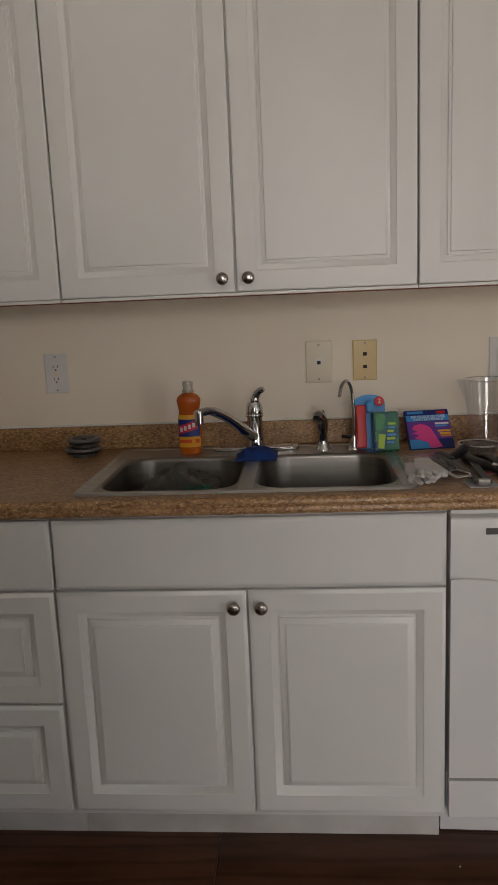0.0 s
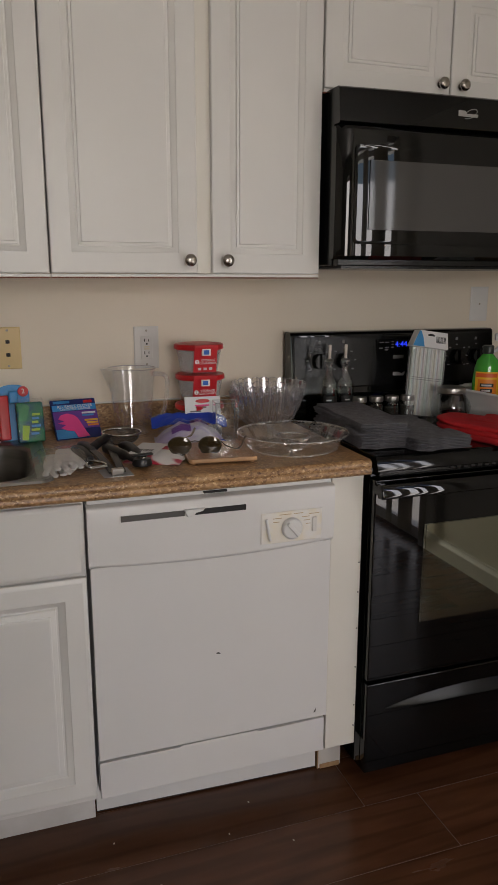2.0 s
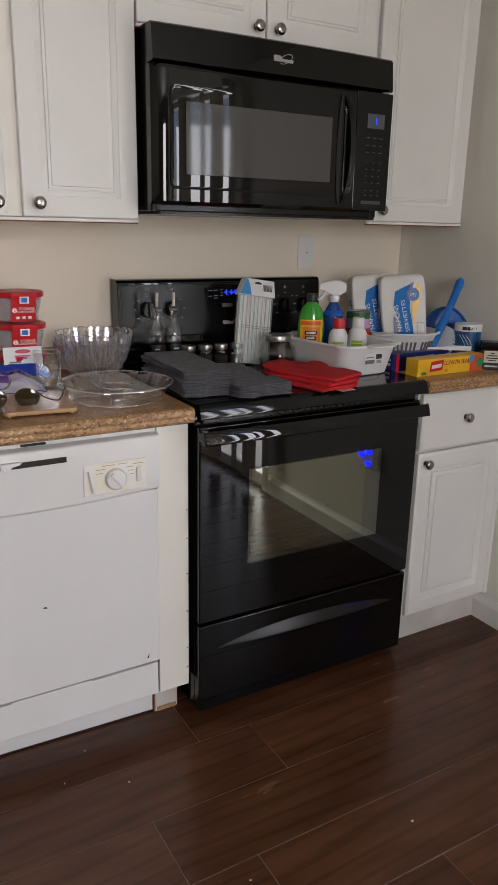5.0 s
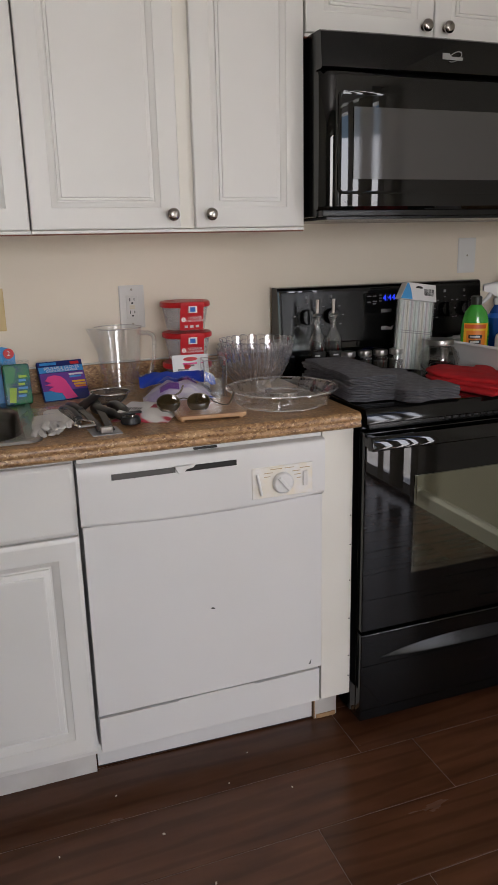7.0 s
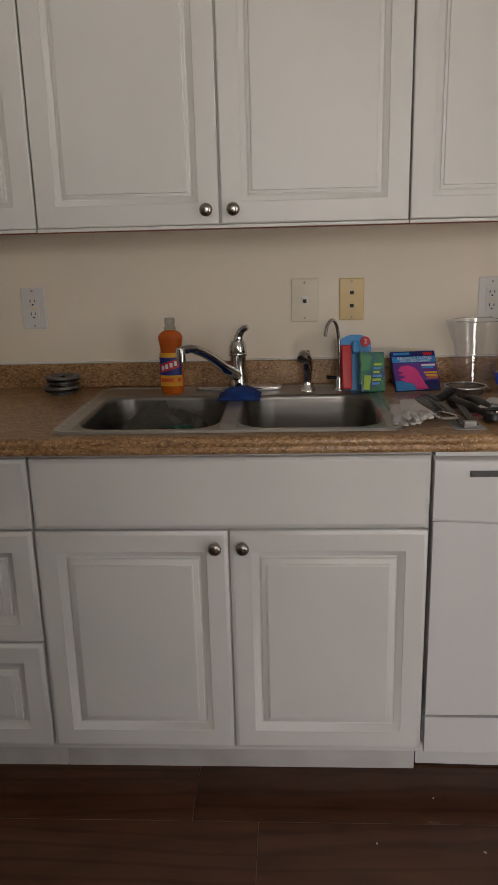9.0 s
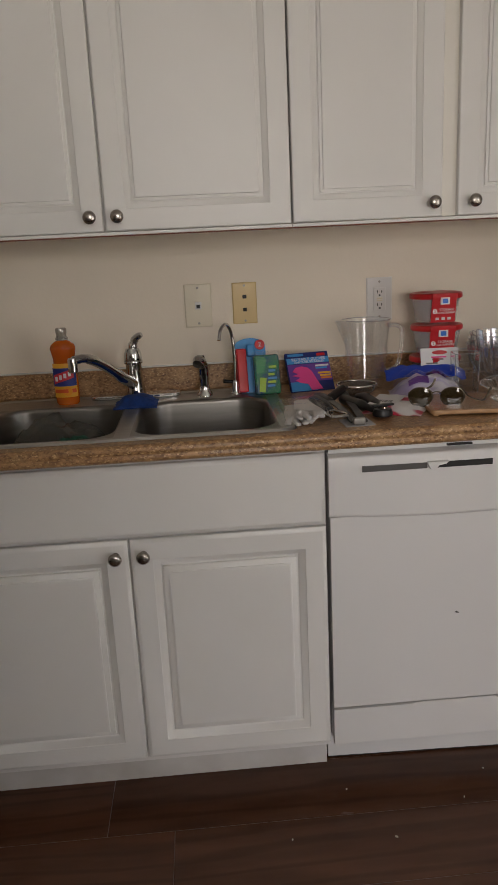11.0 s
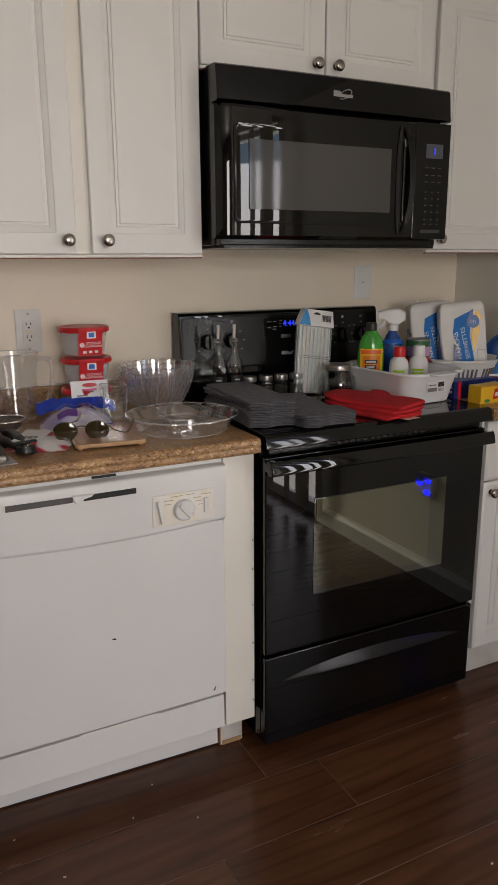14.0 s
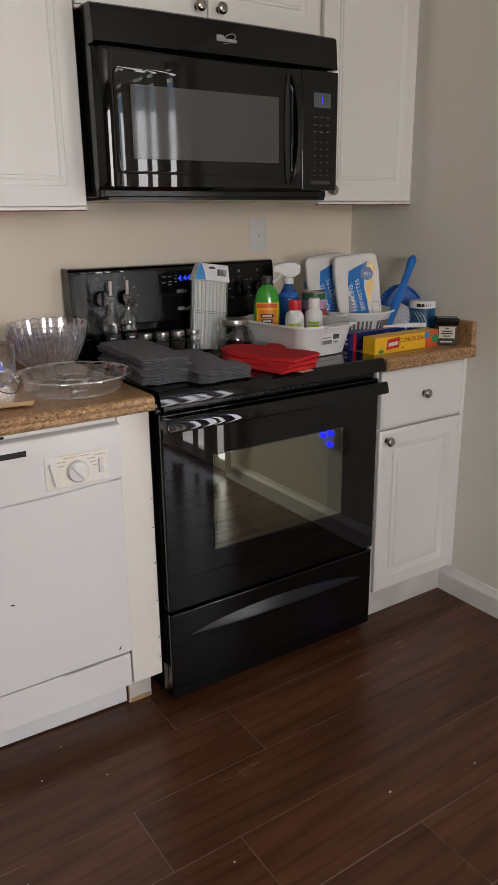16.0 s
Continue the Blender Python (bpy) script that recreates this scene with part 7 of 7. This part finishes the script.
part("pale_stroke", bx(-0.1608, -0.1600, -0.018, 0.018, 0.018, 0.026), PALE_PRINT, wp)
part("pale_stroke", bx(-0.1608, -0.1600, -0.018, 0.010, 0.032, 0.040), PALE_PRINT, wp)

# ---- floor boards ----
PW, PL = 0.195, 1.195
JOINTS = {0: 1.078, 1: 1.232, 2: 0.863, 3: 1.028, 4: 1.387}
seg_mesh = {}


def board(x0, x1, y0, y1):
    w = round(x1 - x0, 4)
    key = (w, round(y1 - y0, 4))
    if key not in seg_mesh:
        seg_mesh[key] = mesh_of("floor_board", bx(-w / 2, w / 2, -(y1 - y0) / 2, (y1 - y0) / 2, -0.008, 0.0, 0.0006, 1), PLANK, 20)
    ob = new("floor_board", seg_mesh[key])
    ob.parent = floor
    ob.location = ((x0 + x1) / 2, (y0 + y1) / 2, 0)


rng = random.Random(7)
row = -2
while True:
    y1 = 1.775 - PW * row
    y0 = y1 - PW
    if y1 < Y0 - 0.1:
        break
    j = JOINTS.get(row, 0.2 + rng.uniform(0, PL))
    start = j - PL * math.ceil((j - X0) / PL)
    x = start
    while x < XR:
        a, b = max(x, X0), min(x + PL, XR)
        if b - a > 0.02:
            board(a + 0.0009, b - 0.0009, max(y0, Y0) + 0.0010, min(y1, W) - 0.0010)
        x += PL
    row += 1
# crumbs on the boards
CRUMB = mat("pale_crumb", (0.6, 0.5, 0.36), rough=0.8)
for i, (x, y, s) in enumerate([(1.39, 1.098, 0.004), (0.72, 1.60, 0.003), (0.53, 1.50, 0.004), (0.45, 1.66, 0.003), (0.86, 1.53, 0.003), (1.63, 1.05, 0.003), (0.30, 1.52, 0.003), (0.98, 1.14, 0.003), (0.6, 1.33, 0.004), (0.8, 1.69, 0.003)]):
    bm = lathe([(0, 0), (s, 0.0006), (s * 0.8, s * 0.6), (0, s * 0.9)], 7, (0, 0, 0), squash=0.6)
    c = part("crumb", bm, CRUMB)
    c.location, c.rotation_euler = (x, y, 0), (0, 0, i * 1.3)
    tagged(c, "pale crumb lying on the dark floor", "crumb", "crumbs on the floor")
